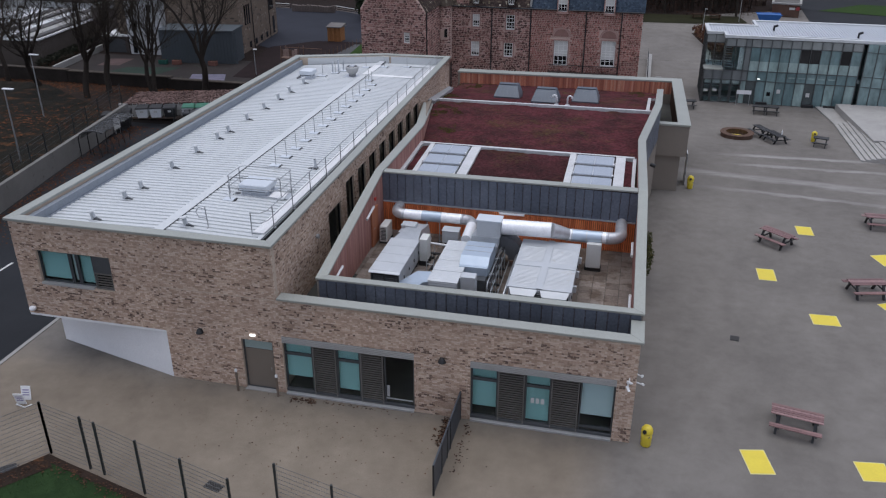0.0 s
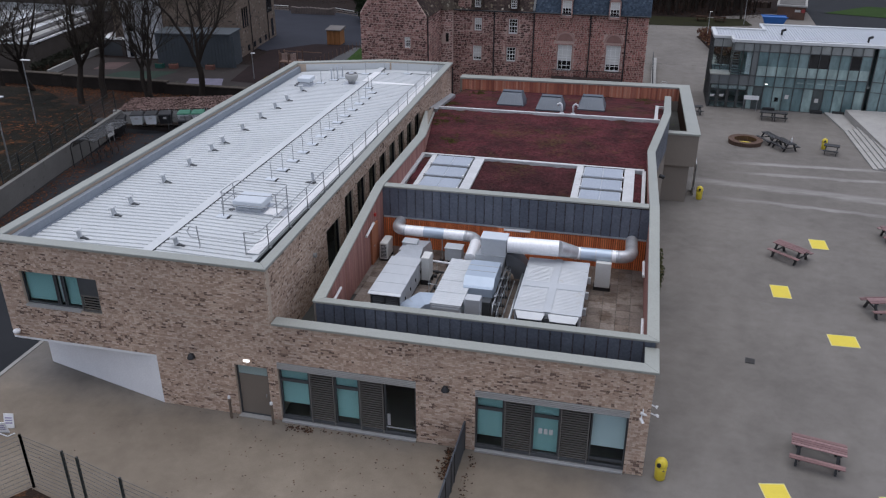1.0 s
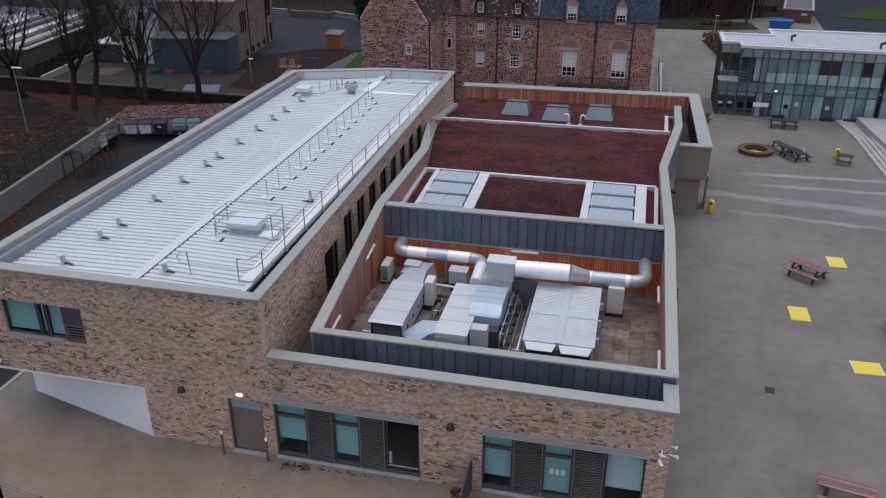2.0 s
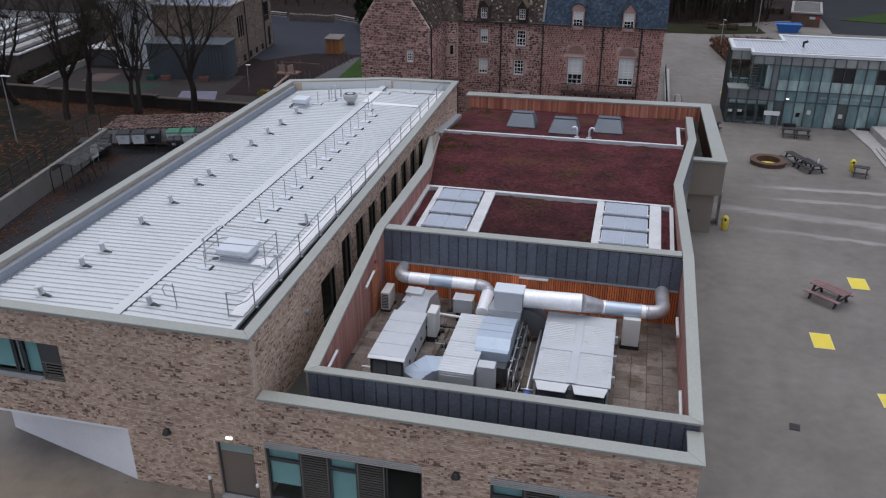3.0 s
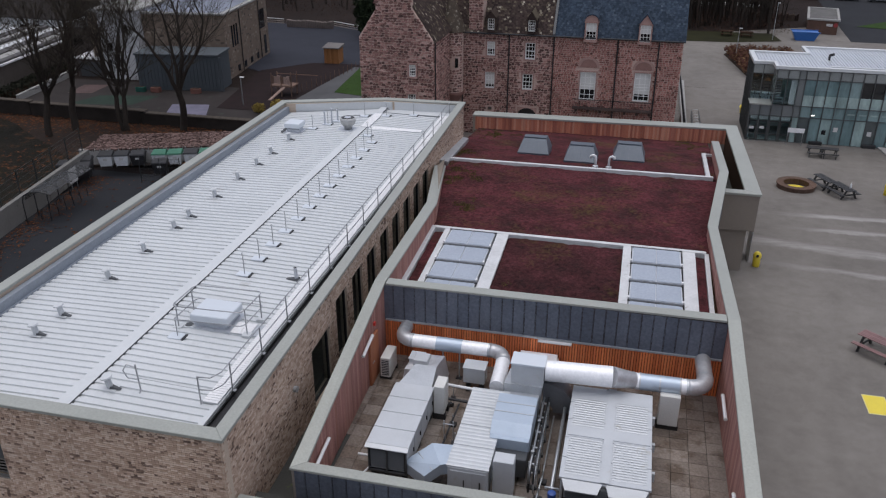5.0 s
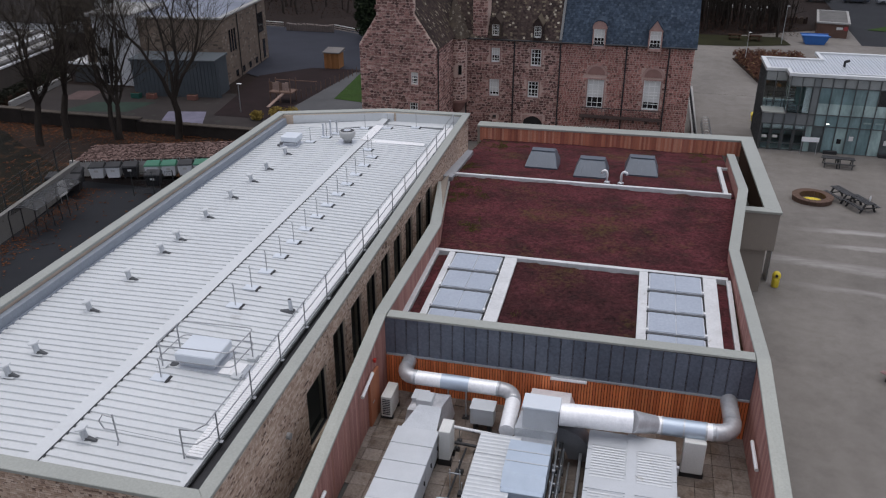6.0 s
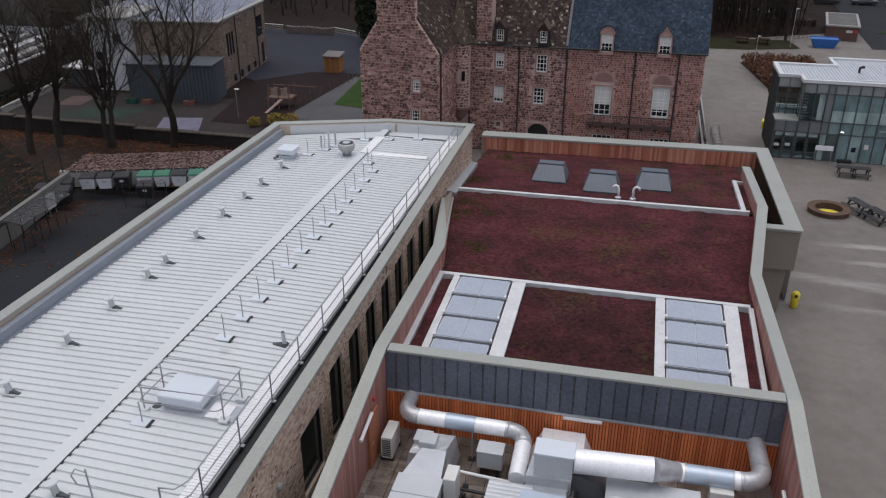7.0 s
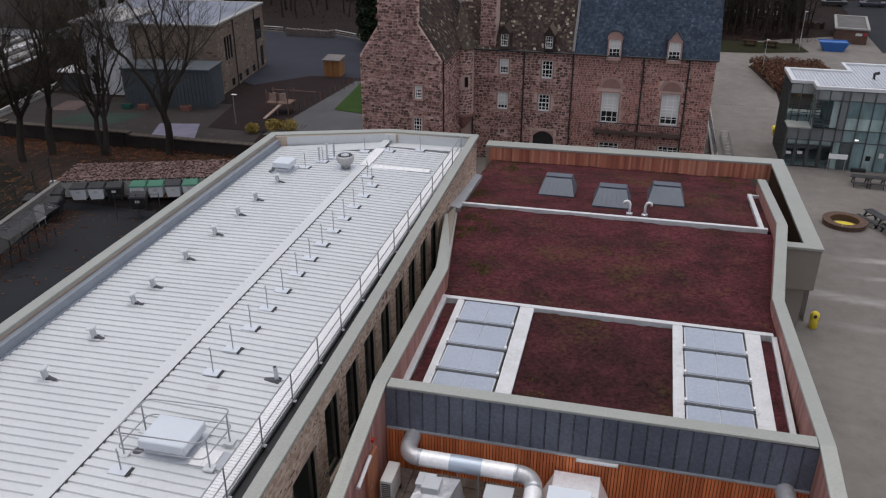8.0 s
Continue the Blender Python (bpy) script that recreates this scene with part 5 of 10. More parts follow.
def elbow(t, a, corner, b, r, bend_r):
    """A lagged elbow in a duller foil, with a raised band at each end."""
    pts = bend(a, corner, b, bend_r, 8)
    bm = bmesh.new()
    tube(bm, pts, r * 1.02, 24)
    part("elbow", bm, DULLFOIL, t, "crumpled dull foil elbow", smooth=True)
    for p, q in ((pts[0], pts[1]), (pts[-1], pts[-2])):
        d = (q - p).normalized() * 0.035
        bm = bmesh.new()
        rod(bm, p - d, p + d, r * 1.05, 24)
        part("band", bm, GALV, t)
    return pts[0], pts[-1]


da = thing("duct", (-11.0, 37.2, 4.7), "silver foil-lagged round duct bending along the deck wall", "duct", "foil ducts")
AY, AZ, AR = 36.38, 4.53, 0.26
w0, c1, c2, e2 = (-11.1, 37.34, 4.56), (-11.1, AY, AZ), (-7.02, AY, AZ), (-6.98, 34.3, 4.4)
p0, p1 = elbow(da, w0, c1, c2, AR, 0.5)
p2, p3 = elbow(da, c1, c2, e2, AR, 0.6)
straight(da, w0, p0, AR, DULLFOIL)
straight(da, p1, (-9.66, AY, AZ), AR)
straight(da, (-9.66, AY, AZ), (-8.66, AY, AZ), AR + 0.012, BLUEGREY, "bare blue-grey steel sleeve", name="sleeve")
straight(da, (-8.66, AY, AZ), p2, AR)
straight(da, p3, e2, AR)
for hx in (-9.4, -8.75):
    bm = bmesh.new()
    rod(bm, (hx, AY - 0.1, FL), (hx, AY - 0.1, AZ - 0.2), 0.03, 6)
    part("support_leg", bm, GALV, da)
    bm = bmesh.new()
    box(bm, hx - 0.12, AY - 0.2, FL - 0.004, hx + 0.12, AY, FL + 0.06, bevel=0.01)
    part("rubber_foot", bm, BLACK, da)

db = thing("duct", (-4.0, 34.8, 5.05), "large silver foil-lagged duct that narrows towards the wall", "duct", "foil ducts")
straight(db, (-5.34, 34.66, 5.12), (-3.05, 34.86, 5.08), 0.37)
straight(db, (-3.08, 34.86, 5.08), (-2.3, 35.36, 4.72), 0.372, DULLFOIL, "tapering dull foil reducer", 0.29, "reducer")
straight(db, (-2.32, 35.36, 4.72), (-2.08, 35.38, 4.7), 0.29)
straight(db, (-2.1, 35.38, 4.7), (-1.42, 35.39, 4.7), 0.295, BLUEGREY, "bare blue-grey steel sleeve", name="sleeve")
straight(db, (-1.4, 35.39, 4.7), (-0.72, 35.4, 4.7), 0.295, BLUEGREY, "bare blue-grey steel sleeve", name="sleeve")
a, c, b = (-0.72, 35.4, 4.7), (0.16, 35.42, 4.7), (0.12, 37.34, 4.66)
p0, p1 = elbow(db, a, c, b, 0.28, 0.66)
straight(db, a, p0, 0.28)
straight(db, p1, b, 0.28, DULLFOIL)
for x in (-2.32, -2.09, -1.41, -0.72):
    bm = bmesh.new()
    rod(bm, (x - 0.025, 35.385, 4.7), (x + 0.025, 35.385, 4.7), 0.315, 24)
    part("band", bm, GALV, db)

bm = bmesh.new()
box(bm, -6.7, 31.42, 3.42, -5.44, 31.61, 4.5, bevel=0.015)
part("lower_panel", bm, BLUEGREY, u2, "pale blue-grey sheet panel below the hood")

t = thing("plenum_box", (-5.95, 34.6, 4.4), "square pale metal plenum box joining the ducts", "duct box")
bm = bmesh.new()
box(bm, -6.48, 34.24, 4.7, -5.34, 34.94, 5.5, bevel=0.02)
part("box", bm, PLANT, t)
bm = bmesh.new()
box(bm, -6.51, 34.21, 5.48, -5.31, 34.97, 5.55, bevel=0.012)
part("lid", bm, LIDWHITE, t)
bm = bmesh.new()
hexa(bm, [(-6.72, 34.1, 3.5), (-5.45, 34.1, 3.5), (-5.42, 35.5, 3.5), (-6.6, 35.5, 3.5)], [(-6.7, 34.15, 4.72), (-5.36, 34.15, 4.72), (-5.36, 35.1, 4.72), (-6.62, 35.1, 4.72)])
part("lower_box", bm, GALV, t)
# bent sheet-metal duct that sweeps down into the wide air handler
bm = bmesh.new()
arc = [(-5.36 + 1.15 * math.sin(a), 3.5 + 1.2 * math.cos(a)) for a in (radians(90 * k / 10) for k in range(11))]
ins = [(-5.36 + 0.4 * math.sin(a), 3.5 + 0.4 * math.cos(a)) for a in (radians(90 * k / 10) for k in range(11))]
outline = arc + ins[::-1]
sides = [[bm.verts.new((x, y, z)) for x, z in outline] for y in (34.5, 35.2)]
for k in range(10):
    bm.faces.new((sides[0][k], sides[0][k + 1], sides[0][20 - k], sides[0][21 - k]))
    bm.faces.new((sides[1][k + 1], sides[1][k], sides[1][21 - k], sides[1][20 - k]))
for k in range(len(outline)):
    o = (k + 1) % len(outline)
    bm.faces.new((sides[0][o], sides[0][k], sides[1][k], sides[1][o]))
bmesh.ops.recalc_face_normals(bm, faces=bm.faces[:])
part("swept_duct", bm, DUCTGREY, t, "swept dull grey sheet-metal duct")


def duct_box(xa, xb, ya, yb, z0, z1, label, material, taper=0.0):
    """A sheet-metal box on rubber feet, with a folded lid."""
    t = thing("duct_box", ((xa + xb) / 2, (ya + yb) / 2, FL), label, "duct box", "duct boxes")
    bm = bmesh.new()
    hexa(bm, [(xa, ya, z0), (xb, ya, z0), (xb, yb, z0), (xa, yb, z0)], [(xa + taper, ya, z1), (xb - taper, ya, z1), (xb - taper, yb, z1), (xa + taper, yb, z1)])
    part("box", bm, material, t)
    bm = bmesh.new()
    box(bm, xa + taper - 0.03, ya - 0.03, z1, xb - taper + 0.03, yb + 0.03 if yb < 37 else yb, z1 + 0.04, bevel=0.012)
    part("lid", bm, material, t)
    for fx in (xa + 0.15, xb - 0.15):
        bm = bmesh.new()
        box(bm, fx - 0.06, ya + 0.08, FL - 0.004, fx + 0.06, yb - 0.08, z0 + 0.01)
        part("foot", bm, BLACK, t)


duct_box(-6.9, -4.75, 36.3, 37.2, FL + 0.1, 4.15, "foil-faced tapering duct box against the timber wall", FOIL, 0.4)
duct_box(-8.42, -7.62, 35.44, 36.0, FL + 0.45, 4.22, "pale square duct box raised on feet", PLANT)
duct_box(-10.5, -10.0, 35.45, 35.95, FL + 0.3, 4.3, "pale square duct box raised on feet", PLANT)
for k, (a, b) in enumerate((((-9.1, 34.95, 3.75), (-7.0, 34.8, 3.75)), ((-8.9, 34.5, 3.45), (-7.75, 34.45, 3.45)))):
    t = thing("pipe_run", a, "white lagged pipe crossing the deck on blocks" if k == 0 else "dark pipe crossing the deck on blocks", "pipe", "deck pipes")
    bm = bmesh.new()
    rod(bm, a, b, 0.055, 12)
    part("pipe", bm, WHITE_TRIM if k == 0 else DARK, t)
    for f in (0.2, 0.8):
        p = Vector(a).lerp(Vector(b), f)
        bm = bmesh.new()
        box(bm, p.x - 0.09, p.y - 0.09, FL - 0.004, p.x + 0.09, p.y + 0.09, FL + 0.1, bevel=0.012)
        part("block", bm, BLACK, t)
        bm = bmesh.new()
        rod(bm, (p.x, p.y, FL + 0.09), (p.x, p.y, p.z - 0.03), 0.018, 6)
        part("stud", bm, GALV, t)
for bx, by in ((-4.9, 31.2), (-4.95, 30.4), (-8.0, 31.4), (-8.05, 32.4), (-8.35, 33.4)):
    t = thing("support_block", (bx, by, FL), "small black rubber pipe support on the slabs", "support block", "support blocks")
    bm = bmesh.new()
    box(bm, bx - 0.13, by - 0.11, FL - 0.004, bx + 0.13, by + 0.11, FL + 0.1, bevel=0.015)
    part("rubber_block", bm, BLACK, t)
    bm = bmesh.new()
    rod(bm, (bx, by, FL + 0.1), (bx, by, FL + 0.5), 0.018, 6)
    part("stud", bm, GALV, t)

rack = thing("pipe_rack", (-5.22, 32.5, FL), "slim galvanised pipe rack along the side of an air handler", "pipe rack")
for y in (30.9, 31.7, 32.5, 33.3, 34.1):
    for x in (-5.34, -5.08):
        bm = bmesh.new()
        rod(bm, (x, y, FL), (x, y, 4.2), 0.02, 6)
        part("upright", bm, GALV, rack)
    for z in (3.75, 4.1):
        bm = bmesh.new()
        box(bm, -5.36, y - 0.025, z, -5.06, y + 0.025, z + 0.04)
        part("cross_bar", bm, GALV, rack)
    bm = bmesh.new()
    box(bm, -5.38, y - 0.09, FL - 0.004, -5.04, y + 0.09, FL + 0.06, bevel=0.01)
    part("rubber_foot", bm, BLACK, rack)
for x, z, r, mt in ((-5.28, 4.17, 0.032, STEEL), (-5.14, 4.17, 0.03, DARK), (-5.28, 3.82, 0.04, DARK), (-5.13, 3.82, 0.03, GALV)):
    bm = bmesh.new()
    tube(bm, [(x, 30.5, z - 0.5), (x, 30.6, z - 0.1), (x, 30.75, z), (x, 34.4, z), (x, 34.55, z - 0.15)], r, 8)
    part("lagged_pipe", bm, mt, rack, smooth=True)
for y in (31.3, 32.9):
    bm = bmesh.new()
    rod(bm, (-5.28, y, 4.17), (-5.28, y, 4.28), 0.025, 8)
    rod(bm, (-5.28, y, 4.28), (-5.28, y, 4.3), 0.06, 10)
    part("valve", bm, STEEL, rack)
t = thing("pipe_run", (-4.92, 32.5, FL), "single slim pipe on rubber blocks over the slabs", "pipe", "deck pipes")
bm = bmesh.new()
tube(bm, [(-4.98, 30.2, 3.4), (-4.92, 31.2, 3.42), (-4.9, 34.3, 3.5)], 0.028, 8)
part("pipe", bm, GALV, t, smooth=True)
t = thing("support_stand", (-8.32, 32.6, FL), "thin steel pipe support frame beside the air handlers", "support stand", "pipe stands")
for dx in (-0.16, 0.16):
    bm = bmesh.new()
    rod(bm, (-8.32 + dx, 32.6, FL), (-8.32 + dx, 32.6, FL + 0.8), 0.02, 6)
    part("upright", bm, GALV, t)
bm = bmesh.new()
rod(bm, (-8.52, 32.6, FL + 0.66), (-8.12, 32.6, FL + 0.66), 0.02, 6)
part("cross_bar", bm, GALV, t)
bm = bmesh.new()
rod(bm, (-8.4, 31.4, FL + 0.3), (-8.3, 34.2, FL + 0.36), 0.035, 8)
part("pipe", bm, DARK, t)

# strip lamps on the deck walls, and the deck door
LAMP = surface("lamp_cover", (0.74, 0.74, 0.74), (0.66, 0.66, 0.66), 0.35, 0.0, 2.0, 20.0, relief=0.0)
for a, b in (((-11.81, 34.1, 5.1), (-11.84, 35.2, 5.25)), ((-11.64, 28.95, 4.4), (-11.68, 30.1, 4.5)), ((0.72, 34.1, 4.55), (0.71, 35.3, 4.6)), ((0.76, 29.4, 4.2), (0.76, 30.7, 4.3)), ((-5.85, 37.26, 4.66), (-4.7, 37.26, 4.66))):
    t = thing("strip_lamp", a, "white weatherproof strip lamp fixed to the timber wall", "lamp", "strip lamps")
    bm = bmesh.new()
    rod(bm, a, b, 0.06, 8)
    part("cover", bm, LAMP, t)
    bm = bmesh.new()
    d = (Vector(b) - Vector(a)).normalized() * 0.06
    rod(bm, Vector(a) - d, Vector(a), 0.065, 8)
    rod(bm, b, Vector(b) + d, 0.065, 8)
    part("end_cap", bm, PALE_CASE, t)
dd = thing("door_2", (-11.93, 35.5, FL), "timber-faced deck door in the side cladding", "door", kind="structure")
bm = bmesh.new()
box(bm, -11.95, 35.0, FL, -11.85, 35.95, 5.1, bevel=0.01)
part("door_leaf", bm, surface("door_timber", (0.40, 0.15, 0.07), (0.30, 0.10, 0.05), 0.7, 0.0, 1.0, 16.0, (5, 5, 0.6)), dd)
bm = bmesh.new()
rod(bm, (-11.82, 35.12, 4.1), (-11.82, 35.3, 4.1), 0.015)
part("handle", bm, STEEL, dd)
bm = bmesh.new()
box(bm, -11.92, 35.6, 5.45, -11.84, 35.72, 5.58)
part("sounder", bm, surface("red_plastic", (0.5, 0.03, 0.02), (0.4, 0.02, 0.015), 0.5), dd, "small red alarm sounder")


# ---- things on the wing's metal roof ----
def cowl(x, y):
    """A short leaning spigot with a flat round cap, on a flashing with a dark rubber boot."""
    z = roof_z(x)
    t = thing("roof_cowl", (x, y, z), "short pale roof vent spigot with a flat round cap", "roof vent", "roof cowls")
    bm = bmesh.new()
    box(bm, x - 0.2, y - 0.17, z + 0.055, x + 0.24, y + 0.17, z + 0.08, bevel=0.008)
    part("flashing", bm, ROOFING, t)
    bm = bmesh.new()
    hexa(bm, [(x + 0.02, y - 0.1, z + 0.07), (x + 0.36, y - 0.05, z + 0.07), (x + 0.36, y + 0.06, z + 0.07), (x + 0.02, y + 0.1, z + 0.07)],
         [(x + 0.02, y - 0.08, z + 0.17), (x + 0.3, y - 0.03, z + 0.11), (x + 0.3, y + 0.04, z + 0.11), (x + 0.02, y + 0.08, z + 0.17)])
    part("boot", bm, FRAME, t, "dark rubber boot")
    bm = bmesh.new()
    rod(bm, (x, y, z + 0.06), (x - 0.07, y, z + 0.42), 0.1, 14)
    part("neck", bm, GALV, t, smooth=False)
    bm = bmesh.new()
    rod(bm, (x - 0.075, y, z + 0.43), (x - 0.085, y, z + 0.475), 0.185, 18, 0.175)
    part("cap", bm, ROOFING, t)


for y in (28.3, 30.75, 32.1, 34.95, 37.45, 39.85, 41.15, 43.6, 46.05, 48.25, 50.1, 52.55):
    cowl(-22.4, y)
cowl(-18.05, 28.5)


def stay_post(x, y, h=1.0):
    z = roof_z(x)
    t = thing("cable_post", (x, y, z), "slim steel post on a square plate along the roof ridge", "roof post", "ridge posts")
    bm = bmesh.new()
    box(bm, x - 0.3, y - 0.2, z + 0.06, x + 0.22, y + 0.17, z + 0.095)
    part("plate", bm, LIDWHITE, t)
    # thin dark strip along the right edge of the plate
    bm = bmesh.new()
    box(bm, x + 0.22, y - 0.2, z + 0.03, x + 0.3, y + 0.17, z + 0.075)
    part("rubber_pad", bm, BLACK, t)
    bm = bmesh.new()
    tube(bm, [(x, y, z + 0.08), (x, y, z + h - 0.12), (x - 0.03, y, z + h - 0.06), (x, y, z + h)], 0.02, 6)
    part("post", bm, STEEL, t)


for k in range(13):
    stay_post(-17.42 - 0.016 * k, 36.45 + 1.39 * k)
for x, y in ((-21.9, 54.9), (-21.3, 55.9), (-19.6, 57.9), (-18.3, 58.3), (-16.7, 58.9), (-20.9, 56.6), (-18.2, 54.2)):
    stay_post(x, y, 0.9)
for x, y, h in ((-21.2, 56.3, 0.9), (-21.5, 55.9, 0.8), (-21.0, 56.8, 0.7)):
    t = thing("roof_pipe", (x, y, 6.45), "pale upright vent pipe on the roof", "vent pipe", "roof pipes")
    bm = bmesh.new()
    rod(bm, (x, y, 6.4), (x, y, 6.45 + h), 0.055)
    rod(bm, (x, y, 6.45 + h), (x, y, 6.5 + h), 0.075)
    part("pipe", bm, ROOFTRIM, t)

vent = thing("turbine_vent", (-19.75, 55.2, 6.48), "round galvanised roof turbine ventilator", "roof vent")
bm = bmesh.new()
box(bm, -20.35, 54.7, 6.46, -19.15, 55.7, 6.55, bevel=0.01)
part("base_plate", bm, ROOFTRIM, vent)
bm = bmesh.new()
lathe(bm, [(0.24, 6.55), (0.26, 6.72), (0.42, 6.88), (0.47, 7.08), (0.45, 7.22), (0.40, 7.24)], (-19.75, 55.2), 24)
part("drum", bm, LOUVRE_TOP, vent, smooth=True)
# black ring stands in for the unlit inside of the drum
bm = bmesh.new()
lathe(bm, [(0.395, 7.235), (0.37, 7.256), (0.2, 7.258)], (-19.75, 55.2), 24)
part("throat", bm, BLACK, vent)
bm = bmesh.new()
lathe(bm, [(0.21, 7.255), (0.2, 7.275), (0.02, 7.29)], (-19.75, 55.2), 20)
part("cap_disc", bm, ROOFTRIM, vent)


def roof_box(x0, x1, y0, y1, z1, label, name):
    t = thing(name, ((x0 + x1) / 2, (y0 + y1) / 2, 6.45), label, "roof hatch")
    bm = bmesh.new()
    box(bm, x0 + 0.1, y0 + 0.1, 6.42, x1 - 0.1, y1 - 0.1, z1 - 0.36, bevel=0.01)
    box(bm, x0 - 0.06, y0 - 0.06, 6.42, x1 + 0.06, y1 + 0.06, 6.52)
    part("kerb", bm, ROOFTRIM, t)
    bm = bmesh.new()
    box(bm, x0, y0, z1 - 0.3, x1, y1, z1, bevel=0.03)
    part("lid", bm, LIDWHITE, t)
    # flat dark discs paint the shadows to the left of the box
    bm = bmesh.new()
    for k in range(3):
        rod(bm, (x0 - 0.12 - 0.05 * k, y0 + 0.12 + 0.42 * k, 6.47), (x0 - 0.12 - 0.05 * k, y0 + 0.12 + 0.42 * k, 6.53), 0.15, 14)
    part("rubber_foot", bm, FRAME, t, "round dark discs standing in for shadows beside the box")


roof_box(-23.25, -22.3, 53.8, 54.75, 7.05, "pale square roof access box", "roof_box")
roof_box(-17.5, -16.08, 32.4, 33.6, 7.02, "pale square roof hatch inside a guard rail", "roof_hatch")

# bright walkway treads and pads
for x0, x1, y0, y1 in ((-14.98, -14.48, 28.55, 59.3), (-19.1, -18.6, 55.6, 58.7), (-18.6, -15.3, 55.55, 56.0), (-16.0, -14.98, 32.35, 33.05)):
    t = thing("roof_walkway", ((x0 + x1) / 2, (y0 + y1) / 2, 6.45), "white ribbed roof walkway boards", "walkway", "walkways")
    zz = 6.6 if x0 < -18.7 else 6.52
    bm = bmesh.new()
    box(bm, x0, y0, zz - 0.06, x1, y1, zz)
    part("bearer", bm, GALV, t)
    bm = bmesh.new()
    if y1 - y0 > x1 - x0:
        for i in range(3):
            box(bm, x0, -0.175 + 0.12 * i, 0, x1, -0.072 + 0.12 * i, 0.025)
    else:
        box(bm, -0.175, y0, 0, 0.175, y1, 0.025, bevel=0.004)
    me = as_mesh("tread", bm, WHITE)
    n = int(max(y1 - y0, x1 - x0) / 0.36)
    for i in range(n):
        piece("tread", me, t, pose(0, y0 + 0.18 + 0.36 * i, zz) if y1 - y0 > x1 - x0 else pose(x0 + 0.18 + 0.36 * i, 0, zz))

rail = thing("guard_rail", (-14.45, 44, 6.45), "galvanised two-bar guard rail along the roof walkway", "guard rail")
n = 15
bm = bmesh.new()
rod(bm, (0, 0, 0), (0.0, 0, 1.02), 0.024, 8)
box(bm, -0.09, -0.06, -0.02, 0.12, 0.06, 0.02)
me = as_mesh("post", bm, STEEL)
for i in range(n):
    piece("post", me, rail, pose(-14.42, 29.4 + 2.12 * i, 6.44))
piece("post", me, rail, pose(-15.0, 28.5, 6.44))
for h in (0.55, 1.0):
    bm = bmesh.new()
    tube(bm, [(-15.0, 28.5, 6.44 + h), (-14.6, 28.55, 6.44 + h), (-14.42, 28.9, 6.44 + h), (-14.42, 59.1, 6.44 + h)], 0.021, 8)
    part("rail", bm, STEEL, rail, smooth=True)

guard = thing("guard_rail", (-16.6, 32.9, 6.45), "tubular guard rail with rounded corners round the roof hatch", "guard rail")
corners = [(-17.9, 32.05), (-17.85, 33.6), (-15.3, 33.7), (-15.35, 32.15)]
for h in (0.5, 1.03):
    pts = []
    for i in range(4):
        pts += bend((*corners[i - 1], 6.46 + h), (*corners[i], 6.46 + h), (*corners[(i + 1) % 4], 6.46 + h), 0.22, 4)
    bm = bmesh.new()
    tube(bm, pts + pts[:1], 0.021, 8)
    part("rail", bm, STEEL, guard, smooth=True)
for x, y in ((-17.88, 33.35), (-17.9, 32.3), (-15.31, 33.45), (-15.34, 32.35)):
    bm = bmesh.new()
    rod(bm, (x, y, 6.44), (x, y, 7.49), 0.024, 8)
    part("post", bm, STEEL, guard)
    bm = bmesh.new()
    box(bm, x - 0.16, y - 0.14, 6.5, x + 0.14, y + 0.14, 6.56)
    part("plate", bm, ROOFING, guard)
stay_post(-17.6, 31.7, 0.8)

for x, y in ((-17.05, 28.6),):
    t = thing("davit_post", (x, y, 6.45), "bent steel roof anchor post", "roof post")
    bm = bmesh.new()
    tube(bm, [(x, y - 0.15, 6.45), (x - 0.02, y, 6.6), (x - 0.1, y + 0.05, 7.45)], 0.025, 8)
    part("post", bm, STEEL, t)
    bm = bmesh.new()
    tube(bm, [(x - 0.1, y + 0.05, 7.35), (x - 0.4, y + 0.05, 7.4), (x - 0.52, y, 7.2), (x - 0.4, y, 6.95), (x - 0.05, y, 6.95)], 0.022, 8)
    part("hoop", bm, STEEL, t)
    bm = bmesh.new()
    rod(bm, (x - 0.05, y, 7.0), (-15.0, 28.5, 7.0), 0.01, 5)
    part("cable", bm, STEEL, t)
t = thing("roof_pipe", (-15.3, 36.6, 6.45), "pale upright vent pipe with a dark open mouth", "vent pipe", "roof pipes")
bm = bmesh.new()
rod(bm, (-15.3, 36.6, 6.4), (-15.34, 36.6, 6.98), 0.07, 12)
part("pipe", bm, ROOFTRIM, t)
bm = bmesh.new()
rod(bm, (-15.34, 36.6, 6.975), (-15.34, 36.6, 6.99), 0.055, 12)
part("mouth", bm, BLACK, t)
bm = bmesh.new()
hexa(bm, [(-15.75, 36.5, 6.47), (-15.2, 36.42, 6.47), (-15.2, 36.75, 6.47), (-15.75, 36.68, 6.47)], [(-15.6, 36.54, 6.52), (-15.26, 36.5, 6.56), (-15.26, 36.7, 6.56), (-15.6, 36.64, 6.52)])
part("boot", bm, FRAME, t, "dark rubber boot")

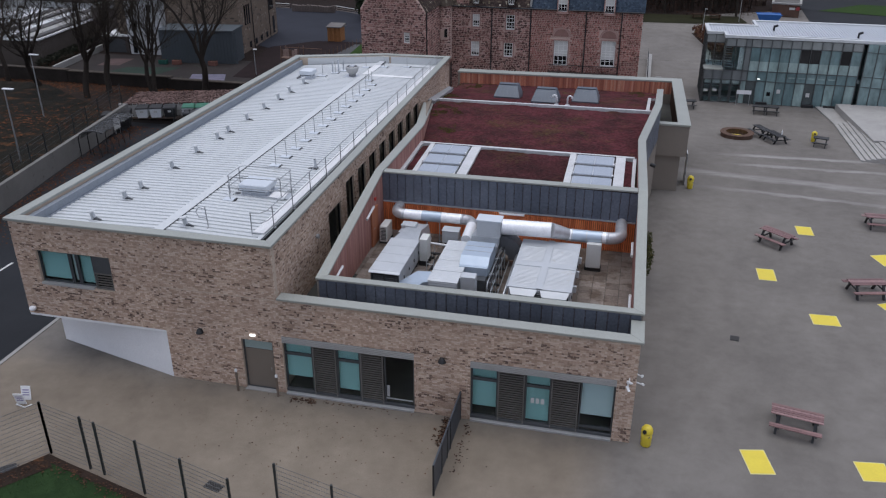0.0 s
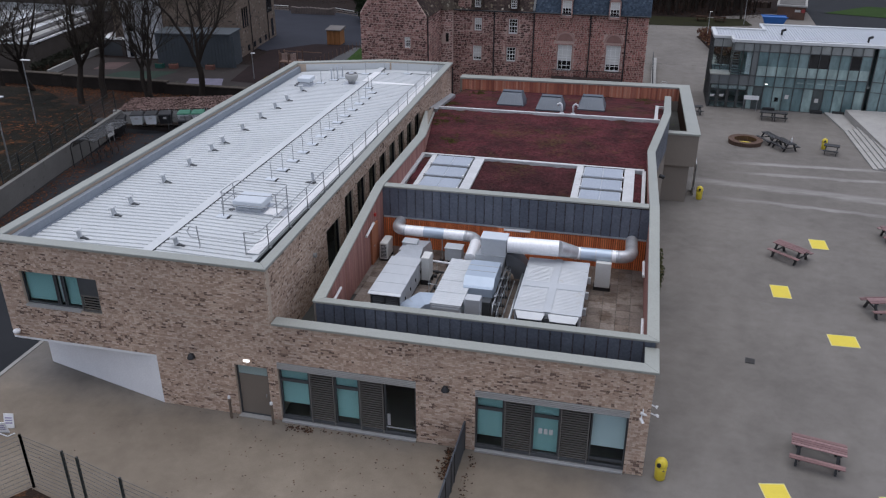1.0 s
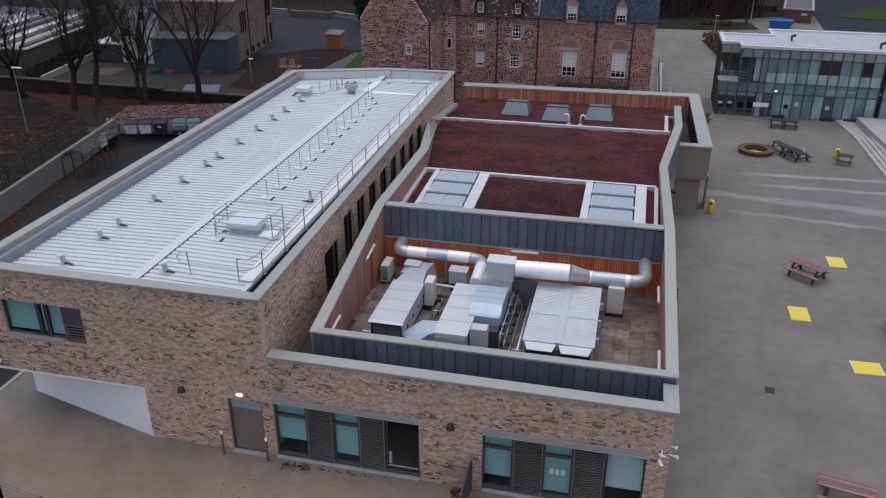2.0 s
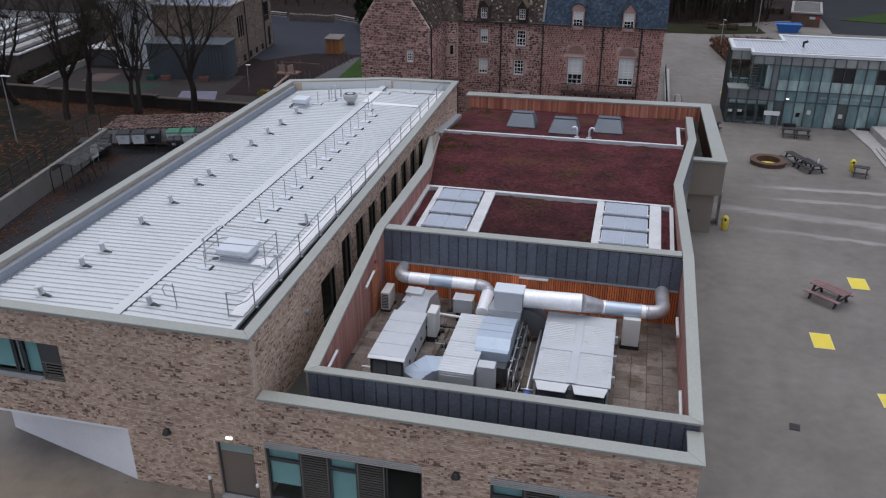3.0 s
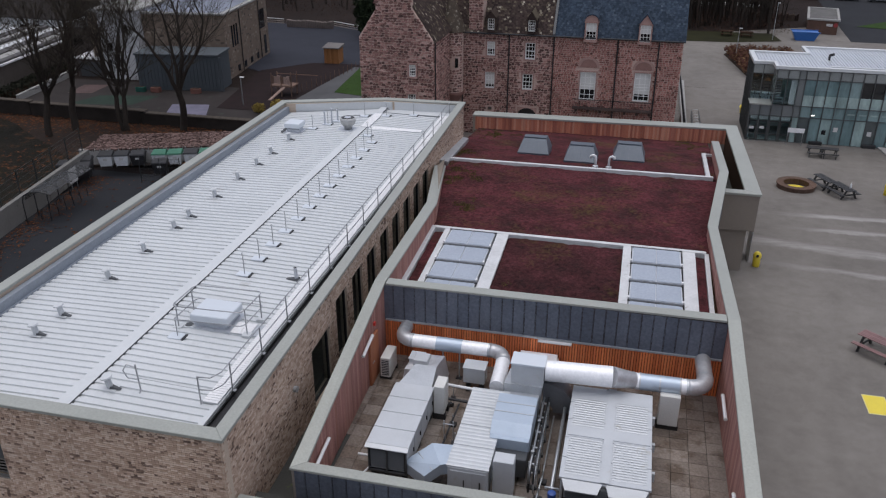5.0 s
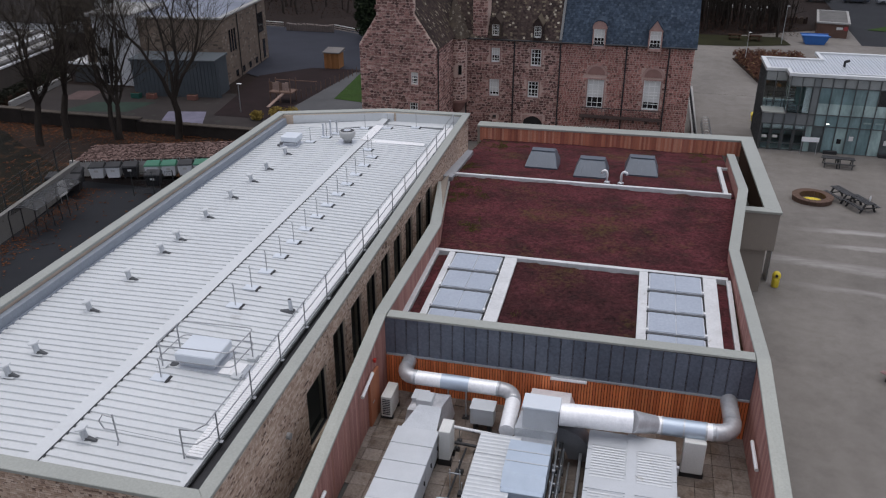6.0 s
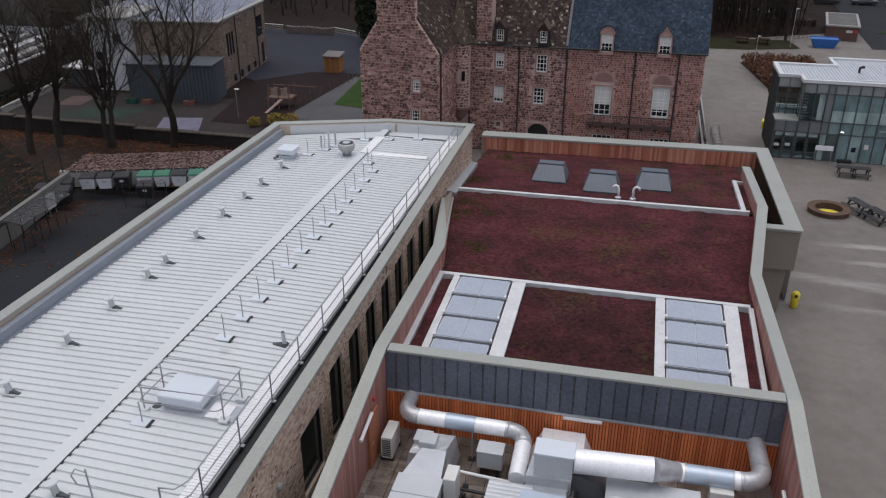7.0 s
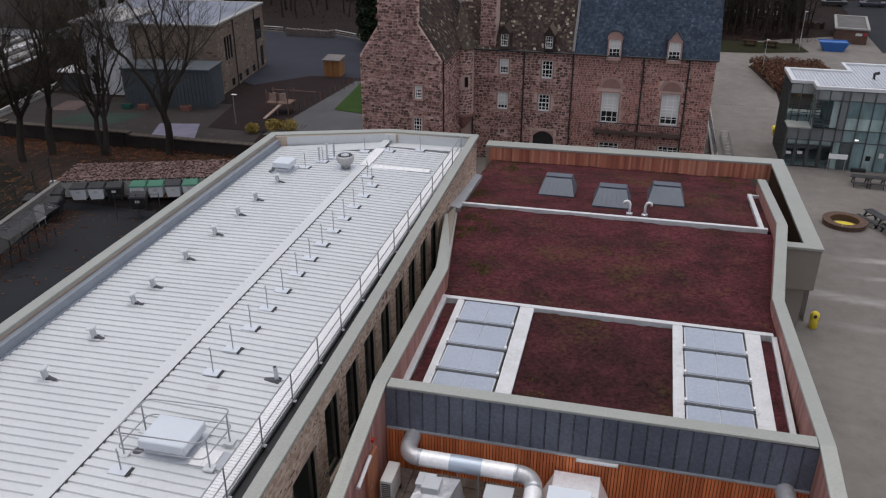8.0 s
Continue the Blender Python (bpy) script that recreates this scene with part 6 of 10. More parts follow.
# fittings on the front wall
for x, z in ((-16.88, 2.62), (-6.3, 2.75)):
    t = thing("wall_lamp", (x, FY, z), "black half-round wall lamp on the brickwork", "wall lamp", "front wall lamps")
    bm = bmesh.new()
    lathe(bm, [(0.02, 0.16), (0.09, 0.12), (0.15, 0.0), (0.16, -0.05)], (0, 0), 16)
    bmesh.ops.transform(bm, matrix=pose(x, FY - 0.1, z), verts=bm.verts[:])
    part("shade", bm, BLACK, t)
    bm = bmesh.new()
    box(bm, x - 0.08, FY - 0.1, z - 0.08, x + 0.08, FY + 0.02, z + 0.12)
    part("back_plate", bm, BLACK, t)
t = thing("door_lamp", (-14.5, FY, 2.75), "white lit emergency lamp above the door", "wall lamp")
bm = bmesh.new()
box(bm, -14.6, FY - 0.08, 2.7, -14.34, FY + 0.01, 2.8, bevel=0.02)
m, n_, l_, b_ = shader("lamp_glow", 0.4)
b_.inputs["Base Color"].default_value = (0.8, 0.8, 0.8, 1)
b_.inputs["Emission Color"].default_value = (1, 0.96, 0.9, 1)
b_.inputs["Emission Strength"].default_value = 1.2
GLOW = m
part("diffuser", bm, GLOW, t)
t = thing("dome_camera", (-24.98, FY, 2.73), "white dome camera on the brick corner", "security camera")
bm = bmesh.new()
lathe(bm, [(0.05, 0.1), (0.14, 0.06), (0.16, 0.0), (0.12, -0.08), (0.03, -0.12)], (0, 0), 16)
bmesh.ops.transform(bm, matrix=pose(-24.98, FY - 0.14, 2.73), verts=bm.verts[:])
part("dome", bm, WHITE, t, smooth=True)
SCAM = Matrix.Diagonal((0.75, 0.75, 0.75, 1))
for x, y, z, r in ((0.95, FY - 0.25, 2.7, -60), (0.98, FY - 0.2, 2.95, 10), (1.45, FY + 0.2, 3.05, 80), (1.5, FY + 0.1, 2.75, 100)):
    t = thing("security_camera", (x, y, z), "white bullet security camera bracketed to the wall corner", "security camera", "corner cameras")
    m = pose(x, y, z, 0, 25, r) @ SCAM
    bm = bmesh.new()
    v0 = len(bm.verts)
    rod(bm, (-0.13, 0, 0), (0.13, 0, 0), 0.05, 10)
    box(bm, -0.15, -0.06, 0.05, 0.17, 0.06, 0.065)
    bmesh.ops.transform(bm, matrix=m, verts=bm.verts[:])
    part("body", bm, WHITE, t)
    bm = bmesh.new()
    rod(bm, (x, y, z), (min(x, 1.2), FY + 0.02 if x < 1.2 else y, z + 0.1), 0.025, 6)
    part("bracket", bm, WHITE_TRIM, t)
t = thing("wall_vent", (-13.38, 31.5, 5.2), "small round grey vent on the side brickwork", "wall vent")
bm = bmesh.new()
rod(bm, (-13.4, 31.5, 5.2), (-13.26, 31.5, 5.2), 0.11, 12)
part("cap", bm, CONCRETE, t)


# ---- things in the yard ----
PURPLE = pieces("picnic_board", [(0, (0.17, 0.09, 0.09)), (0.5, (0.23, 0.13, 0.125)), (1, (0.30, 0.185, 0.178))], 0.6, 0.0, 14.0, 0.1, (1, 1, 1))
BENCHBLACK = pieces("black_board", [(0, (0.022, 0.022, 0.024)), (1, (0.04, 0.04, 0.042))], 0.6)


def picnic_table(material, length, label, group):
    """An A-frame table with two benches, built at the origin along x."""
    t = thing("picnic_table", (0, 0, 0), label, "picnic table", group)
    h = length / 2
    bm = bmesh.new()
    box(bm, -h, -0.062, -0.02, h, 0.062, 0.02, bevel=0.006)
    plank = as_mesh("top_board", bm, material)
    for i in range(5):
        piece("top_board", plank, t, pose(0, -0.29 + i * 0.145, 0.74))
    for s in (-1, 1):
        for k in (0, 1):
            piece("bench_board", plank, t, pose(0, s * (0.62 + 0.14 * k), 0.44))
    n = 2 if length < 2.5 else 3
    for i in range(n):
        x = -h + 0.28 + (length - 0.56) * i / (n - 1)
        for s in (-1, 1):
            bm = bmesh.new()
            hexa(bm, [(x - 0.045, s * 0.62 - 0.07, 0), (x + 0.045, s * 0.62 - 0.07, 0), (x + 0.045, s * 0.62 + 0.07, 0), (x - 0.045, s * 0.62 + 0.07, 0)],
                 [(x - 0.045, s * 0.25 - 0.06, 0.72), (x + 0.045, s * 0.25 - 0.06, 0.72), (x + 0.045, s * 0.25 + 0.06, 0.72), (x - 0.045, s * 0.25 + 0.06, 0.72)])
            part("leg", bm, BLACK, t)
        bm = bmesh.new()
        box(bm, x + 0.045, -0.82, 0.35, x + 0.1, 0.82, 0.42)
        part("cross_bar", bm, BLACK, t)
        bm = bmesh.new()
        box(bm, x + 0.045, -0.36, 0.66, x + 0.1, 0.36, 0.72)
        part("top_bearer", bm, BLACK, t)
    return t


proto = picnic_table(PURPLE, 1.95, "purple-brown recycled plastic picnic table with black legs on the yard", "purple picnic tables")
spots = [(7.72, 29.0, -11), (9.2, 47.3, -40), (13.0, 41.75, 14), (15.9, 51.5, 2), (7.7, 76.7, 20)]
proto.matrix_basis = pose(spots[0][0], spots[0][1], gz(*spots[0][:2]) + 0.0, 0, 0, spots[0][2])
for x, y, r in spots[1:4]:
    copy_thing(proto, pose(x, y, gz(x, y), 0, 0, r))
dark = picnic_table(BENCHBLACK, 2.0, "black picnic table with attached benches on the yard", "black picnic tables")
dark.matrix_basis = pose(11.45, 73.75, gz(11.45, 73.75), 0, 0, -64)
for x, y, r, k in ((12.35, 71.9, -64, 1), (12.2, 82.55, -4, 0.66), (13.35, 82.45, -4, 0.66), (15.9, 71.5, -15, 0.6), (5.3, 83.0, 5, 1)):
    copy_thing(dark, pose(x, y, gz(x, y), 0, 0, r) @ Matrix.Diagonal((k, 1, 1, 1)))
t = thing("bottle", (12.75, 71.6, gz(12.75, 71.6) + 0.76), "small white bottle standing on a black table", "bottle")
bm = bmesh.new()
lathe(bm, [(0.05, 0), (0.06, 0.05), (0.06, 0.28), (0.02, 0.36), (0.02, 0.42)], (0, 0), 10)
bmesh.ops.transform(bm, matrix=pose(12.75, 71.6, gz(12.75, 71.6) + 0.757), verts=bm.verts[:])
part("bottle_body", bm, WHITE, t)


def litter_bin():
    t = thing("litter_bin", (0, 0, 0), "bright yellow domed plastic litter bin with a dark opening", "litter bin", "yellow litter bins")
    bm = bmesh.new()
    lathe(bm, [(0.24, 0.0), (0.27, 0.04), (0.29, 0.5), (0.30, 0.78)], (0, 0), 24)
    part("body", bm, BINYELLOW, t, smooth=True)
    bm = bmesh.new()
    lathe(bm, [(0.315, 0.77), (0.32, 0.82), (0.30, 0.98), (0.22, 1.1), (0.1, 1.17), (0.0, 1.18)][:-1], (0, 0), 24)
    part("hood", bm, BINYELLOW, t, smooth=True)
    bm = bmesh.new()
    rod(bm, (-0.12, -0.26, 0.94), (-0.15, -0.31, 0.95), 0.11, 14)
    part("opening", bm, BLACK, t)
    bm = bmesh.new()
    rod(bm, (0.07, -0.285, 0.62), (0.16, -0.265, 0.66), 0.03, 6)
    part("badge", bm, FRAME, t)
    return t


BINYELLOW = surface("bin_yellow", (0.70, 0.55, 0.04), (0.60, 0.46, 0.035), 0.45, 0.0, 1.0, 20.0, relief=0.03)
b0 = litter_bin()
b0.matrix_basis = pose(1.88, 26.6, 0) @ Matrix.Diagonal((0.73, 0.73, 0.8, 1))
for x, y in ((4.6, 56.2), (15.62, 72.95)):
    copy_thing(b0, pose(x, y, gz(x, y), 0, 0, 20))

ring = thing("seating_ring", (9.3, 73.0, gz(9.3, 73.0)), "round low brown timber seating wall with a yellow floor inside", "seating ring")
z0 = gz(9.3, 73.0)
for k in range(20):
    a0, a1 = 2 * math.pi * k / 20 + 0.01, 2 * math.pi * (k + 1) / 20 - 0.01
    for name, r0, r1, lo, hi in (("ring_block", 0.98, 1.36, -0.1, 0.34), ("cap_board", 0.92, 1.42, 0.34, 0.42)):
        bm = bmesh.new()
        q = [(9.3 + r * math.cos(a), 73.0 + r * math.sin(a)) for r, a in ((r0, a0), (r1, a0), (r1, a1), (r0, a1))]
        prism(bm, q, z0 + lo, z0 + hi)
        part(name, bm, surface("ring_timber", (0.15, 0.095, 0.07), (0.09, 0.06, 0.048), 0.8) if k == 0 and name == "ring_block" else bpy.data.materials["ring_timber"], ring)
sheet("yellow_floor", [(9.3 + 0.8 * math.cos(math.pi * k / 8), 73.0 + 0.8 * math.sin(math.pi * k / 8)) for k in range(16)], 0.02, YELLOW, "yellow painted spot inside the seating ring", "ground marking")

# broad steps up to a terrace on the right
st = thing("terrace_steps", (20, 78, gz(20, 78)), "broad pale concrete steps and edging slab up to a terrace", "steps")
STEPC = surface("step_concrete", (0.42, 0.405, 0.385), (0.30, 0.29, 0.275), 0.8, 0.0, 0.6, 14.0, third=(0.24, 0.23, 0.215), spots=0.01)


def slope_block(name, quad, h, label="", lift=0.0):
    """A block whose top stays h above the sloping ground at each corner of its plan."""
    bm = bmesh.new()
    hexa(bm, [(x, y, gz(x, y) - 0.4) for x, y in quad], [(x, y, gz(x, y) + h) for x, y in quad])
    es = [e for e in bm.edges if e.calc_length() > 0.1]
    bmesh.ops.bevel(bm, geom=es, offset=0.012, segments=1, affect="EDGES")
    bmesh.ops.recalc_face_normals(bm, faces=bm.faces[:])
    return part(name, bm, STEPC, st, label)


for k in range(5):
    x = 18.2 + 0.36 * k
    slope_block("step", [(x, 67.3 - 0.1 * k), (x + 0.36, 67.2 - 0.1 * k), (x + 0.74, 79.7 + 0.15 * k), (x + 0.38, 79.6 + 0.15 * k)], 0.1 * (k + 1))
for k in range(5, 11):
    x = 18.2 + 0.36 * k
    slope_block("step", [(x, 67.2 - 0.1 * k), (x + 0.36, 67.1 - 0.1 * k), (x + 0.4, 71.6), (x + 0.04, 71.6)], 0.1 * (k + 1))
slope_block("edging_slab", [(18.6, 79.6), (20.3, 80.3), (19.5, 86.1), (17.95, 86.1)], 0.12, "broad pale ramp slab")
slope_block("flank_wall", [(20.05, 71.7), (21.0, 71.9), (21.0, 85.4), (19.6, 85.2)], 0.72, "pale concrete flank wall")
slope_block("terrace", [(21.02, 71.9), (34.0, 68.0), (34.0, 86.0), (21.02, 85.4)], 0.66, "raised terrace")

# ---- fences and gate before the front ----
FENCE = surface("fence_green_grey", (0.045, 0.05, 0.05), (0.03, 0.034, 0.034), 0.5, 0.3, 1.0, 20.0, relief=0.02)
WIRE = surface("fence_wire", (0.17, 0.175, 0.175), (0.13, 0.135, 0.135), 0.5, 0.4, 1.0, 20.0, relief=0.0)


def mesh_fence(line, h, label, rails=13, group="mesh fences", pitch=0.1):
    t = thing("mesh_fence", (*line[0], gz(*line[0])), label, "fence", group)
    for x, y in line:
        z = gz(x, y)
        bm = bmesh.new()
        box(bm, x - 0.035, y - 0.035, z - 0.2, x + 0.035, y + 0.035, z + h + 0.03)
        part("post", bm, FENCE, t)
    for (xa, ya), (xb, yb) in zip(line, line[1:]):
        bm = bmesh.new()
        za, zb = gz(xa, ya), gz(xb, yb)
        for i in range(rails):
            u = 0.1 + (h - 0.12) * i / (rails - 1)
            rod(bm, (xa, ya, za + u), (xb, yb, zb + u), 0.009, 4)
        d = math.hypot(xb - xa, yb - ya)
        k = int(d / pitch)
        for i in range(1, k):
            f = i / k
            x, y, z = xa + (xb - xa) * f, ya + (yb - ya) * f, za + (zb - za) * f
            rod(bm, (x, y, z + 0.08), (x, y, z + h), 0.0035, 3)
        part("mesh_panel", bm, WIRE, t)


mesh_fence([(-20.5, 20.8), (-18.47, 20.36), (-17.77, 20.2), (-15.74, 19.63), (-13.72, 19.13), (-11.69, 18.6)], 2.4, "grey welded mesh fence with dark posts along the lawn")
mesh_fence([(-10.5, 19.63), (-8.25, 19.1), (-6.0, 18.55)], 2.4, "grey welded mesh fence with dark posts on the yard")
mesh_fence([(-20.5, 20.8), (-22.1, 18.6), (-23.7, 16.4), (-25.3, 14.2)], 2.4, "grey welded mesh fence running off beside the lawn")

gate = thing("metal_gate", (-5.5, 24.5, 0), "dark slate metal screen gate with vertical panels", "gate")
SLATE_M = surface("gate_metal", (0.075, 0.085, 0.10), (0.055, 0.063, 0.075), 0.5, 0.3, 1.0, 20.0, relief=0.02)
for k, (ya, yb) in enumerate(((21.95, 23.15), (23.2, 24.05), (24.1, 24.6), (24.65, 26.5))):
    bm = bmesh.new()
    box(bm, -5.56, ya, 0.06, -5.52, yb, 1.36 + 0.02 * (k == 3), bevel=0.006)
    p = part("panel", bm, SLATE_M, gate)
    bm = bmesh.new()
    for y in (ya, yb):
        box(bm, -5.575, y - 0.02, 0.0, -5.505, y + 0.02, 1.38)
    part("stile", bm, DARK, p)
    bm = bmesh.new()
    box(bm, -5.57, ya, 1.36, -5.51, yb, 1.4)
    part("top_rail", bm, SLATE_M, p)
for x in (-15.3, -13.45):
    t = thing("bollard", (x, 26.25, 0), "slim brown bollard with a white light head beside the door", "bollard", "door bollards")
    bm = bmesh.new()
    rod(bm, (x, 26.25, 0), (x, 26.25, 0.98), 0.055, 10)
    part("post", bm, surface("bollard_brown", (0.16, 0.12, 0.09), (0.12, 0.09, 0.07), 0.6), t)
    bm = bmesh.new()
    lathe(bm, [(0.055, 0.98), (0.06, 1.0), (0.06, 1.08), (0.03, 1.12)], (x, 26.25), 12)
    part("head", bm, WHITE, t)
t = thing("pavement_sign", (-23.75, 23.4, 0), "white folding pavement sign tipped on its feet", "sign")
for s, r in ((-1, 14), (1, -14)):
    bm = bmesh.new()
    box(bm, -0.2, -0.015, 0, 0.2, 0.015, 0.62, pose(-23.75, 23.4 + s * 0.14, 0.02, r, 0, 12))
    p = part("board", bm, WHITE, t)
    bm = bmesh.new()
    for i in range(3):
        box(bm, -0.14, -0.02, 0.2 + 0.11 * i, 0.14, -0.016, 0.25 + 0.11 * i, pose(-23.75, 23.4 + s * 0.14, 0.02, r, 0, 12))
    part("print_bar", bm, surface("print_violet", (0.30, 0.26, 0.42), (0.25, 0.22, 0.36), 0.6), p)
bm = bmesh.new()
tube(bm, [(-23.95, 23.15, 0.03), (-23.45, 23.05, 0.03), (-23.3, 23.3, 0.03)], 0.025, 6)
part("foot_bar", bm, WHITE_TRIM, t)

# shrub by the right-hand wall and a sign by the far box
SHRUB = pieces("shrub_leaf", [(0, (0.03, 0.04, 0.015)), (0.5, (0.06, 0.065, 0.025)), (1, (0.11, 0.09, 0.035))], 0.9)


def leaf_cloud(name, centres, count, size, material, parent, seed=3):
    rg = random.Random(seed)
    vs, fs = [], []
    for _ in range(count):
        cx, cy, cz, rx, ry, rz = rg.choice(centres)
        d = Vector((rg.gauss(0, 1), rg.gauss(0, 1), rg.gauss(0, 1))).normalized() * rg.uniform(0.45, 1.0)
        p = Vector((cx + d.x * rx, cy + d.y * ry, cz + d.z * rz))
        u = Vector((rg.gauss(0, 1), rg.gauss(0, 1), rg.gauss(0, 1))).normalized()
        v = u.orthogonal().normalized()
        s = size * rg.uniform(0.6, 1.4)
        i = len(vs)
        vs += [p - u * s, p - v * s * 0.5, p + u * s, p + v * s * 0.5]
        fs.append((i, i + 1, i + 2, i + 3))
    return raw(name, vs, fs, material, parent)


t = thing("shrub", (1.7, 40.2, 0), "small straggling climber against the side wall", "shrub")
bm = bmesh.new()
for i in range(7):
    rod(bm, (1.45, 40.2 + 0.1 * i, 0), (1.6 + 0.05 * (i % 3), 39.5 + 0.35 * i, 1.4 + 0.2 * (i % 4)), 0.02, 5)
part("stem", bm, BATTEN, t)
leaf_cloud("foliage", [(1.65, 39.8, 1.6, 0.3, 0.6, 0.9), (1.7, 41.0, 1.2, 0.35, 0.6, 0.8), (1.6, 40.5, 2.4, 0.25, 0.5, 0.6)], 900, 0.07, SHRUB, t)
t = thing("display_sign", (4.35, 57.5, gz(4, 57)), "tall clear and white display sign beside the box", "sign")
bm = bmesh.new()
box(bm, 4.2, 56.9, gz(4, 57) - 0.02, 4.26, 58.0, 1.9, bevel=0.01)
part("panel", bm, WHITE_TRIM, t)
bm = bmesh.new()
rod(bm, (4.23, 56.85, gz(4, 57)), (4.23, 56.85, 2.0), 0.03)
rod(bm, (4.23, 58.05, gz(4, 57)), (4.23, 58.05, 2.0), 0.03)
part("post", bm, STEEL, t)
t = thing("wall_vent", (2.0, 50.0, 2.4), "dark round flood lamp on the side wall", "wall lamp")
bm = bmesh.new()
rod(bm, (1.55, 50.0, 3.4), (1.85, 50.0, 3.3), 0.12, 12)
part("lamp_body", bm, BLACK, t)

MOSS = pieces("roof_moss", [(0, (0.04, 0.038, 0.014)), (0.5, (0.075, 0.065, 0.02)), (1, (0.12, 0.095, 0.03))], 0.95)
rg = random.Random(90)
for cx, cy, n, r in ((-12.3, 64.8, 26, 1.1), (-12.2, 52.4, 30, 1.2), (-12.8, 57.0, 12, 0.6), (-10.9, 48.0, 12, 0.9), (0.6, 65.5, 14, 0.9), (-7.6, 39.2, 10, 0.6)):
    spots = [(cx + rg.gauss(0, r * 0.55), cy + rg.gauss(0, r)) for _ in range(n)]
    ob = leaf_cloud("moss_patch", [(min(max(x, roof_l(y) + 0.2), roof_r(y) - 0.2), y, pz(y) + 0.02, 0.3, 0.3, 0.06) for x, y in spots], n * 45, 0.035, MOSS, school)
    tagged(ob, "greenish-yellow moss among the sedum", kind="stuff")


# ---- the old sandstone house behind ----
house = thing("old_house", (-9, 86, -1.9), "old red-brown rubble stone house with slate roofs and sash windows", "house")
SLATE = pieces("blue_slate", [(0, (0.026, 0.038, 0.056)), (0.5, (0.038, 0.055, 0.08)), (0.93, (0.052, 0.072, 0.10)), (1, (0.08, 0.10, 0.13))], 0.82, 0.0, 8.0, 0.2)
SLATE_OLD = pieces("mossy_slate", [(0, (0.032, 0.023, 0.022)), (0.5, (0.058, 0.041, 0.037)), (0.84, (0.082, 0.062, 0.05)), (0.94, (0.15, 0.125, 0.09)), (1, (0.38, 0.34, 0.28))], 0.85, 0.0, 8.0, 0.3)
SASH = surface("white_sash", (0.82, 0.82, 0.79), (0.72, 0.72, 0.69), 0.5, 0.0, 1.0, 20.0, relief=0.02)
HY, GY = 82.0, 75.0
TALL = [(-8.05, -6.68, 1.85, 4.35), (-3.42, -2.05, 1.98, 4.5)]
SMALL = [(-16.35, -15.62, 5.33, 6.58), (-12.95, -12.07, 5.15, 6.62), (-16.47, -15.6, 2.4, 3.88), (-13.1, -12.18, 2.45, 3.88)]
BASE = [(-8.0, -6.4, -0.75, 0.25), (-3.3, -1.7, -0.75, 0.25), (-16.2, -15.8, 0.3, 0.7)]
ARCH = (-13.45, -11.7, -1.9, 0.85)
HOLES = TALL + SMALL + BASE + [ARCH]
TYMPANA = [(cx - 0.72, cx + 0.72, 4.5, 5.45) for cx in (-7.37, -2.74)]
bm = bmesh.new()
pierced(bm, -18.6, 0.3, -2.2, 7.4, HOLES, HY + 0.05, HY + 0.6)
house_front = part("front_wall", bm, POINTING, house)
bm = bmesh.new()
box(bm, -0.3, HY + 0.6, -2.2, 0.3, 92, 7.4)
hexa(bm, [(-0.3, HY + 0.1, 7.4), (0.3, HY + 0.1, 7.4), (0.3, 92, 7.4), (-0.3, 92, 7.4)], [(-0.3, 86.7, 13.2), (0.3, 86.7, 13.2), (0.3, 87.3, 13.2), (-0.3, 87.3, 13.2)])
box(bm, -18.6, 91.6, -2.2, 0.0, 92, 7.4)
part("gable_right", bm, STONE_RED, house)
# projecting crow-shouldered gable wing
bm = bmesh.new()
outline = [(-25.75, -2.2), (-19.5, -2.2), (-19.5, 7.75), (-21.25, 10.3), (-21.25, 13.5), (-24.25, 13.5), (-24.25, 10.15), (-25.75, 7.9)]
GW = [(-21.5, -20.92, 4.85, 5.87), (-21.65, -20.95, 2.2, 3.42)]
fr = [bm.verts.new((x, GY + 0.05, z)) for x, z in outline]
bk = [bm.verts.new((x, GY + 0.6, z)) for x, z in outline]
bm.faces.new(fr)
bm.faces.new(bk[::-1])
for i in range(len(outline)):
    j = (i + 1) % len(outline)
    bm.faces.new((fr[j], fr[i], bk[i], bk[j]))
bmesh.ops.recalc_face_normals(bm, faces=bm.faces[:])
gable = part("gable_wall", bm, POINTING, house)
bm = bmesh.new()
box(bm, -25.75, GY + 0.6, -2.2, -25.2, 92, 7.8)
hexa(bm, [(-19.5, GY + 0.6, -2.2), (-19.5, 82.3, -2.2), (-20.1, 82.3, -2.2), (-20.1, GY + 0.6, -2.2)], [(-19.5, GY + 0.6, 7.7), (-19.5, 82.3, 7.7), (-20.1, 82.3, 7.7), (-20.1, GY + 0.6, 7.7)])
box(bm, -19.5, 82.05, -2.2, -18.6, 82.5, 7.4)
bmesh.ops.recalc_face_normals(bm, faces=bm.faces[:])
house_side = part("side_wall", bm, POINTING, house)
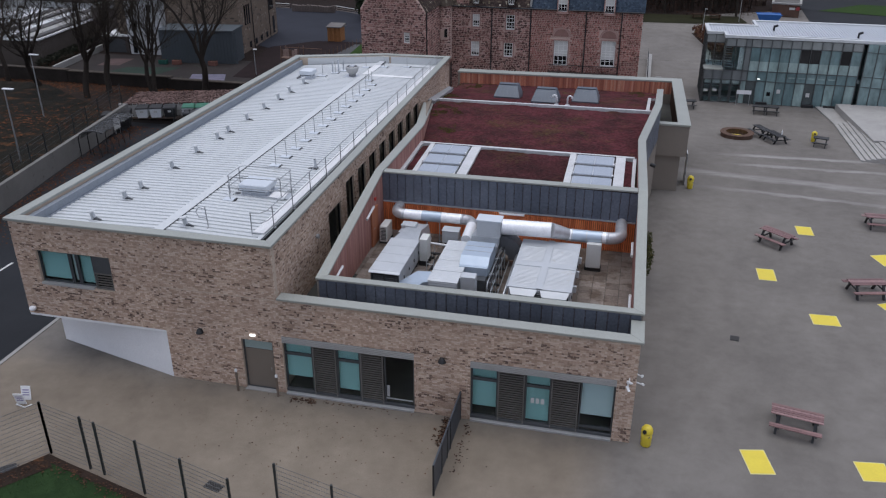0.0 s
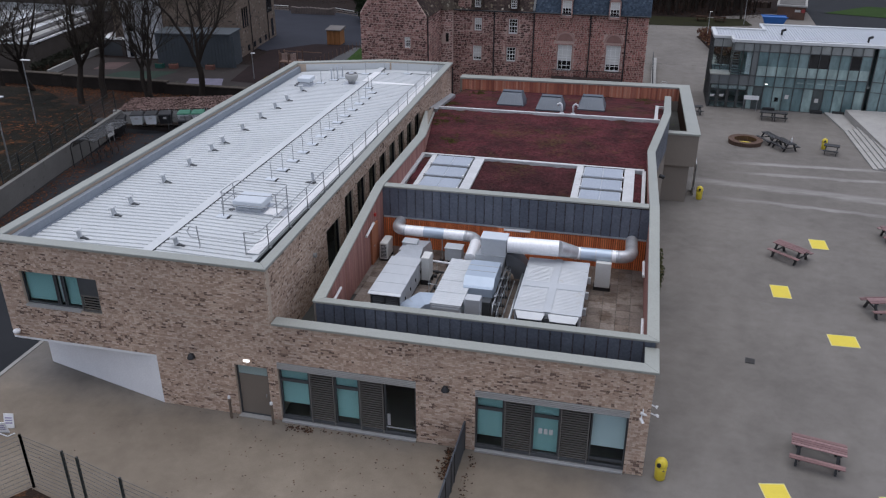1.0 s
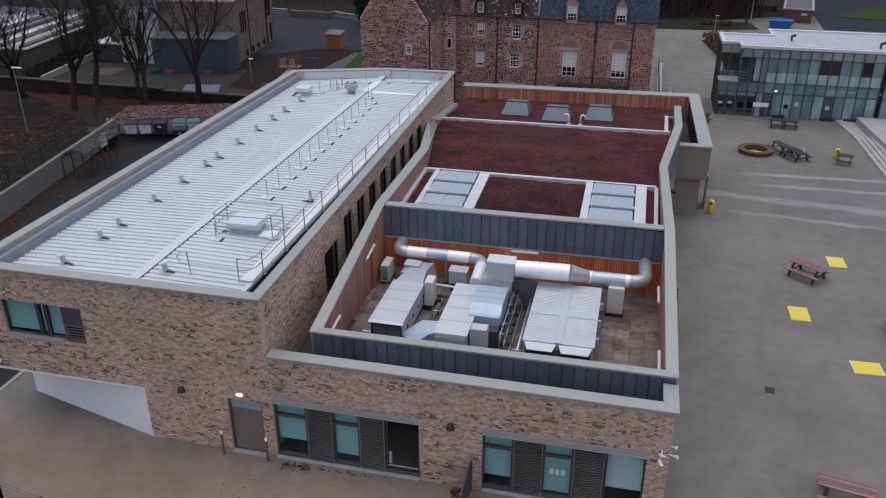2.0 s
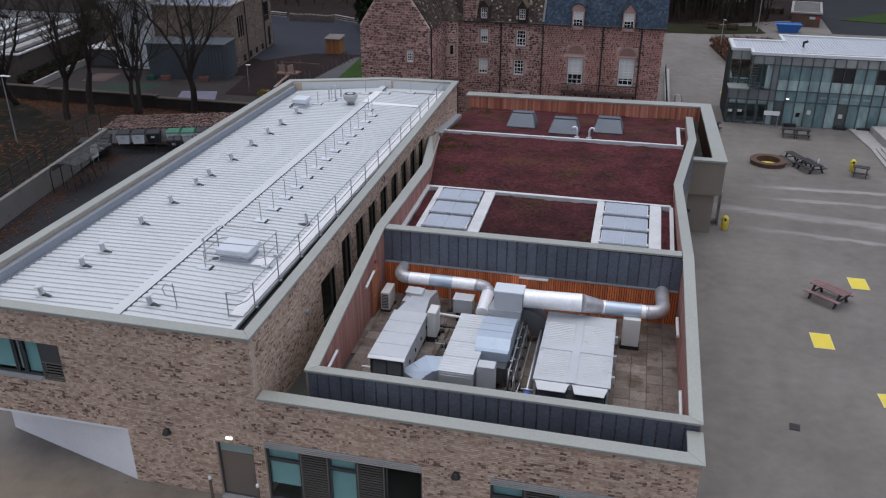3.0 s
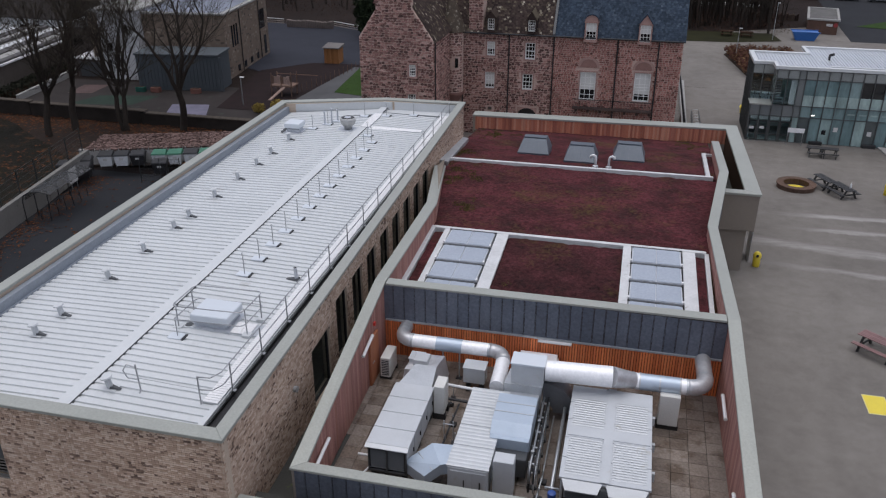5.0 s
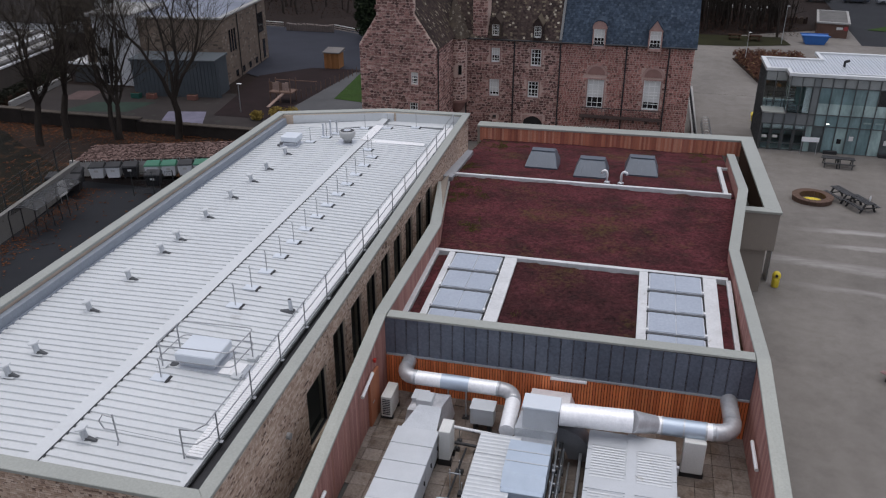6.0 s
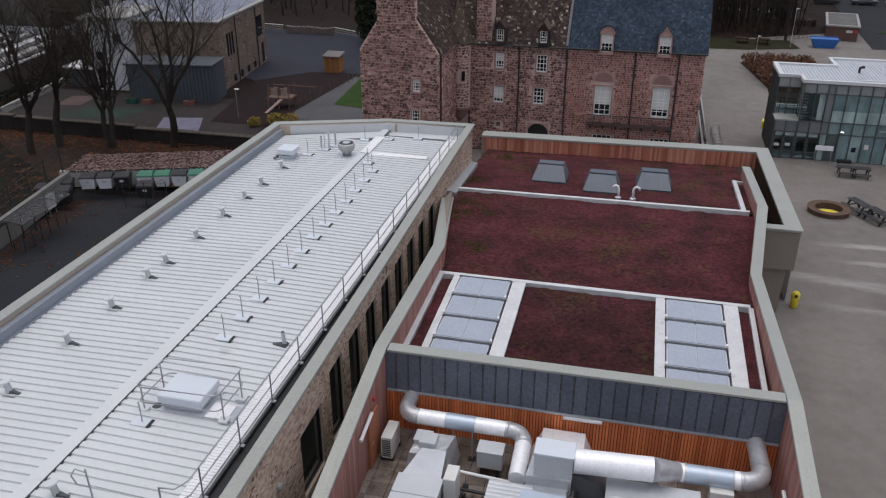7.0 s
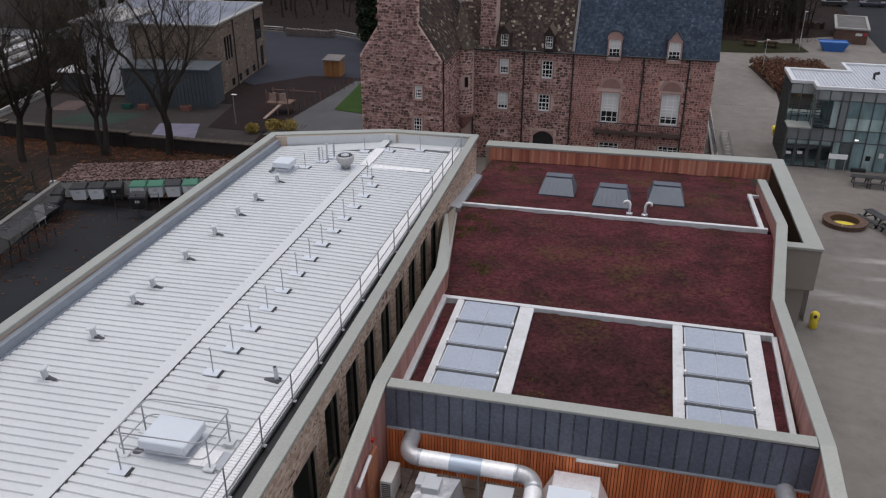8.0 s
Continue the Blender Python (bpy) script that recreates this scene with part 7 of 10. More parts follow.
# roofs
def slope(name, a, b, c, d, material, course=0.2, width=0.19):
    """A slated slope: lapped courses of single slates over the quad a, b (eaves), c, d (ridge)."""
    a, b, c, d = map(Vector, (a, b, c, d))
    nrm = (b - a).cross(d - a).normalized()
    vs, fs = [], []
    rows = max(2, int((d - a).length / course))
    rg = random.Random(len(name))
    for r in range(rows):
        lo, hi = r / rows, (r + 1.25) / rows
        p0, p1 = a.lerp(d, lo), b.lerp(c, lo)
        q0, q1 = a.lerp(d, min(1, hi)), b.lerp(c, min(1, hi))
        cols = max(1, int((p1 - p0).length / width))
        off = 0.5 * (r % 2)
        for k in range(-1, cols + 1):
            u0, u1 = max(0, (k + off + 0.03) / cols), min(1, (k + 1 + off - 0.03) / cols)
            if u1 <= u0:
                continue
            h = rg.uniform(0.015, 0.035)
            i = len(vs)
            top = [p0.lerp(p1, u0) + nrm * h, p0.lerp(p1, u1) + nrm * h, q0.lerp(q1, u1) + nrm * 0.01, q0.lerp(q1, u0) + nrm * 0.01]
            low = [p0.lerp(p1, u0), p0.lerp(p1, u1)]
            vs += top + low
            fs += [(i, i + 1, i + 2, i + 3), (i + 4, i + 5, i + 1, i)]
    base = raw(name, [a - nrm * 0.03, b - nrm * 0.03, c - nrm * 0.03, d - nrm * 0.03], [(0, 1, 2, 3)], material, house)
    raw("slate_covering", vs, fs, material, base, "", "stuff")


slope("roof_blue", (-10.5, 81.75, 7.3), (0.45, 81.75, 7.3), (0.45, 87.0, 13.4), (-10.5, 87.0, 13.4), SLATE)
slope("roof_back", (0.45, 92.3, 7.3), (-18.6, 92.3, 7.3), (-18.6, 87.0, 13.4), (0.45, 87.0, 13.4), SLATE)
slope("roof_mossy", (-18.9, 81.75, 7.3), (-10.5, 81.75, 7.3), (-10.5, 87.0, 13.3), (-21.5, 87.0, 13.3), SLATE_OLD)
slope("roof_wing_right", (-19.35, 75.3, 7.6), (-19.0, 92.0, 7.6), (-22.7, 92.0, 12.6), (-22.7, 75.3, 12.6), SLATE_OLD)
slope("roof_wing_left", (-25.9, 92.0, 7.6), (-25.9, 75.3, 7.6), (-22.7, 75.3, 12.6), (-22.7, 92.0, 12.6), SLATE_OLD)
bm = bmesh.new()
box(bm, -10.62, 81.7, 7.3, -10.38, 87.0, 7.4)
tube(bm, [(-18.7, 81.66, 7.33), (0.4, 81.66, 7.33)], 0.07, 8)
part("gutter", bm, DARK, house)
bm = bmesh.new()
hexa(bm, [(-10.6, 81.7, 7.35), (-10.4, 81.7, 7.35), (-10.4, 87, 13.4), (-10.6, 87, 13.4)], [(-10.6, 81.7, 7.55), (-10.4, 81.7, 7.55), (-10.4, 87, 13.6), (-10.6, 87, 13.6)])
part("skew", bm, FRAME, house)
bm = bmesh.new()
box(bm, -17.98, 82.0, 7.4, -16.72, 83.6, 14.5)
chim = part("chimney", bm, POINTING, house)
bm = bmesh.new()
box(bm, 0.0, 86.0, 11, 0.5, 88.0, 15)
part("chimney", bm, STONE_RED, house)


def sash(x0, x1, z0, z1, y, blind=0.0, bars=(3, 4), parent=house):
    """A sash window: dressed surround, white frame, glazing bars, dark glass, maybe a drawn blind."""
    w = part("window", *((lambda b: (box(b, x0 - 0.11, y - 0.01, z0 - 0.12, x1 + 0.11, y + 0.3, z0, bevel=0.01), box(b, x0 - 0.11, y + 0.0, z0, x0, y + 0.3, z1 + 0.11), box(b, x1, y + 0.0, z0, x1 + 0.11, y + 0.3, z1 + 0.11), box(b, x0, y + 0.0, z1, x1, y + 0.3, z1 + 0.11), b)[-1])(bmesh.new()), DRESSED), parent, "dressed stone window surround")
    bm = bmesh.new()
    t = 0.09
    for a, b, c, d in ((x0, x0 + t, z0, z1), (x1 - t, x1, z0, z1), (x0 + t, x1 - t, z0, z0 + t * 1.6), (x0 + t, x1 - t, z1 - t, z1), (x0 + t, x1 - t, (z0 + z1) / 2 - 0.035, (z0 + z1) / 2 + 0.035)):
        box(bm, a, y + 0.16, c, b, y + 0.24, d)
    for i in range(1, bars[0]):
        x = x0 + (x1 - x0) * i / bars[0]
        box(bm, x - 0.022, y + 0.17, z0 + t, x + 0.022, y + 0.22, z1 - t)
    for i in range(1, bars[1]):
        z = z0 + (z1 - z0) * i / bars[1]
        box(bm, x0 + t, y + 0.172, z - 0.022, x1 - t, y + 0.218, z + 0.022)
    part("sash_frame", bm, SASH, w, "white sash frame with glazing bars")
    bm = bmesh.new()
    box(bm, x0 + 0.02, y + 0.19, z0 + 0.02, x1 - 0.02, y + 0.20, z1 - 0.02)
    part("pane", bm, PANE_DARK, w)
    if blind:
        bm = bmesh.new()
        box(bm, x0 + t, y + 0.176, z0 + (z1 - z0) * (1 - blind), x1 - t, y + 0.184, z1 - t)
        part("blind", bm, BLINDW, w, "drawn white roller blind")


m, n, l, b = shader("dark_pane", 0.06)
b.inputs["Base Color"].default_value = (0.012, 0.013, 0.015, 1)
PANE_DARK = m
BLINDW = surface("white_blind", (0.66, 0.66, 0.63), (0.60, 0.60, 0.57), 0.8, 0.0, 1.0, 20.0, relief=0.0)
for w4 in TALL:
    sash(*w4, HY, 0.62 if w4[0] < -5 else 0.74, (3, 5))
for w4, bl in zip(SMALL, (0.5, 0.0, 0.72, 0.0)):
    sash(*w4, HY, bl)
for w4 in BASE[:2]:
    sash(*w4, HY, 0.0, (4, 3))
for x0, x1, z0, z1 in GW:
    sash(x0, x1, z0, z1, GY - 0.19, 0.35 if z0 > 4 else 0.0)
bm = bmesh.new()
box(bm, *(-13.42, HY + 0.4, -1.9, -11.72, HY + 0.45, 0.84))
part("arched_door", bm, BLACK, house, "dark arched cellar doorway")
bm = bmesh.new()
ends = [(-13.45 + 1.75 * i / 12, 0.2 + 0.62 * math.sin(math.pi * i / 12) ** 0.6) for i in range(13)]
loop_ = [(x, z) for x, z in ends] + [(-11.7, 0.87), (-13.45, 0.87)]
vs0 = [bm.verts.new((x, HY - 0.02, z)) for x, z in loop_]
vs1 = [bm.verts.new((x, HY + 0.4, z)) for x, z in loop_]
bm.faces.new(vs0)
for p in range(len(loop_)):
    o = (p + 1) % len(loop_)
    bm.faces.new((vs0[o], vs0[p], vs1[p], vs1[o]))
bmesh.ops.recalc_face_normals(bm, faces=bm.faces[:])
part("arch_head", bm, DRESSED, house, "dressed stone arch over the cellar door")
for cx in (-7.37, -2.74):
    bm = bmesh.new()
    inner, outer = [], []
    for i in range(13):
        a = math.pi * i / 12
        inner.append((cx + 0.72 * math.cos(a), 4.75 + 0.72 * math.sin(a)))
        outer.append((cx + 0.92 * math.cos(a), 4.75 + 0.92 * math.sin(a)))
    loop_ = outer + inner[::-1]
    vs0 = [bm.verts.new((x, HY - 0.04, z)) for x, z in loop_]
    vs1 = [bm.verts.new((x, HY + 0.1, z)) for x, z in loop_]
    bm.faces.new(vs0)
    for p in range(len(loop_)):
        o = (p + 1) % len(loop_)
        bm.faces.new((vs0[o], vs0[p], vs1[p], vs1[o]))
    bmesh.ops.recalc_face_normals(bm, faces=bm.faces[:])
    part("arch_stone", bm, DRESSED, house, "round relieving arch of dressed stone")
    bm = bmesh.new()
    vs0 = [bm.verts.new((x, HY - 0.01, z)) for x, z in inner]
    vs1 = [bm.verts.new((x, HY + 0.08, z)) for x, z in inner]
    bm.faces.new(vs0)
    for p in range(len(inner)):
        o = (p + 1) % len(inner)
        bm.faces.new((vs0[o], vs0[p], vs1[p], vs1[o]))
    bmesh.ops.recalc_face_normals(bm, faces=bm.faces[:])
    part("tympanum", bm, TYMP, house, "smooth stone tympanum")
for x in (-18.5, -14.36, -10.47, -5.06, -1.67):
    bm = bmesh.new()
    rod(bm, (x, HY - 0.1, -1.9), (x, HY - 0.1, 7.25), 0.06, 8)
    part("downpipe", bm, DARK, house)
bm = bmesh.new()
rod(bm, (-19.42, GY + 0.5, -2), (-19.42, GY + 0.5, 7.7), 0.06, 8)
part("downpipe", bm, DARK, house)
bm = bmesh.new()
box(bm, -8.5, HY - 0.75, 1.22, -1.7, HY + 0.02, 1.32)
bal = part("balcony", bm, surface("sooty_stone", (0.10, 0.07, 0.064), (0.06, 0.044, 0.04), 0.9), house, "narrow dark stone balcony")
bm = bmesh.new()
for i in range(57):
    x = -8.46 + 6.7 * i / 56
    box(bm, x - 0.011, HY - 0.72, 1.32, x + 0.011, HY - 0.70, 2.1)
box(bm, -8.5, HY - 0.74, 2.1, -1.7, HY - 0.69, 2.15)
part("railing", bm, DARK, bal, "black iron balcony railing")
for i in range(7):
    x = -8.2 + 1.05 * i
    bm = bmesh.new()
    box(bm, x - 0.1, HY - 0.6, 0.95, x + 0.1, HY, 1.22)
    part("corbel", bm, bpy.data.materials["sooty_stone"], bal)


def dormer(cx, w, z0, z1, top, pitched, mat_roof, surround, blind=0.0):
    """A wallhead dormer: thin stone jambs, a white sash, and a pediment or a small slated cap."""
    y = HY - 0.42
    e = w / 2 + 0.1
    bm = bmesh.new()
    for a, b_ in ((cx - e, cx - w / 2), (cx + w / 2, cx + e)):
        box(bm, a, y - 0.02, z0 - 0.2, b_, y + 1.4, z1)
    box(bm, cx - w / 2, y - 0.04, z0 - 0.2, cx + w / 2, y + 0.12, z0)
    d = part("dormer", bm, surround, house, "small wallhead dormer")
    if pitched:
        outline = [(cx - e - 0.05, z1), (cx + e + 0.05, z1), (cx, top)]
    else:
        outline = [(cx - e - 0.05, z1), (cx + e + 0.05, z1)] + [(cx + (e + 0.05) * math.cos(math.pi * i / 8), z1 + 0.12 + (top - z1 - 0.12) * math.sin(math.pi * i / 8)) for i in range(9)]
    bm = bmesh.new()
    front = [bm.verts.new((x, y - 0.03, z)) for x, z in outline]
    back = [bm.verts.new((x, y + 1.9, z)) for x, z in outline]
    bm.faces.new(front)
    bm.faces.new(back[::-1])
    for i in range(len(outline)):
        j = (i + 1) % len(outline)
        bm.faces.new((front[j], front[i], back[i], back[j]))
    bmesh.ops.recalc_face_normals(bm, faces=bm.faces[:])
    part("pediment", bm, surround, d, "shallow stone pediment")
    # slated cap lapping over the pediment
    edge = [(cx + e + 0.05, z1), (cx, top), (cx - e - 0.05, z1)] if pitched else outline[2:]
    for (xa, za), (xb, zb) in zip(edge, edge[1:]):
        bm = bmesh.new()
        hexa(bm, [(xa * 1.0, y - 0.1, za), (xa, y + 1.95, za), (xb, y + 1.95, zb), (xb, y - 0.1, zb)], [(xa, y - 0.1, za + 0.09), (xa, y + 1.95, za + 0.09), (xb, y + 1.95, zb + 0.09), (xb, y - 0.1, zb + 0.09)])
        bmesh.ops.recalc_face_normals(bm, faces=bm.faces[:])
        part("cap_slate", bm, mat_roof, d)
    for s_ in (-1, 1):
        bm = bmesh.new()
        xs = sorted((cx + s_ * e, cx + s_ * (e + 0.03)))
        box(bm, xs[0], y + 0.15, z0, xs[1], y + 1.5, z1)
        part("cheek", bm, mat_roof, d)
    bm = bmesh.new()
    for a, b_, c, f_ in ((cx - w / 2, cx - w / 2 + 0.07, z0, z1), (cx + w / 2 - 0.07, cx + w / 2, z0, z1), (cx - w / 2, cx + w / 2, z0, z0 + 0.12), (cx - w / 2, cx + w / 2, z1 - 0.07, z1), (cx - w / 2, cx + w / 2, (z0 + z1) / 2 - 0.03, (z0 + z1) / 2 + 0.03), (cx - w / 6 - 0.015, cx - w / 6 + 0.015, z0, z1), (cx + w / 6 - 0.015, cx + w / 6 + 0.015, z0, z1), (cx - w / 2, cx + w / 2, z0 + (z1 - z0) * 0.28, z0 + (z1 - z0) * 0.3), (cx - w / 2, cx + w / 2, z0 + (z1 - z0) * 0.74, z0 + (z1 - z0) * 0.76)):
        box(bm, a, y + 0.08, c, b_, y + 0.13, f_)
    part("sash_frame", bm, SASH, d)
    bm = bmesh.new()
    box(bm, cx - w / 2, y + 0.12, z0, cx + w / 2, y + 0.125, z1)
    part("pane", bm, PANE_DARK, d)
    if blind:
        bm = bmesh.new()
        box(bm, cx - w / 2 + 0.07, y + 0.1, z1 - (z1 - z0) * blind, cx + w / 2 - 0.07, y + 0.115, z1 - 0.05)
        part("blind", bm, BLINDW, d)


dormer(-7.37, 0.88, 7.2, 8.6, 9.25, False, SLATE, DRESSED, 0.5)
dormer(-2.9, 0.88, 7.2, 8.6, 9.45, True, SLATE, DRESSED, 0.5)
dormer(-15.95, 0.6, 7.65, 8.62, 9.2, True, SLATE_OLD, SLATE_OLD, 0.0)
dormer(-12.42, 0.6, 7.65, 8.62, 9.3, True, SLATE_OLD, SLATE_OLD, 0.0)
# round stair turret in the corner, corbelled out and capped with a stone-slated cone
TX, TY, TR = -19.3, 81.85, 0.92
bm = bmesh.new()
lathe(bm, [(TR - 0.05, 1.95), (TR - 0.05, 7.5)], (TX, TY), 24)
turret = part("stair_turret", bm, POINTING, house, "round corbelled stair turret")
bm = bmesh.new()
lathe(bm, [(0.12, 0.7), (0.45, 1.05), (TR - 0.16, 1.6), (TR + 0.02, 1.85), (TR + 0.02, 2.04), (TR - 0.1, 2.06)], (TX, TY), 24)
part("corbel", bm, TYMP, turret, "weathered stone corbel")
LICHEN = surface("lichened_slate", (0.115, 0.092, 0.07), (0.05, 0.04, 0.035), 0.9, 0.0, 1.4, 9.0, third=(0.34, 0.31, 0.25), spots=0.06)
for z in range(10):
    bm = bmesh.new()
    r0, r1 = (TR + 0.2) * (1 - 0.096 * z), (TR + 0.2) * (1 - 0.096 * (z + 1.15))
    lathe(bm, [(r0, 7.4 + 0.33 * z), (r0, 7.44 + 0.33 * z), (max(0.02, r1), 7.4 + 0.33 * (z + 1.15))], (TX - 0.035 * z, TY + 0.03 * z), 18)
    part("cap_course", bm, LICHEN, turret)
bm = bmesh.new()
lathe(bm, [(0.06, 10.75), (0.16, 10.9), (0.18, 11.05), (0.1, 11.2), (0.03, 11.3)], (-19.66, 82.15), 10)
part("finial", bm, surface("lichen_stone", (0.42, 0.40, 0.36), (0.3, 0.28, 0.25), 0.9), house, "pale lichened stone finial")

# low wall with railing along the house's right corner
t = thing("garden_wall", (2.0, 92, -1.9), "low stone wall with dark railing beside the drive", "wall")
bm = bmesh.new()
hexa(bm, [(1.2, 83.5, -2.2), (1.7, 83.5, -2.2), (1.9, 104, -2.2), (1.4, 104, -2.2)], [(1.2, 83.5, -1.2), (1.7, 83.5, -1.2), (1.9, 104, -1.2), (1.4, 104, -1.2)])
part("wall_body", bm, CONCRETE, t)
bm = bmesh.new()
for i in range(30):
    box(bm, 1.40, 84 + 0.65 * i, -1.2, 1.44, 84.04 + 0.65 * i, -0.3)
box(bm, 1.40, 83.8, -0.32, 1.45, 103, -0.26)
part("railing", bm, DARK, t)
t = thing("bike_stand", (2.9, 87, -1.9), "row of grey hoop bike stands", "bike stand")
for i in range(8):
    bm = bmesh.new()
    y = 85.5 + 0.9 * i
    z = gz(2.6, y)
    tube(bm, [(2.3, y, z), (2.3, y, z + 0.7), (2.45, y, z + 0.85), (2.85, y, z + 0.85), (3.0, y, z + 0.7), (3.0, y, z)], 0.03, 6)
    part("hoop", bm, STEEL, t)

# ---- the glazed block on the right ----
gb = thing("glazed_building", (14, 90, -1.9), "two-storey building with a grey glazed curtain wall and pale metal roof", "school building")
PY, PX0 = 86.0, 6.85
G0, G1, G2, G3, G4, G5 = -1.95, 0.42, 1.42, 2.4, 3.78, 4.6
SETB = PY + 1.7                 # set-back corner of the upper floor
CURT = surface("mullion_grey", (0.10, 0.107, 0.108), (0.075, 0.08, 0.08), 0.45, 0.4, 1.0, 20.0, relief=0.02)
SPAND = surface("grey_spandrel", (0.20, 0.22, 0.22), (0.165, 0.182, 0.182), 0.2, 0.0, 0.5, 8.0, relief=0.01)
SPAND_D = pieces("dim_spandrel", [(0, (0.13, 0.145, 0.15)), (0.5, (0.165, 0.18, 0.185)), (1, (0.2, 0.215, 0.215))], 0.2, 0.0, 60.0, 0.02)
SPAND_L = pieces("pale_spandrel", [(0, (0.25, 0.27, 0.265)), (0.5, (0.31, 0.33, 0.32)), (1, (0.36, 0.38, 0.365))], 0.2, 0.0, 60.0, 0.02)
FROST = pieces("teal_pane", [(0, (0.13, 0.21, 0.22)), (0.5, (0.19, 0.285, 0.29)), (1, (0.25, 0.35, 0.35))], 0.12, 0.0, 1.2, 0.01, (1, 1, 0.4))
FROST_L = pieces("pale_teal_pane", [(0, (0.27, 0.38, 0.37)), (0.5, (0.33, 0.44, 0.42)), (1, (0.38, 0.49, 0.47))], 0.12, 0.0, 1.2, 0.01, (1, 1, 0.4))
BAYPANE = surface("shaded_pane", (0.12, 0.14, 0.14), (0.05, 0.062, 0.062), 0.08, 0.0, 0.9, 3.0, relief=0.0)
INNER = surface("inner_grey", (0.50, 0.56, 0.56), (0.34, 0.40, 0.41), 0.8)
bm = bmesh.new()
box(bm, PX0 + 0.3, 90.6, -2, 45, 91.0, 1.3)
box(bm, 10.55, 90.6, 1.3, 45, 91.0, 4.55)
part("back_wall", bm, INNER, gb)
for z in (-1.95, 0.75, 1.2):
    bm = bmesh.new()
    box(bm, PX0 + 0.3, PY + 0.4 if z < 1 else SETB + 0.1, z - 0.1, 45, 90.6, z + 0.1)
    part("floor_slab", bm, INNER, gb)
bm = bmesh.new()
prism(bm, [(PX0, SETB), (8.45, SETB), (8.45, PY), (45, PY), (45, 95.0), (12.0, 95.0), (12.0, 92.0), (PX0, 92.0)], 4.55, 4.7)
part("roof", bm, ROOFTRIM, gb, "pale ribbed metal roof")
for i in range(96):
    bm = bmesh.new()
    x = 7.3 + 0.27 * i
    y0_ = SETB + 0.4 if x < 8.6 else PY + 0.95
    hexa(bm, [(x, y0_, 4.69), (x + 0.15, y0_, 4.69), (x + 0.15, 91.7 if x < 12.0 else 94.7, 4.69), (x, 91.7 if x < 12.0 else 94.7, 4.69)], [(x + 0.03, y0_, 4.76), (x + 0.12, y0_, 4.76), (x + 0.12, 91.7 if x < 12.0 else 94.7, 4.76), (x + 0.03, 91.7 if x < 12.0 else 94.7, 4.76)])
    part("roof_rib", bm, ROOFTRIM, gb)
for x0_, y0_, x1_, y1_ in ((PX0 - 0.1, SETB - 0.08, 8.4, SETB + 0.25), (8.4, PY - 0.08, 8.68, SETB + 0.25), (8.68, PY - 0.08, 45, PY + 0.25), (PX0 - 0.1, SETB + 0.25, PX0 + 0.3, 92.2), (PX0 + 0.3, 91.85, 12.1, 92.2), (11.8, 92.2, 12.1, 95.2), (12.1, 94.85, 45, 95.2), (13.0, PY + 0.75, 21.0, PY + 0.85)):
    bm = bmesh.new()
    box(bm, x0_, y0_, 4.6, x1_, y1_, 4.88, bevel=0.02)
    part("parapet", bm, ROOFING, gb, "pale metal roof edge")
for x, y in ((13.4, 90.0), (21.0, 88.0)):
    bm = bmesh.new()
    rod(bm, (x, y, 4.7), (x, y, 5.2), 0.1, 8)
    rod(bm, (x, y, 5.15), (x + 0.3, y - 0.2, 5.3), 0.12, 8)
    part("roof_cowl", bm, DARK, gb)
bm = bmesh.new()
box(bm, 9.2, PY + 0.4, 4.7, 9.75, PY + 0.7, 4.76)
part("roof_grille", bm, DARK, gb)
cols = [PX0, 7.72, 8.65, 9.58, 10.5, 11.05] + [11.97 + 0.925 * i for i in range(11)]


def clear_pane(x0, y0, z0, x1, y1, z1):
    bm = bmesh.new()
    box(bm, x0, y0, z0, x1, y1, z1)
    part("pane", bm, GLASS, gb, "clear pane").visible_shadow = False


for i, x in enumerate(cols[:-1]):
    xb = cols[i + 1]
    for row, (lo, hi) in enumerate(((G0, G1), (G1, G2), (G2, G3), (G3, G4), (G4, G5))):
        if i < 2 and row > 1:
            continue
        if i < 4 and row == 0 or i in (2, 3) and row in (2, 3):
            if row != 3:
                clear_pane(x + 0.03, PY + 0.05, lo + 0.03, xb - 0.03, PY + 0.07, (G4 if row == 2 else hi) - 0.03)
            continue
        mat = SPAND if i == 4 else SPAND_D if row == 1 and i < 5 else SPAND_L if row == 4 else FROST if row in (1, 3) else FROST_L
        if row == 0:
            mat = BAYPANE if i in (5, 11) else FROST if i in (6, 8, 9, 12, 14) else FROST_L
        if row == 3 and i in (10, 11, 14):
            mat = PANE_DARK
        bm = bmesh.new()
        box(bm, x + 0.03, PY + 0.05, lo + (0.0 if row == 3 else 0.03), xb - 0.03, PY + 0.07, hi - (0.0 if row == 2 else 0.03))
        part("pane", bm, mat, gb)
for i, x in enumerate(cols):
    bm = bmesh.new()
    box(bm, x - 0.028, PY - 0.08, G0, x + 0.028, PY + 0.12, G5 if i >= 2 else G2)
    part("mullion", bm, CURT, gb)
for z in (G0 + 0.05, G1, G2, G4, G5 - 0.03):
    bm = bmesh.new()
    box(bm, PX0 if z < G3 else cols[2], PY - 0.04, z - 0.028, cols[-1], PY + 0.1, z + 0.028)
    part("transom", bm, CURT, gb)
bm = bmesh.new()
box(bm, PX0 - 0.06, PY - 0.06, G2 - 0.06, cols[2] - 0.03, SETB, G2 + 0.06)
part("corner_ledge", bm, COPING, gb, "grey ledge of the set-back corner")
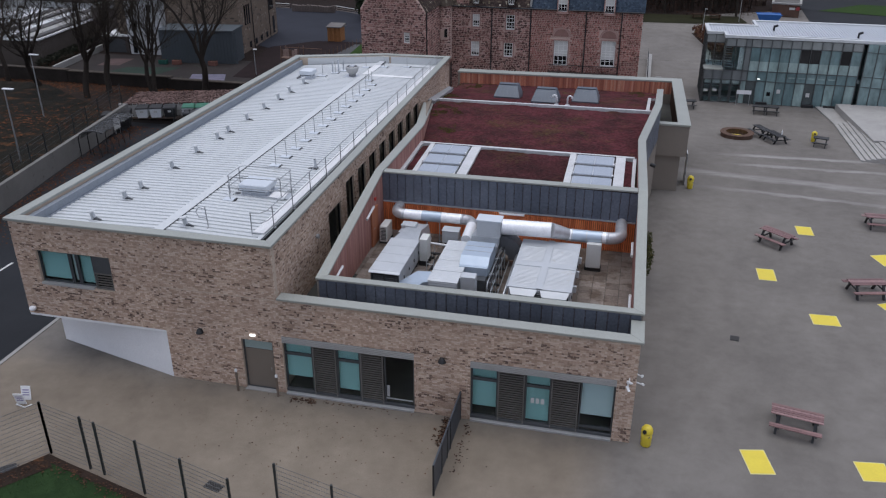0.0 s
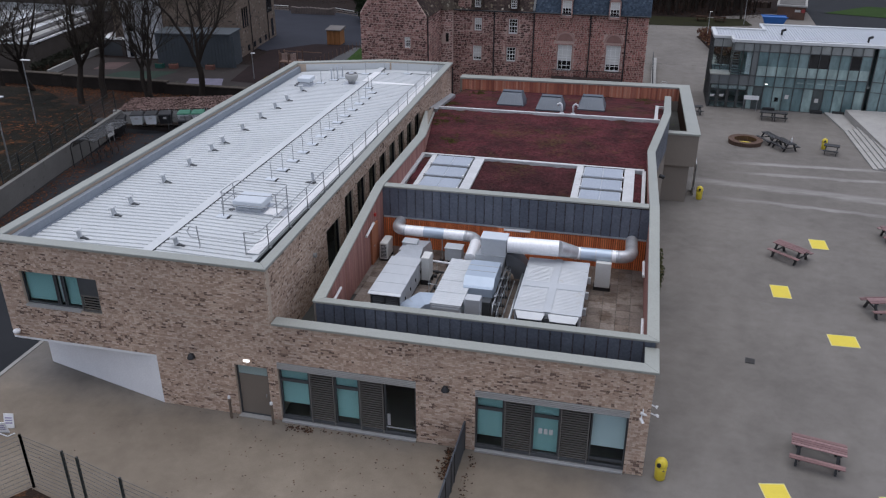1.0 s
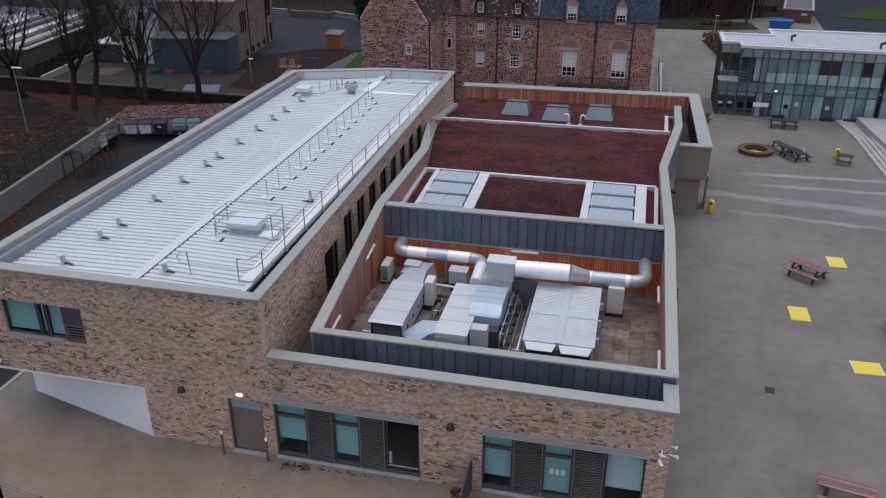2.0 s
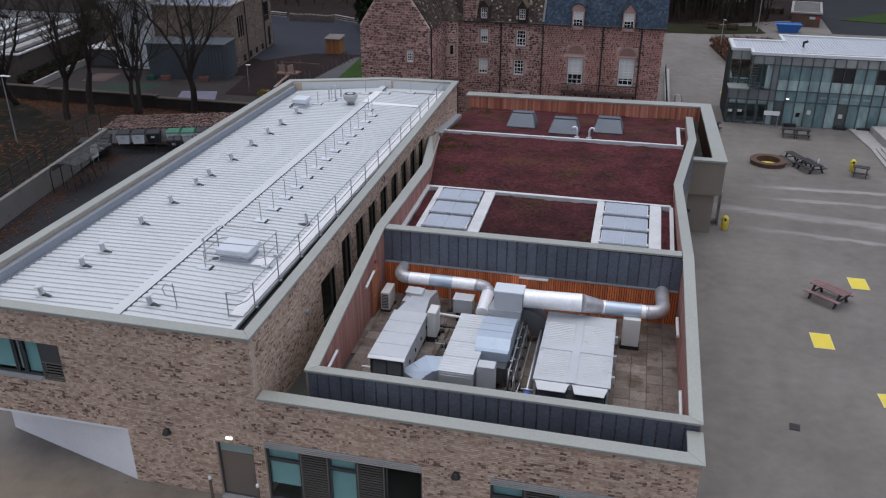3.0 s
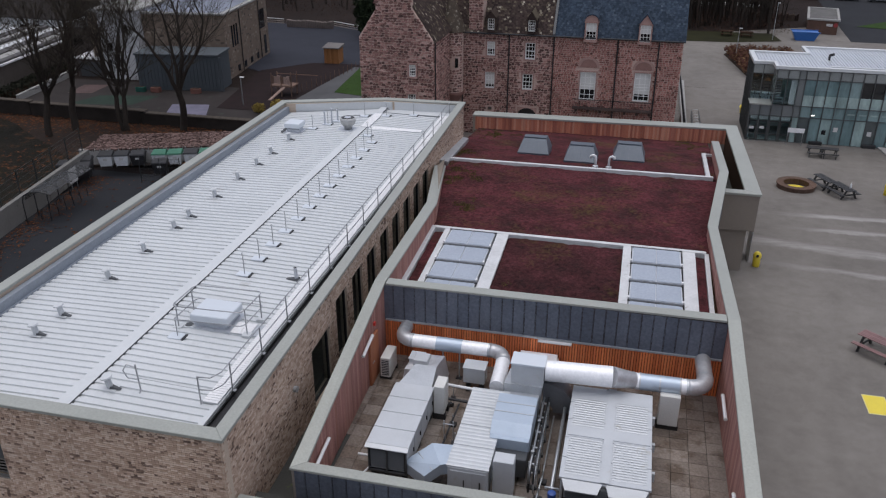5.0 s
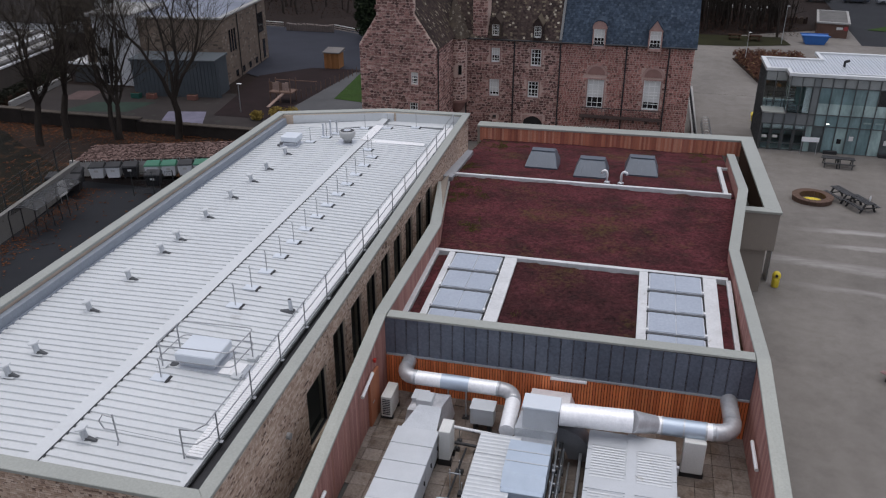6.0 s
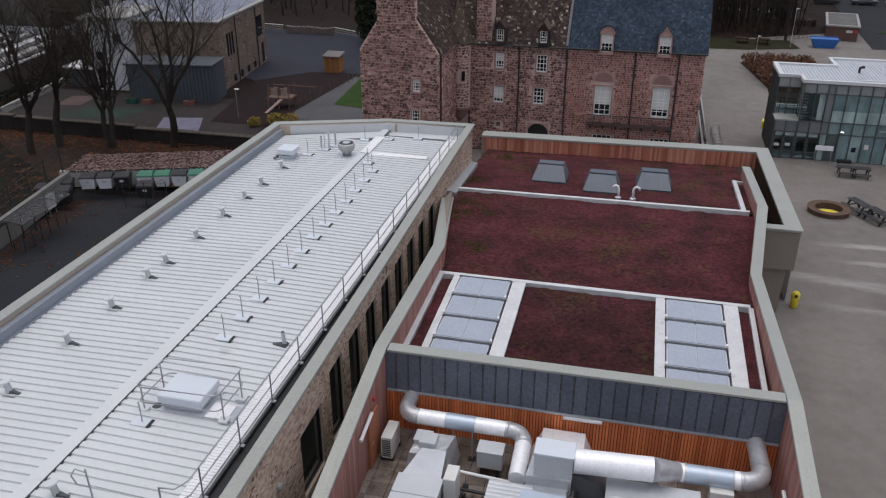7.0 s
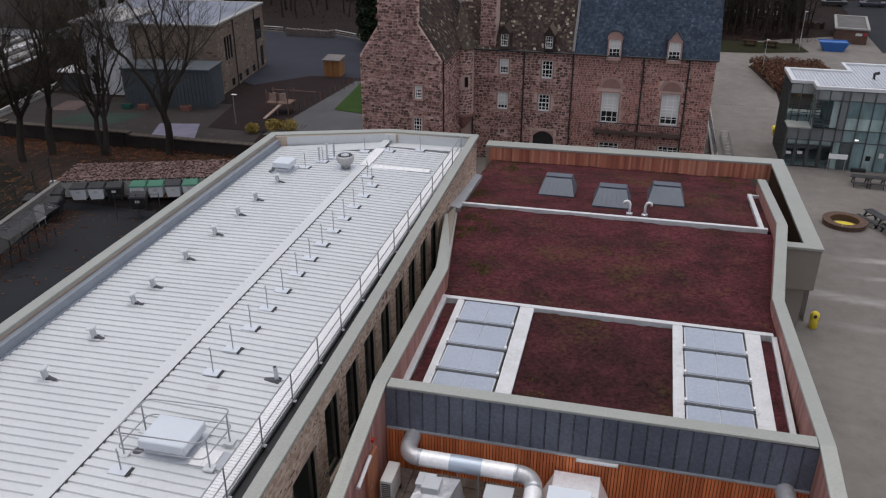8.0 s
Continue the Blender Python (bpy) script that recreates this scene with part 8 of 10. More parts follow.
for x0_, y0_, x1_, y1_ in ((PX0 + 0.02, SETB, cols[1] - 0.02, SETB + 0.02), (cols[1] + 0.02, SETB, cols[2] - 0.03, SETB + 0.02), (cols[2] - 0.01, PY + 0.06, cols[2] + 0.01, SETB - 0.8), (cols[2] - 0.01, SETB - 0.75, cols[2] + 0.01, SETB - 0.03)):
    clear_pane(x0_, y0_, G2 + 0.08, x1_, y1_, G4)
    bm = bmesh.new()
    box(bm, x0_, y0_, G4 + 0.03, x1_, y1_, G5)
    part("pane", bm, SPAND_L, gb)
for x, y in ((PX0, SETB), (cols[1], SETB), (cols[2], SETB), (cols[2], SETB - 0.78)):
    bm = bmesh.new()
    box(bm, x - 0.035, y - 0.035, G2 + 0.06, x + 0.035, y + 0.05, G5)
    part("mullion", bm, CURT, gb)
for y0_, y1_, x0_, x1_ in ((SETB - 0.03, SETB + 0.06, PX0, cols[2]), (PY, SETB, cols[2] - 0.03, cols[2] + 0.03)):
    bm = bmesh.new()
    box(bm, x0_, y0_, G4 - 0.03, x1_, y1_, G4 + 0.03)
    part("transom", bm, CURT, gb)
# inside the clear bays: a pale screen wall, a column, stair flights and rails
bm = bmesh.new()
box(bm, 10.0, PY + 0.35, 1.45, 10.48, PY + 0.45, 4.5)
part("inner_column", bm, WHITE, gb)
bm = bmesh.new()
box(bm, 9.6, PY + 2.6, 1.45, 10.5, PY + 2.7, 4.5)
part("inner_screen", bm, FROST_L, gb, "pale teal screen wall inside")
for k in range(9):
    bm = bmesh.new()
    box(bm, 8.8, PY + 0.5 + 0.24 * k, 1.5 + 0.2 * k, 9.5, PY + 0.76 + 0.24 * k, 1.55 + 0.2 * k)
    part("stair_tread", bm, FRAME, gb)
for z in (1.75, 2.05, 2.35, 2.65):
    bm = bmesh.new()
    rod(bm, (PX0 + 0.3, SETB + 0.6, z), (9.3, SETB + 0.6, z), 0.025, 6)
    part("inner_rail", bm, DARK, gb)
bm = bmesh.new()
for k in range(4):
    box(bm, PX0 + 0.45 + 0.6 * k, SETB + 0.58, 1.2, PX0 + 0.49 + 0.6 * k, SETB + 0.62, 2.7)
part("inner_post", bm, DARK, gb)
# low furniture just inside the ground-floor glass
for x in (12.2, 16.6, 18.6):
    bm = bmesh.new()
    box(bm, x, PY - 0.35, -1.95, x + 1.1, PY - 0.1, -1.6, bevel=0.02)
    part("planter_box", bm, DARK, gb, "low dark box at the glazing's foot")
# left flank with dark seams
bm = bmesh.new()
box(bm, PX0 + 0.02, PY + 0.12, -2, PX0 + 0.2, 92.0, G2 - 0.1)
box(bm, PX0 + 0.02, SETB + 1.1, G2 - 0.1, PX0 + 0.2, 92.0, 4.6)
part("flank_wall", bm, surface("flank_grey", (0.15, 0.148, 0.143), (0.11, 0.108, 0.105), 0.7), gb)
clear_pane(PX0 + 0.2, 90.7, 1.35, 10.5, 90.72, 4.5)
clear_pane(PX0 + 0.02, SETB + 0.05, G2 + 0.05, PX0 + 0.04, SETB + 1.08, 4.55)
for i in range(12):
    bm = bmesh.new()
    y = PY + 0.2 + 0.5 * i
    box(bm, PX0 - 0.04, y, -2, PX0 + 0.04, y + 0.05, 4.6 if y > SETB else G2 - 0.1)
    part("seam", bm, CURT, gb)
# entrance doors
for i in range(4):
    x, xb = cols[i], cols[i + 1]
    bm = bmesh.new()
    for a, b_ in ((x + 0.06, x + 0.13), (xb - 0.13, xb - 0.06)):
        box(bm, a, PY - 0.03, G0, b_, PY + 0.03, -0.05)
    box(bm, x + 0.13, PY - 0.03, -0.12, xb - 0.13, PY + 0.03, -0.05)
    box(bm, x + 0.13, PY - 0.03, -1.3, xb - 0.13, PY + 0.02, -1.22)
    part("door_frame", bm, CURT, gb)
    bm = bmesh.new()
    box(bm, x + 0.1, PY + 0.2, 0.02, xb - 0.1, PY + 0.24, 0.32)
    part("light_panel", bm, LAMP, gb)
for i, k in ((0, 0), (1, 0.05)):
    bm = bmesh.new()
    box(bm, cols[i] + 0.2, PY - 0.02, -0.85 + k, cols[i] + 0.6, PY - 0.005, -0.6 + k)
    part("notice", bm, WPAINT, gb)
bm = bmesh.new()
box(bm, 12.05, PY - 0.03, 0.62, 12.3, PY + 0.04, 0.71)
part("inner_lamp", bm, GLOW, gb, "lit lamp at the glazing")
for i, k, m in ((7, 0, PANE_DARK), (8, 0.3, WPAINT), (11, 0.1, WPAINT)):
    bm = bmesh.new()
    box(bm, cols[i] + 0.25, PY + 0.03, -1.0 + k, cols[i] + 0.6, PY + 0.045, -0.6 + k)
    part("poster", bm, m, gb)
for i in range(9, 14):
    bm = bmesh.new()
    box(bm, cols[i] + 0.2, PY + 0.02, 0.86, cols[i] + 0.8, PY + 0.045, 1.0)
    part("light_panel", bm, FROST_L, gb)
t = thing("entrance_sign", (10.5, 85.3, -1.9), "white notice board on posts by the entrance", "sign")
bm = bmesh.new()
box(bm, 10.2, 85.2, -0.75, 11.6, 85.26, -0.35)
part("board", bm, WHITE, t)
bm = bmesh.new()
for x in (10.25, 11.5):
    rod(bm, (x, 85.23, -1.95), (x, 85.23, -0.4), 0.03, 6)
part("post", bm, STEEL, t)
t = thing("grit_bin", (7.69, 94.75, -1.9), "small yellow grit bin beside the building's flank", "bin")
bm = bmesh.new()
hexa(bm, [(7.15, 94.5, -1.9), (7.65, 94.5, -1.9), (7.65, 95.0, -1.9), (7.15, 95.0, -1.9)], [(7.08, 94.42, -1.35), (7.69, 94.42, -1.35), (7.69, 95.05, -1.35), (7.08, 95.05, -1.35)])
part("body", bm, YELLOW, t)
bm = bmesh.new()
hexa(bm, [(7.04, 94.38, -1.35), (7.72, 94.38, -1.35), (7.72, 95.08, -1.35), (7.04, 95.08, -1.35)], [(7.12, 94.46, -1.2), (7.66, 94.46, -1.2), (7.66, 95.0, -1.14), (7.12, 95.0, -1.14)])
part("lid", bm, YELLOW, t)
# a wing turning away at the right end
bm = bmesh.new()
hexa(bm, [(21.6, 86.0, -2), (45, 81.0, -2), (46, 88, -2), (21.6, 88, -2)], [(21.6, 86.0, 4.55), (45, 81.0, 4.55), (46, 88, 4.55), (21.6, 88, 4.55)])
part("right_wing", bm, FROST, gb)
for i in range(14):
    bm = bmesh.new()
    x, y = 21.6 + 0.92 * i, 86.0 - 0.197 * i
    box(bm, x - 0.03, y - 0.1, -1.95, x + 0.03, y, 4.55)
    part("mullion", bm, CURT, gb)
for z in (G1, G2, G4):
    bm = bmesh.new()
    rod(bm, (21.6, 85.97, z), (34.5, 83.2, z), 0.035, 4)
    part("transom", bm, CURT, gb)

# ---- far right: drive edge, hut, skip, parked cars ----
t = thing("hedge_bank", (8, 117, -1.9), "rust-brown winter hedge on a low bank by the drive", "hedge")
bm = bmesh.new()
hexa(bm, [(9.2, 109.5, -2), (16, 108, -2), (15, 122.5, -2), (7.2, 122.2, -2)], [(10.4, 110.5, -1.1), (15.5, 109, -0.9), (14.5, 121.8, -0.9), (8.5, 121.5, -1.1)])
part("bank", bm, SOIL, t)
leaf_cloud("twig_mass", [(9.9 - 0.2 * i + 1.9 * j, 110 + 1.55 * i, -0.95, 1.35, 1.3, 0.7) for i in range(8) for j in range(4)], 12000, 0.14, pieces("rust_leaf", [(0, (0.05, 0.021, 0.017)), (0.5, (0.10, 0.042, 0.03)), (0.85, (0.13, 0.07, 0.04)), (1, (0.22, 0.14, 0.07))]), t)
t = thing("brick_hut", (22.75, 144.2, -1.9), "low brick hut with a dark flat roof and a pale rim", "hut")
HM = pose(22.75, 144.2, 0, 0, 0, -9)
bm = bmesh.new()
box(bm, -2.0, -5.2, -2, 2.0, 5.2, 0.02, HM)
part("wall", bm, surface("hut_brick", (0.16, 0.095, 0.07), (0.085, 0.055, 0.045), 0.9, 0.0, 0.8, 6.0), t)
for x0_, y0_, x1_, y1_ in ((-2.2, -5.4, 2.2, -5.0), (-2.2, 5.0, 2.2, 5.4), (-2.2, -5.0, -1.85, 5.0), (1.85, -5.0, 2.2, 5.0)):
    bm = bmesh.new()
    box(bm, x0_, y0_, 0.0, x1_, y1_, 0.24, HM, 0.02)
    part("roof_rim", bm, CONCRETE, t)
bm = bmesh.new()
box(bm, -1.9, -5.05, 0.02, 1.9, 5.05, 0.1, HM)
part("roof", bm, surface("dark_felt", (0.17, 0.165, 0.16), (0.085, 0.083, 0.08), 0.9, 0.0, 0.4, 4.0), t)
bm = bmesh.new()
box(bm, 0.5, -5.25, -0.75, 1.3, -5.21, -0.4, HM)
part("notice", bm, WPAINT, t)
bm = bmesh.new()
rod(bm, HM @ Vector((1.7, -5.28, -0.55)), HM @ Vector((1.7, -5.22, -0.55)), 0.3, 14)
part("disc_sign", bm, surface("sign_red", (0.35, 0.05, 0.05), (0.28, 0.04, 0.04), 0.6), t, "round red sign")
DYKE = pieces("dyke_stone", [(0, (0.05, 0.036, 0.03)), (0.5, (0.085, 0.06, 0.05)), (1, (0.13, 0.10, 0.08))], 0.95)
t = thing("stone_dyke", (16.5, 150, -1.9), "low brown stone wall at the wood's edge", "wall")
for k in range(26):
    bm = bmesh.new()
    x, y = 12.6 + 0.3 * k, 150.5 - 0.03 * k
    box(bm, x, y, -2.0, x + 0.28, y + 0.45, -1.05 + 0.12 * math.sin(k * 2.3), bevel=0.03)
    part("stone", bm, DYKE, t)
t = thing("skip", (19.0, 134, -1.9), "bright blue open metal skip", "skip")
bm = bmesh.new()
hexa(bm, [(17.75, 133.4, -1.9), (20.1, 133.4, -1.9), (20.1, 134.9, -1.9), (17.75, 134.9, -1.9)], [(17.2, 133.2, -0.75), (20.65, 133.2, -0.75), (20.65, 135.1, -0.75), (17.2, 135.1, -0.75)])
part("hopper", bm, surface("skip_blue", (0.03, 0.14, 0.42), (0.02, 0.10, 0.32), 0.5), t)
bm = bmesh.new()
box(bm, 17.1, 133.15, -0.77, 20.75, 133.28, -0.65)
box(bm, 17.1, 135.0, -0.77, 20.75, 135.13, -0.65)
part("rim", bm, bpy.data.materials["skip_blue"], t)
CARS = [(8.1, 160, (0.5, 0.5, 0.5)), (14.2, 159.5, (0.6, 0.6, 0.6)), (25.5, 172.5, (0.03, 0.03, 0.035)), (31.6, 172.5, (0.05, 0.055, 0.075)), (37.0, 172, (0.22, 0.23, 0.25))]
for x, y, c in CARS:
    z = gz(x, y)
    t = thing("car", (x, y, z), "parked saloon car seen far off at the wood's edge", "car", "parked cars")
    name = "car_paint_" + "abcdef"[CARS.index((x, y, c))]
    bm = bmesh.new()
    box(bm, x - 2.1, y - 0.85, z + 0.28, x + 2.1, y + 0.85, z + 0.85, bevel=0.12)
    part("body", bm, surface(name, c, tuple(0.8 * v for v in c), 0.3), t)
    bm = bmesh.new()
    hexa(bm, [(x - 1.3, y - 0.78, z + 0.84), (x + 1.2, y - 0.78, z + 0.84), (x + 1.2, y + 0.78, z + 0.84), (x - 1.3, y + 0.78, z + 0.84)], [(x - 0.8, y - 0.65, z + 1.42), (x + 0.7, y - 0.65, z + 1.42), (x + 0.7, y + 0.65, z + 1.42), (x - 0.8, y + 0.65, z + 1.42)])
    part("cabin", bm, PANE_DARK, t)
    for wx in (-1.3, 1.3):
        for wy in (-0.86, 0.86):
            bm = bmesh.new()
            rod(bm, (x + wx, y + wy - 0.08, z + 0.31), (x + wx, y + wy + 0.08, z + 0.31), 0.32, 14)
            part("wheel", bm, BLACK, t)
sheet("road_3", [(25, 134), (60, 134), (60, 178), (27, 178)], 0.02, ASPHALT, "dark car park by the wood", "road", 8.0)
sheet("lawn_verge", [(-1, 129.4), (9, 130.0), (15.8, 132.2), (15, 137.5), (-1, 137)], 0.06, surface("verge", (0.030, 0.031, 0.012), (0.015, 0.014, 0.008), 0.95, 0.0, 0.4, 12.0), "dull grass verge by the wood", "grass", 5.0)
sheet("lawn_right", [(28, 146), (48, 140), (52, 152), (36, 154)], 0.08, LAWN2, "green lawn by the car park", "lawn", 5.0)

for x, y, h in ((8.4, 117.3, 4.2), (14.6, 133.0, 5.0)):
    t = thing("lamp_post", (x, y, gz(x, y)), "slim pale lamp post beside the drive", "street lamp", "drive lamp posts")
    bm = bmesh.new()
    rod(bm, (x, y, -2.0), (x, y, -1.9 + h), 0.05, 8, 0.03)
    part("pole", bm, GALV, t)
    bm = bmesh.new()
    box(bm, x - 0.05, y - 0.08, -1.9 + h, x + 0.3, y + 0.08, -1.84 + h)
    part("lamp_head", bm, WHITE_TRIM, t)
for x, y in ((8.6, 134.6), (11.2, 134.2)):
    t = thing("far_table", (x, y, -1.9), "dark timber picnic table on the far verge", "picnic table", "far tables")
    bm = bmesh.new()
    box(bm, x - 0.9, y - 0.35, -1.2, x + 0.9, y + 0.35, -1.12)
    part("tabletop", bm, BATTEN, t)
    for dy in (-0.75, 0.75):
        bm = bmesh.new()
        box(bm, x - 0.9, y + dy - 0.13, -1.5, x + 0.9, y + dy + 0.13, -1.44)
        part("bench", bm, BATTEN, t)
    for dx in (-0.6, 0.6):
        bm = bmesh.new()
        box(bm, x + dx - 0.04, y - 0.8, -1.56, x + dx + 0.04, y + 0.8, -1.5)
        box(bm, x + dx - 0.05, y - 0.3, -1.92, x + dx + 0.05, y + 0.3, -1.2)
        part("trestle", bm, BATTEN, t)

# ---- left background ----
def boxy(name, label, category, x0, y0, x1, y1, h, wall, roof, r=0.0, z=None):
    cx, cy = (x0 + x1) / 2, (y0 + y1) / 2
    z = gz(cx, cy) if z is None else z
    t = thing(name, (cx, cy, z), label, category)
    m = pose(cx, cy, 0, 0, 0, r)
    w, d = (x1 - x0) / 2, (y1 - y0) / 2
    bm = bmesh.new()
    box(bm, -w, -d, z - 0.3, w, d, z + h, m)
    part("wall", bm, wall, t)
    bm = bmesh.new()
    box(bm, -w - 0.15, -d - 0.15, z + h, w + 0.15, d + 0.15, z + h + 0.22, m, 0.03)
    part("roof_edge", bm, roof, t)
    return t, m, w, d, z


SANDY = surface("buff_stone", (0.21, 0.163, 0.128), (0.15, 0.116, 0.092), 0.9, 0.0, 0.6, 8.0)
GREYB = surface("slate_grey_boarding", (0.06, 0.072, 0.082), (0.045, 0.055, 0.063), 0.7, 0.0, 0.6, 10.0)
t, m, w, d, z = boxy("grey_hall", "low dark blue-grey boarded hall behind the trees", "hall", -56.5, 89.5, -47.4, 93.2, 3.75, GREYB, GREYB, 8)
for i in range(24):
    bm = bmesh.new()
    box(bm, -w + 0.4 * i + 0.02, -d - 0.05, z, -w + 0.4 * i + 0.34, -d, z + 3.7, m)
    part("board", bm, GREYB, t)
t, m, w, d, z = boxy("stone_block", "buff stone block with slit windows and a pale flat roof", "building", -65.3, 94.1, -49.3, 108.7, 7.2, SANDY, CONCRETE, 6)
BWIN = [(v - 0.35, v + 0.35, 0.3, 1.0) for v in (-2.58, -0.4, 1.77, 4.05)] + [(-3.95 + 0.75 * k, -3.55 + 0.75 * k, 3.3, 5.7) for k in range(3)] + [(5.7, 7.4, 3.6, 5.9), (6.7, 7.5, 0.3, 2.6)]
BWIN = [(a - 1.3, b - 1.3, c, e) for a, b, c, e in BWIN]
for v0, v1, z0, z1 in BWIN:
    bm = bmesh.new()
    box(bm, w - 0.02, v0, z + z0, w + 0.05, v1, z + z1, m)
    part("window", bm, PANE_DARK, t)
for v in (-2.6, 4.0):
    bm = bmesh.new()
    rod(bm, m @ Vector((w + 0.1, v, z)), m @ Vector((w + 0.1, v, z + 7.1)), 0.06, 6)
    part("downpipe", bm, DARK, t)
bm = bmesh.new()
box(bm, -w + 0.3, -d + 0.3, z + 7.3, w - 0.4, d - 0.4, z + 7.44, m)
part("roof", bm, surface("pale_felt", (0.21, 0.235, 0.29), (0.07, 0.08, 0.11), 0.6, 0.0, 0.25, 6.0), t)
t, m, w, d, z = boxy("white_pavilion", "white rendered pavilion with dark openings", "building", -62.9, 92.6, -58.2, 100, 7.6, surface("offwhite_render", (0.58, 0.585, 0.59), (0.42, 0.42, 0.425), 0.8, 0.0, 0.5, 8.0), CONCRETE, 3)
for x0_, x1_, z0, z1 in ((-1.9, -1.4, 0.1, 2.2), (-1.7, -1.0, 3.2, 4.1), (0.6, 1.2, 5.2, 6.1)):
    bm = bmesh.new()
    box(bm, x0_, -d - 0.05, z + z0, x1_, -d + 0.02, z + z1, m)
    part("window", bm, PANE_DARK, t)
t, m, w, d, z = boxy("low_garage", "low dark garage with a white fascia", "garage", -66.7, 92.8, -63.3, 99, 2.0, surface("garage_brown", (0.10, 0.085, 0.08), (0.07, 0.06, 0.056), 0.9), WHITE_TRIM, 2)
bm = bmesh.new()
box(bm, -1.3, -d - 0.04, z, 1.3, -d + 0.01, z + 1.7, m)
part("garage_door", bm, FRAME, t)
t, m, w, d, z = boxy("brown_house", "brown rendered house behind the garage", "house", -70.5, 96.5, -64.5, 104, 4.6, surface("dull_brown", (0.11, 0.09, 0.085), (0.08, 0.066, 0.062), 0.9), DARK, 4)
for x0_ in (-2.0, 0.6):
    bm = bmesh.new()
    box(bm, x0_, -d - 0.05, z + 2.7, x0_ + 1.2, -d + 0.02, z + 3.9, m)
    part("window", bm, PANE_DARK, t)
t = thing("white_wall", (-67, 88, -1.9), "low white wall beside the play court", "wall")
bm = bmesh.new()
hexa(bm, [(-66.0, 81.5, -2.1), (-65.7, 81.5, -2.1), (-67.4, 93.5, -2.1), (-67.7, 93.5, -2.1)], [(-66.0, 81.5, -1.2), (-65.7, 81.5, -1.2), (-67.4, 93.5, -1.2), (-67.7, 93.5, -1.2)])
bmesh.ops.recalc_face_normals(bm, faces=bm.faces[:])
part("wall_body", bm, CONCRETE, t)
t = thing("low_hedge", (-69, 88, -1.9), "dark low hedge behind the white wall", "hedge")
bm = bmesh.new()
box(bm, -0.7, -6, -2.0, 0.7, 6, -1.0, pose(-68.0, 87.5, 0, 0, 0, 8))
part("core", bm, BATTEN, t)
leaf_cloud("foliage", [(-67.2 - 0.15 * i, 81.8 + 1.2 * i, -1.0, 1.0, 0.9, 0.7) for i in range(10)], 4000, 0.13, pieces("hedge_leaf", [(0, (0.014, 0.016, 0.012)), (1, (0.035, 0.036, 0.024))]), t)
t, m, w, d, z = boxy("long_shed", "long low building with pale and dark striped sheet roof", "building", -104, 80.5, -69.5, 100, 3.2, surface("shed_wall", (0.10, 0.085, 0.075), (0.07, 0.06, 0.052), 0.9), WHITE_TRIM, 8)
DSHEET = surface("dark_sheet", (0.12, 0.115, 0.115), (0.07, 0.066, 0.066), 0.8)
rg = random.Random(77)
x = -w
while x < w - 0.5:
    v = rg.uniform(0.5, 1.6)
    bm = bmesh.new()
    box(bm, x, -d, z + 3.42, min(x + v, w), d, z + 3.5 + rg.uniform(0.02, 0.3), m)
    part("roof_sheet", bm, DSHEET if rg.random() < 0.42 else CONCRETE if rg.random() < 0.5 else ROOFING, t)
    x += v + 0.05
PALEW = surface("pale_wall", (0.70, 0.71, 0.70), (0.46, 0.465, 0.46), 0.8, 0.0, 0.35, 3.0)
t, m, w, d, z = boxy("pale_block", "long pale rendered building far behind the trees", "building", -96, 113, -64, 126, 9.0, PALEW, WHITE_TRIM, 2)
for k in range(7):
    for r in range(2):
        bm = bmesh.new()
        x = w - 3.0 - 2.7 * k
        box(bm, x, -d - 0.05, z + 1.6 + 3.6 * r, x + 0.9, -d + 0.02, z + 2.9 + 3.6 * r, m)
        part("window", bm, PANE_DARK, t)
t, m, w, d, z = boxy("slate_house", "pale rendered house under a steep dark slate roof", "house", -92, 104, -75.2, 111, 4.0, PALEW, DARK, -2)
bm = bmesh.new()
ends = [[bm.verts.new(m @ Vector((x, y, z + h))) for y, h in ((-d - 0.35, 4.15), (0, 10.0), (d + 0.35, 4.15))] for x in (-w - 0.3, w + 0.3)]
bm.faces.new(ends[0])
bm.faces.new(ends[1][::-1])
for k in range(3):
    bm.faces.new((ends[0][k], ends[0][(k + 1) % 3], ends[1][(k + 1) % 3], ends[1][k]))
bmesh.ops.recalc_face_normals(bm, faces=bm.faces[:])
part("roof", bm, surface("far_slate", (0.055, 0.048, 0.046), (0.032, 0.028, 0.028), 0.85, 0.0, 0.5, 5.0), t, "steep dark slate roof")
for k in range(5):
    bm = bmesh.new()
    x = w - 2.2 - 2.6 * k
    box(bm, x, -d - 0.05, z + 1.8, x + 1.0, -d + 0.02, z + 3.2, m)
    part("window", bm, PANE_DARK, t)
t = thing("garden_shed", (-40.0, 105.8, -1.9), "small orange timber shed with a pale roof", "shed")
bm = bmesh.new()
box(bm, -40.95, 105.3, -1.95, -39.1, 107.0, -0.05)
part("wall", bm, pieces("shed_boards", [(0, (0.26, 0.115, 0.045)), (1, (0.34, 0.16, 0.065))], 0.8, 0.0, 14.0, 0.3, (8, 8, 0.7)), t)
for i in range(10):
    bm = bmesh.new()
    box(bm, -40.95 + 0.185 * i + 0.008, 105.27, -1.9, -40.95 + 0.185 * i + 0.177, 105.3, -0.05)
    part("board", bm, bpy.data.materials["shed_boards"], t)
bm = bmesh.new()
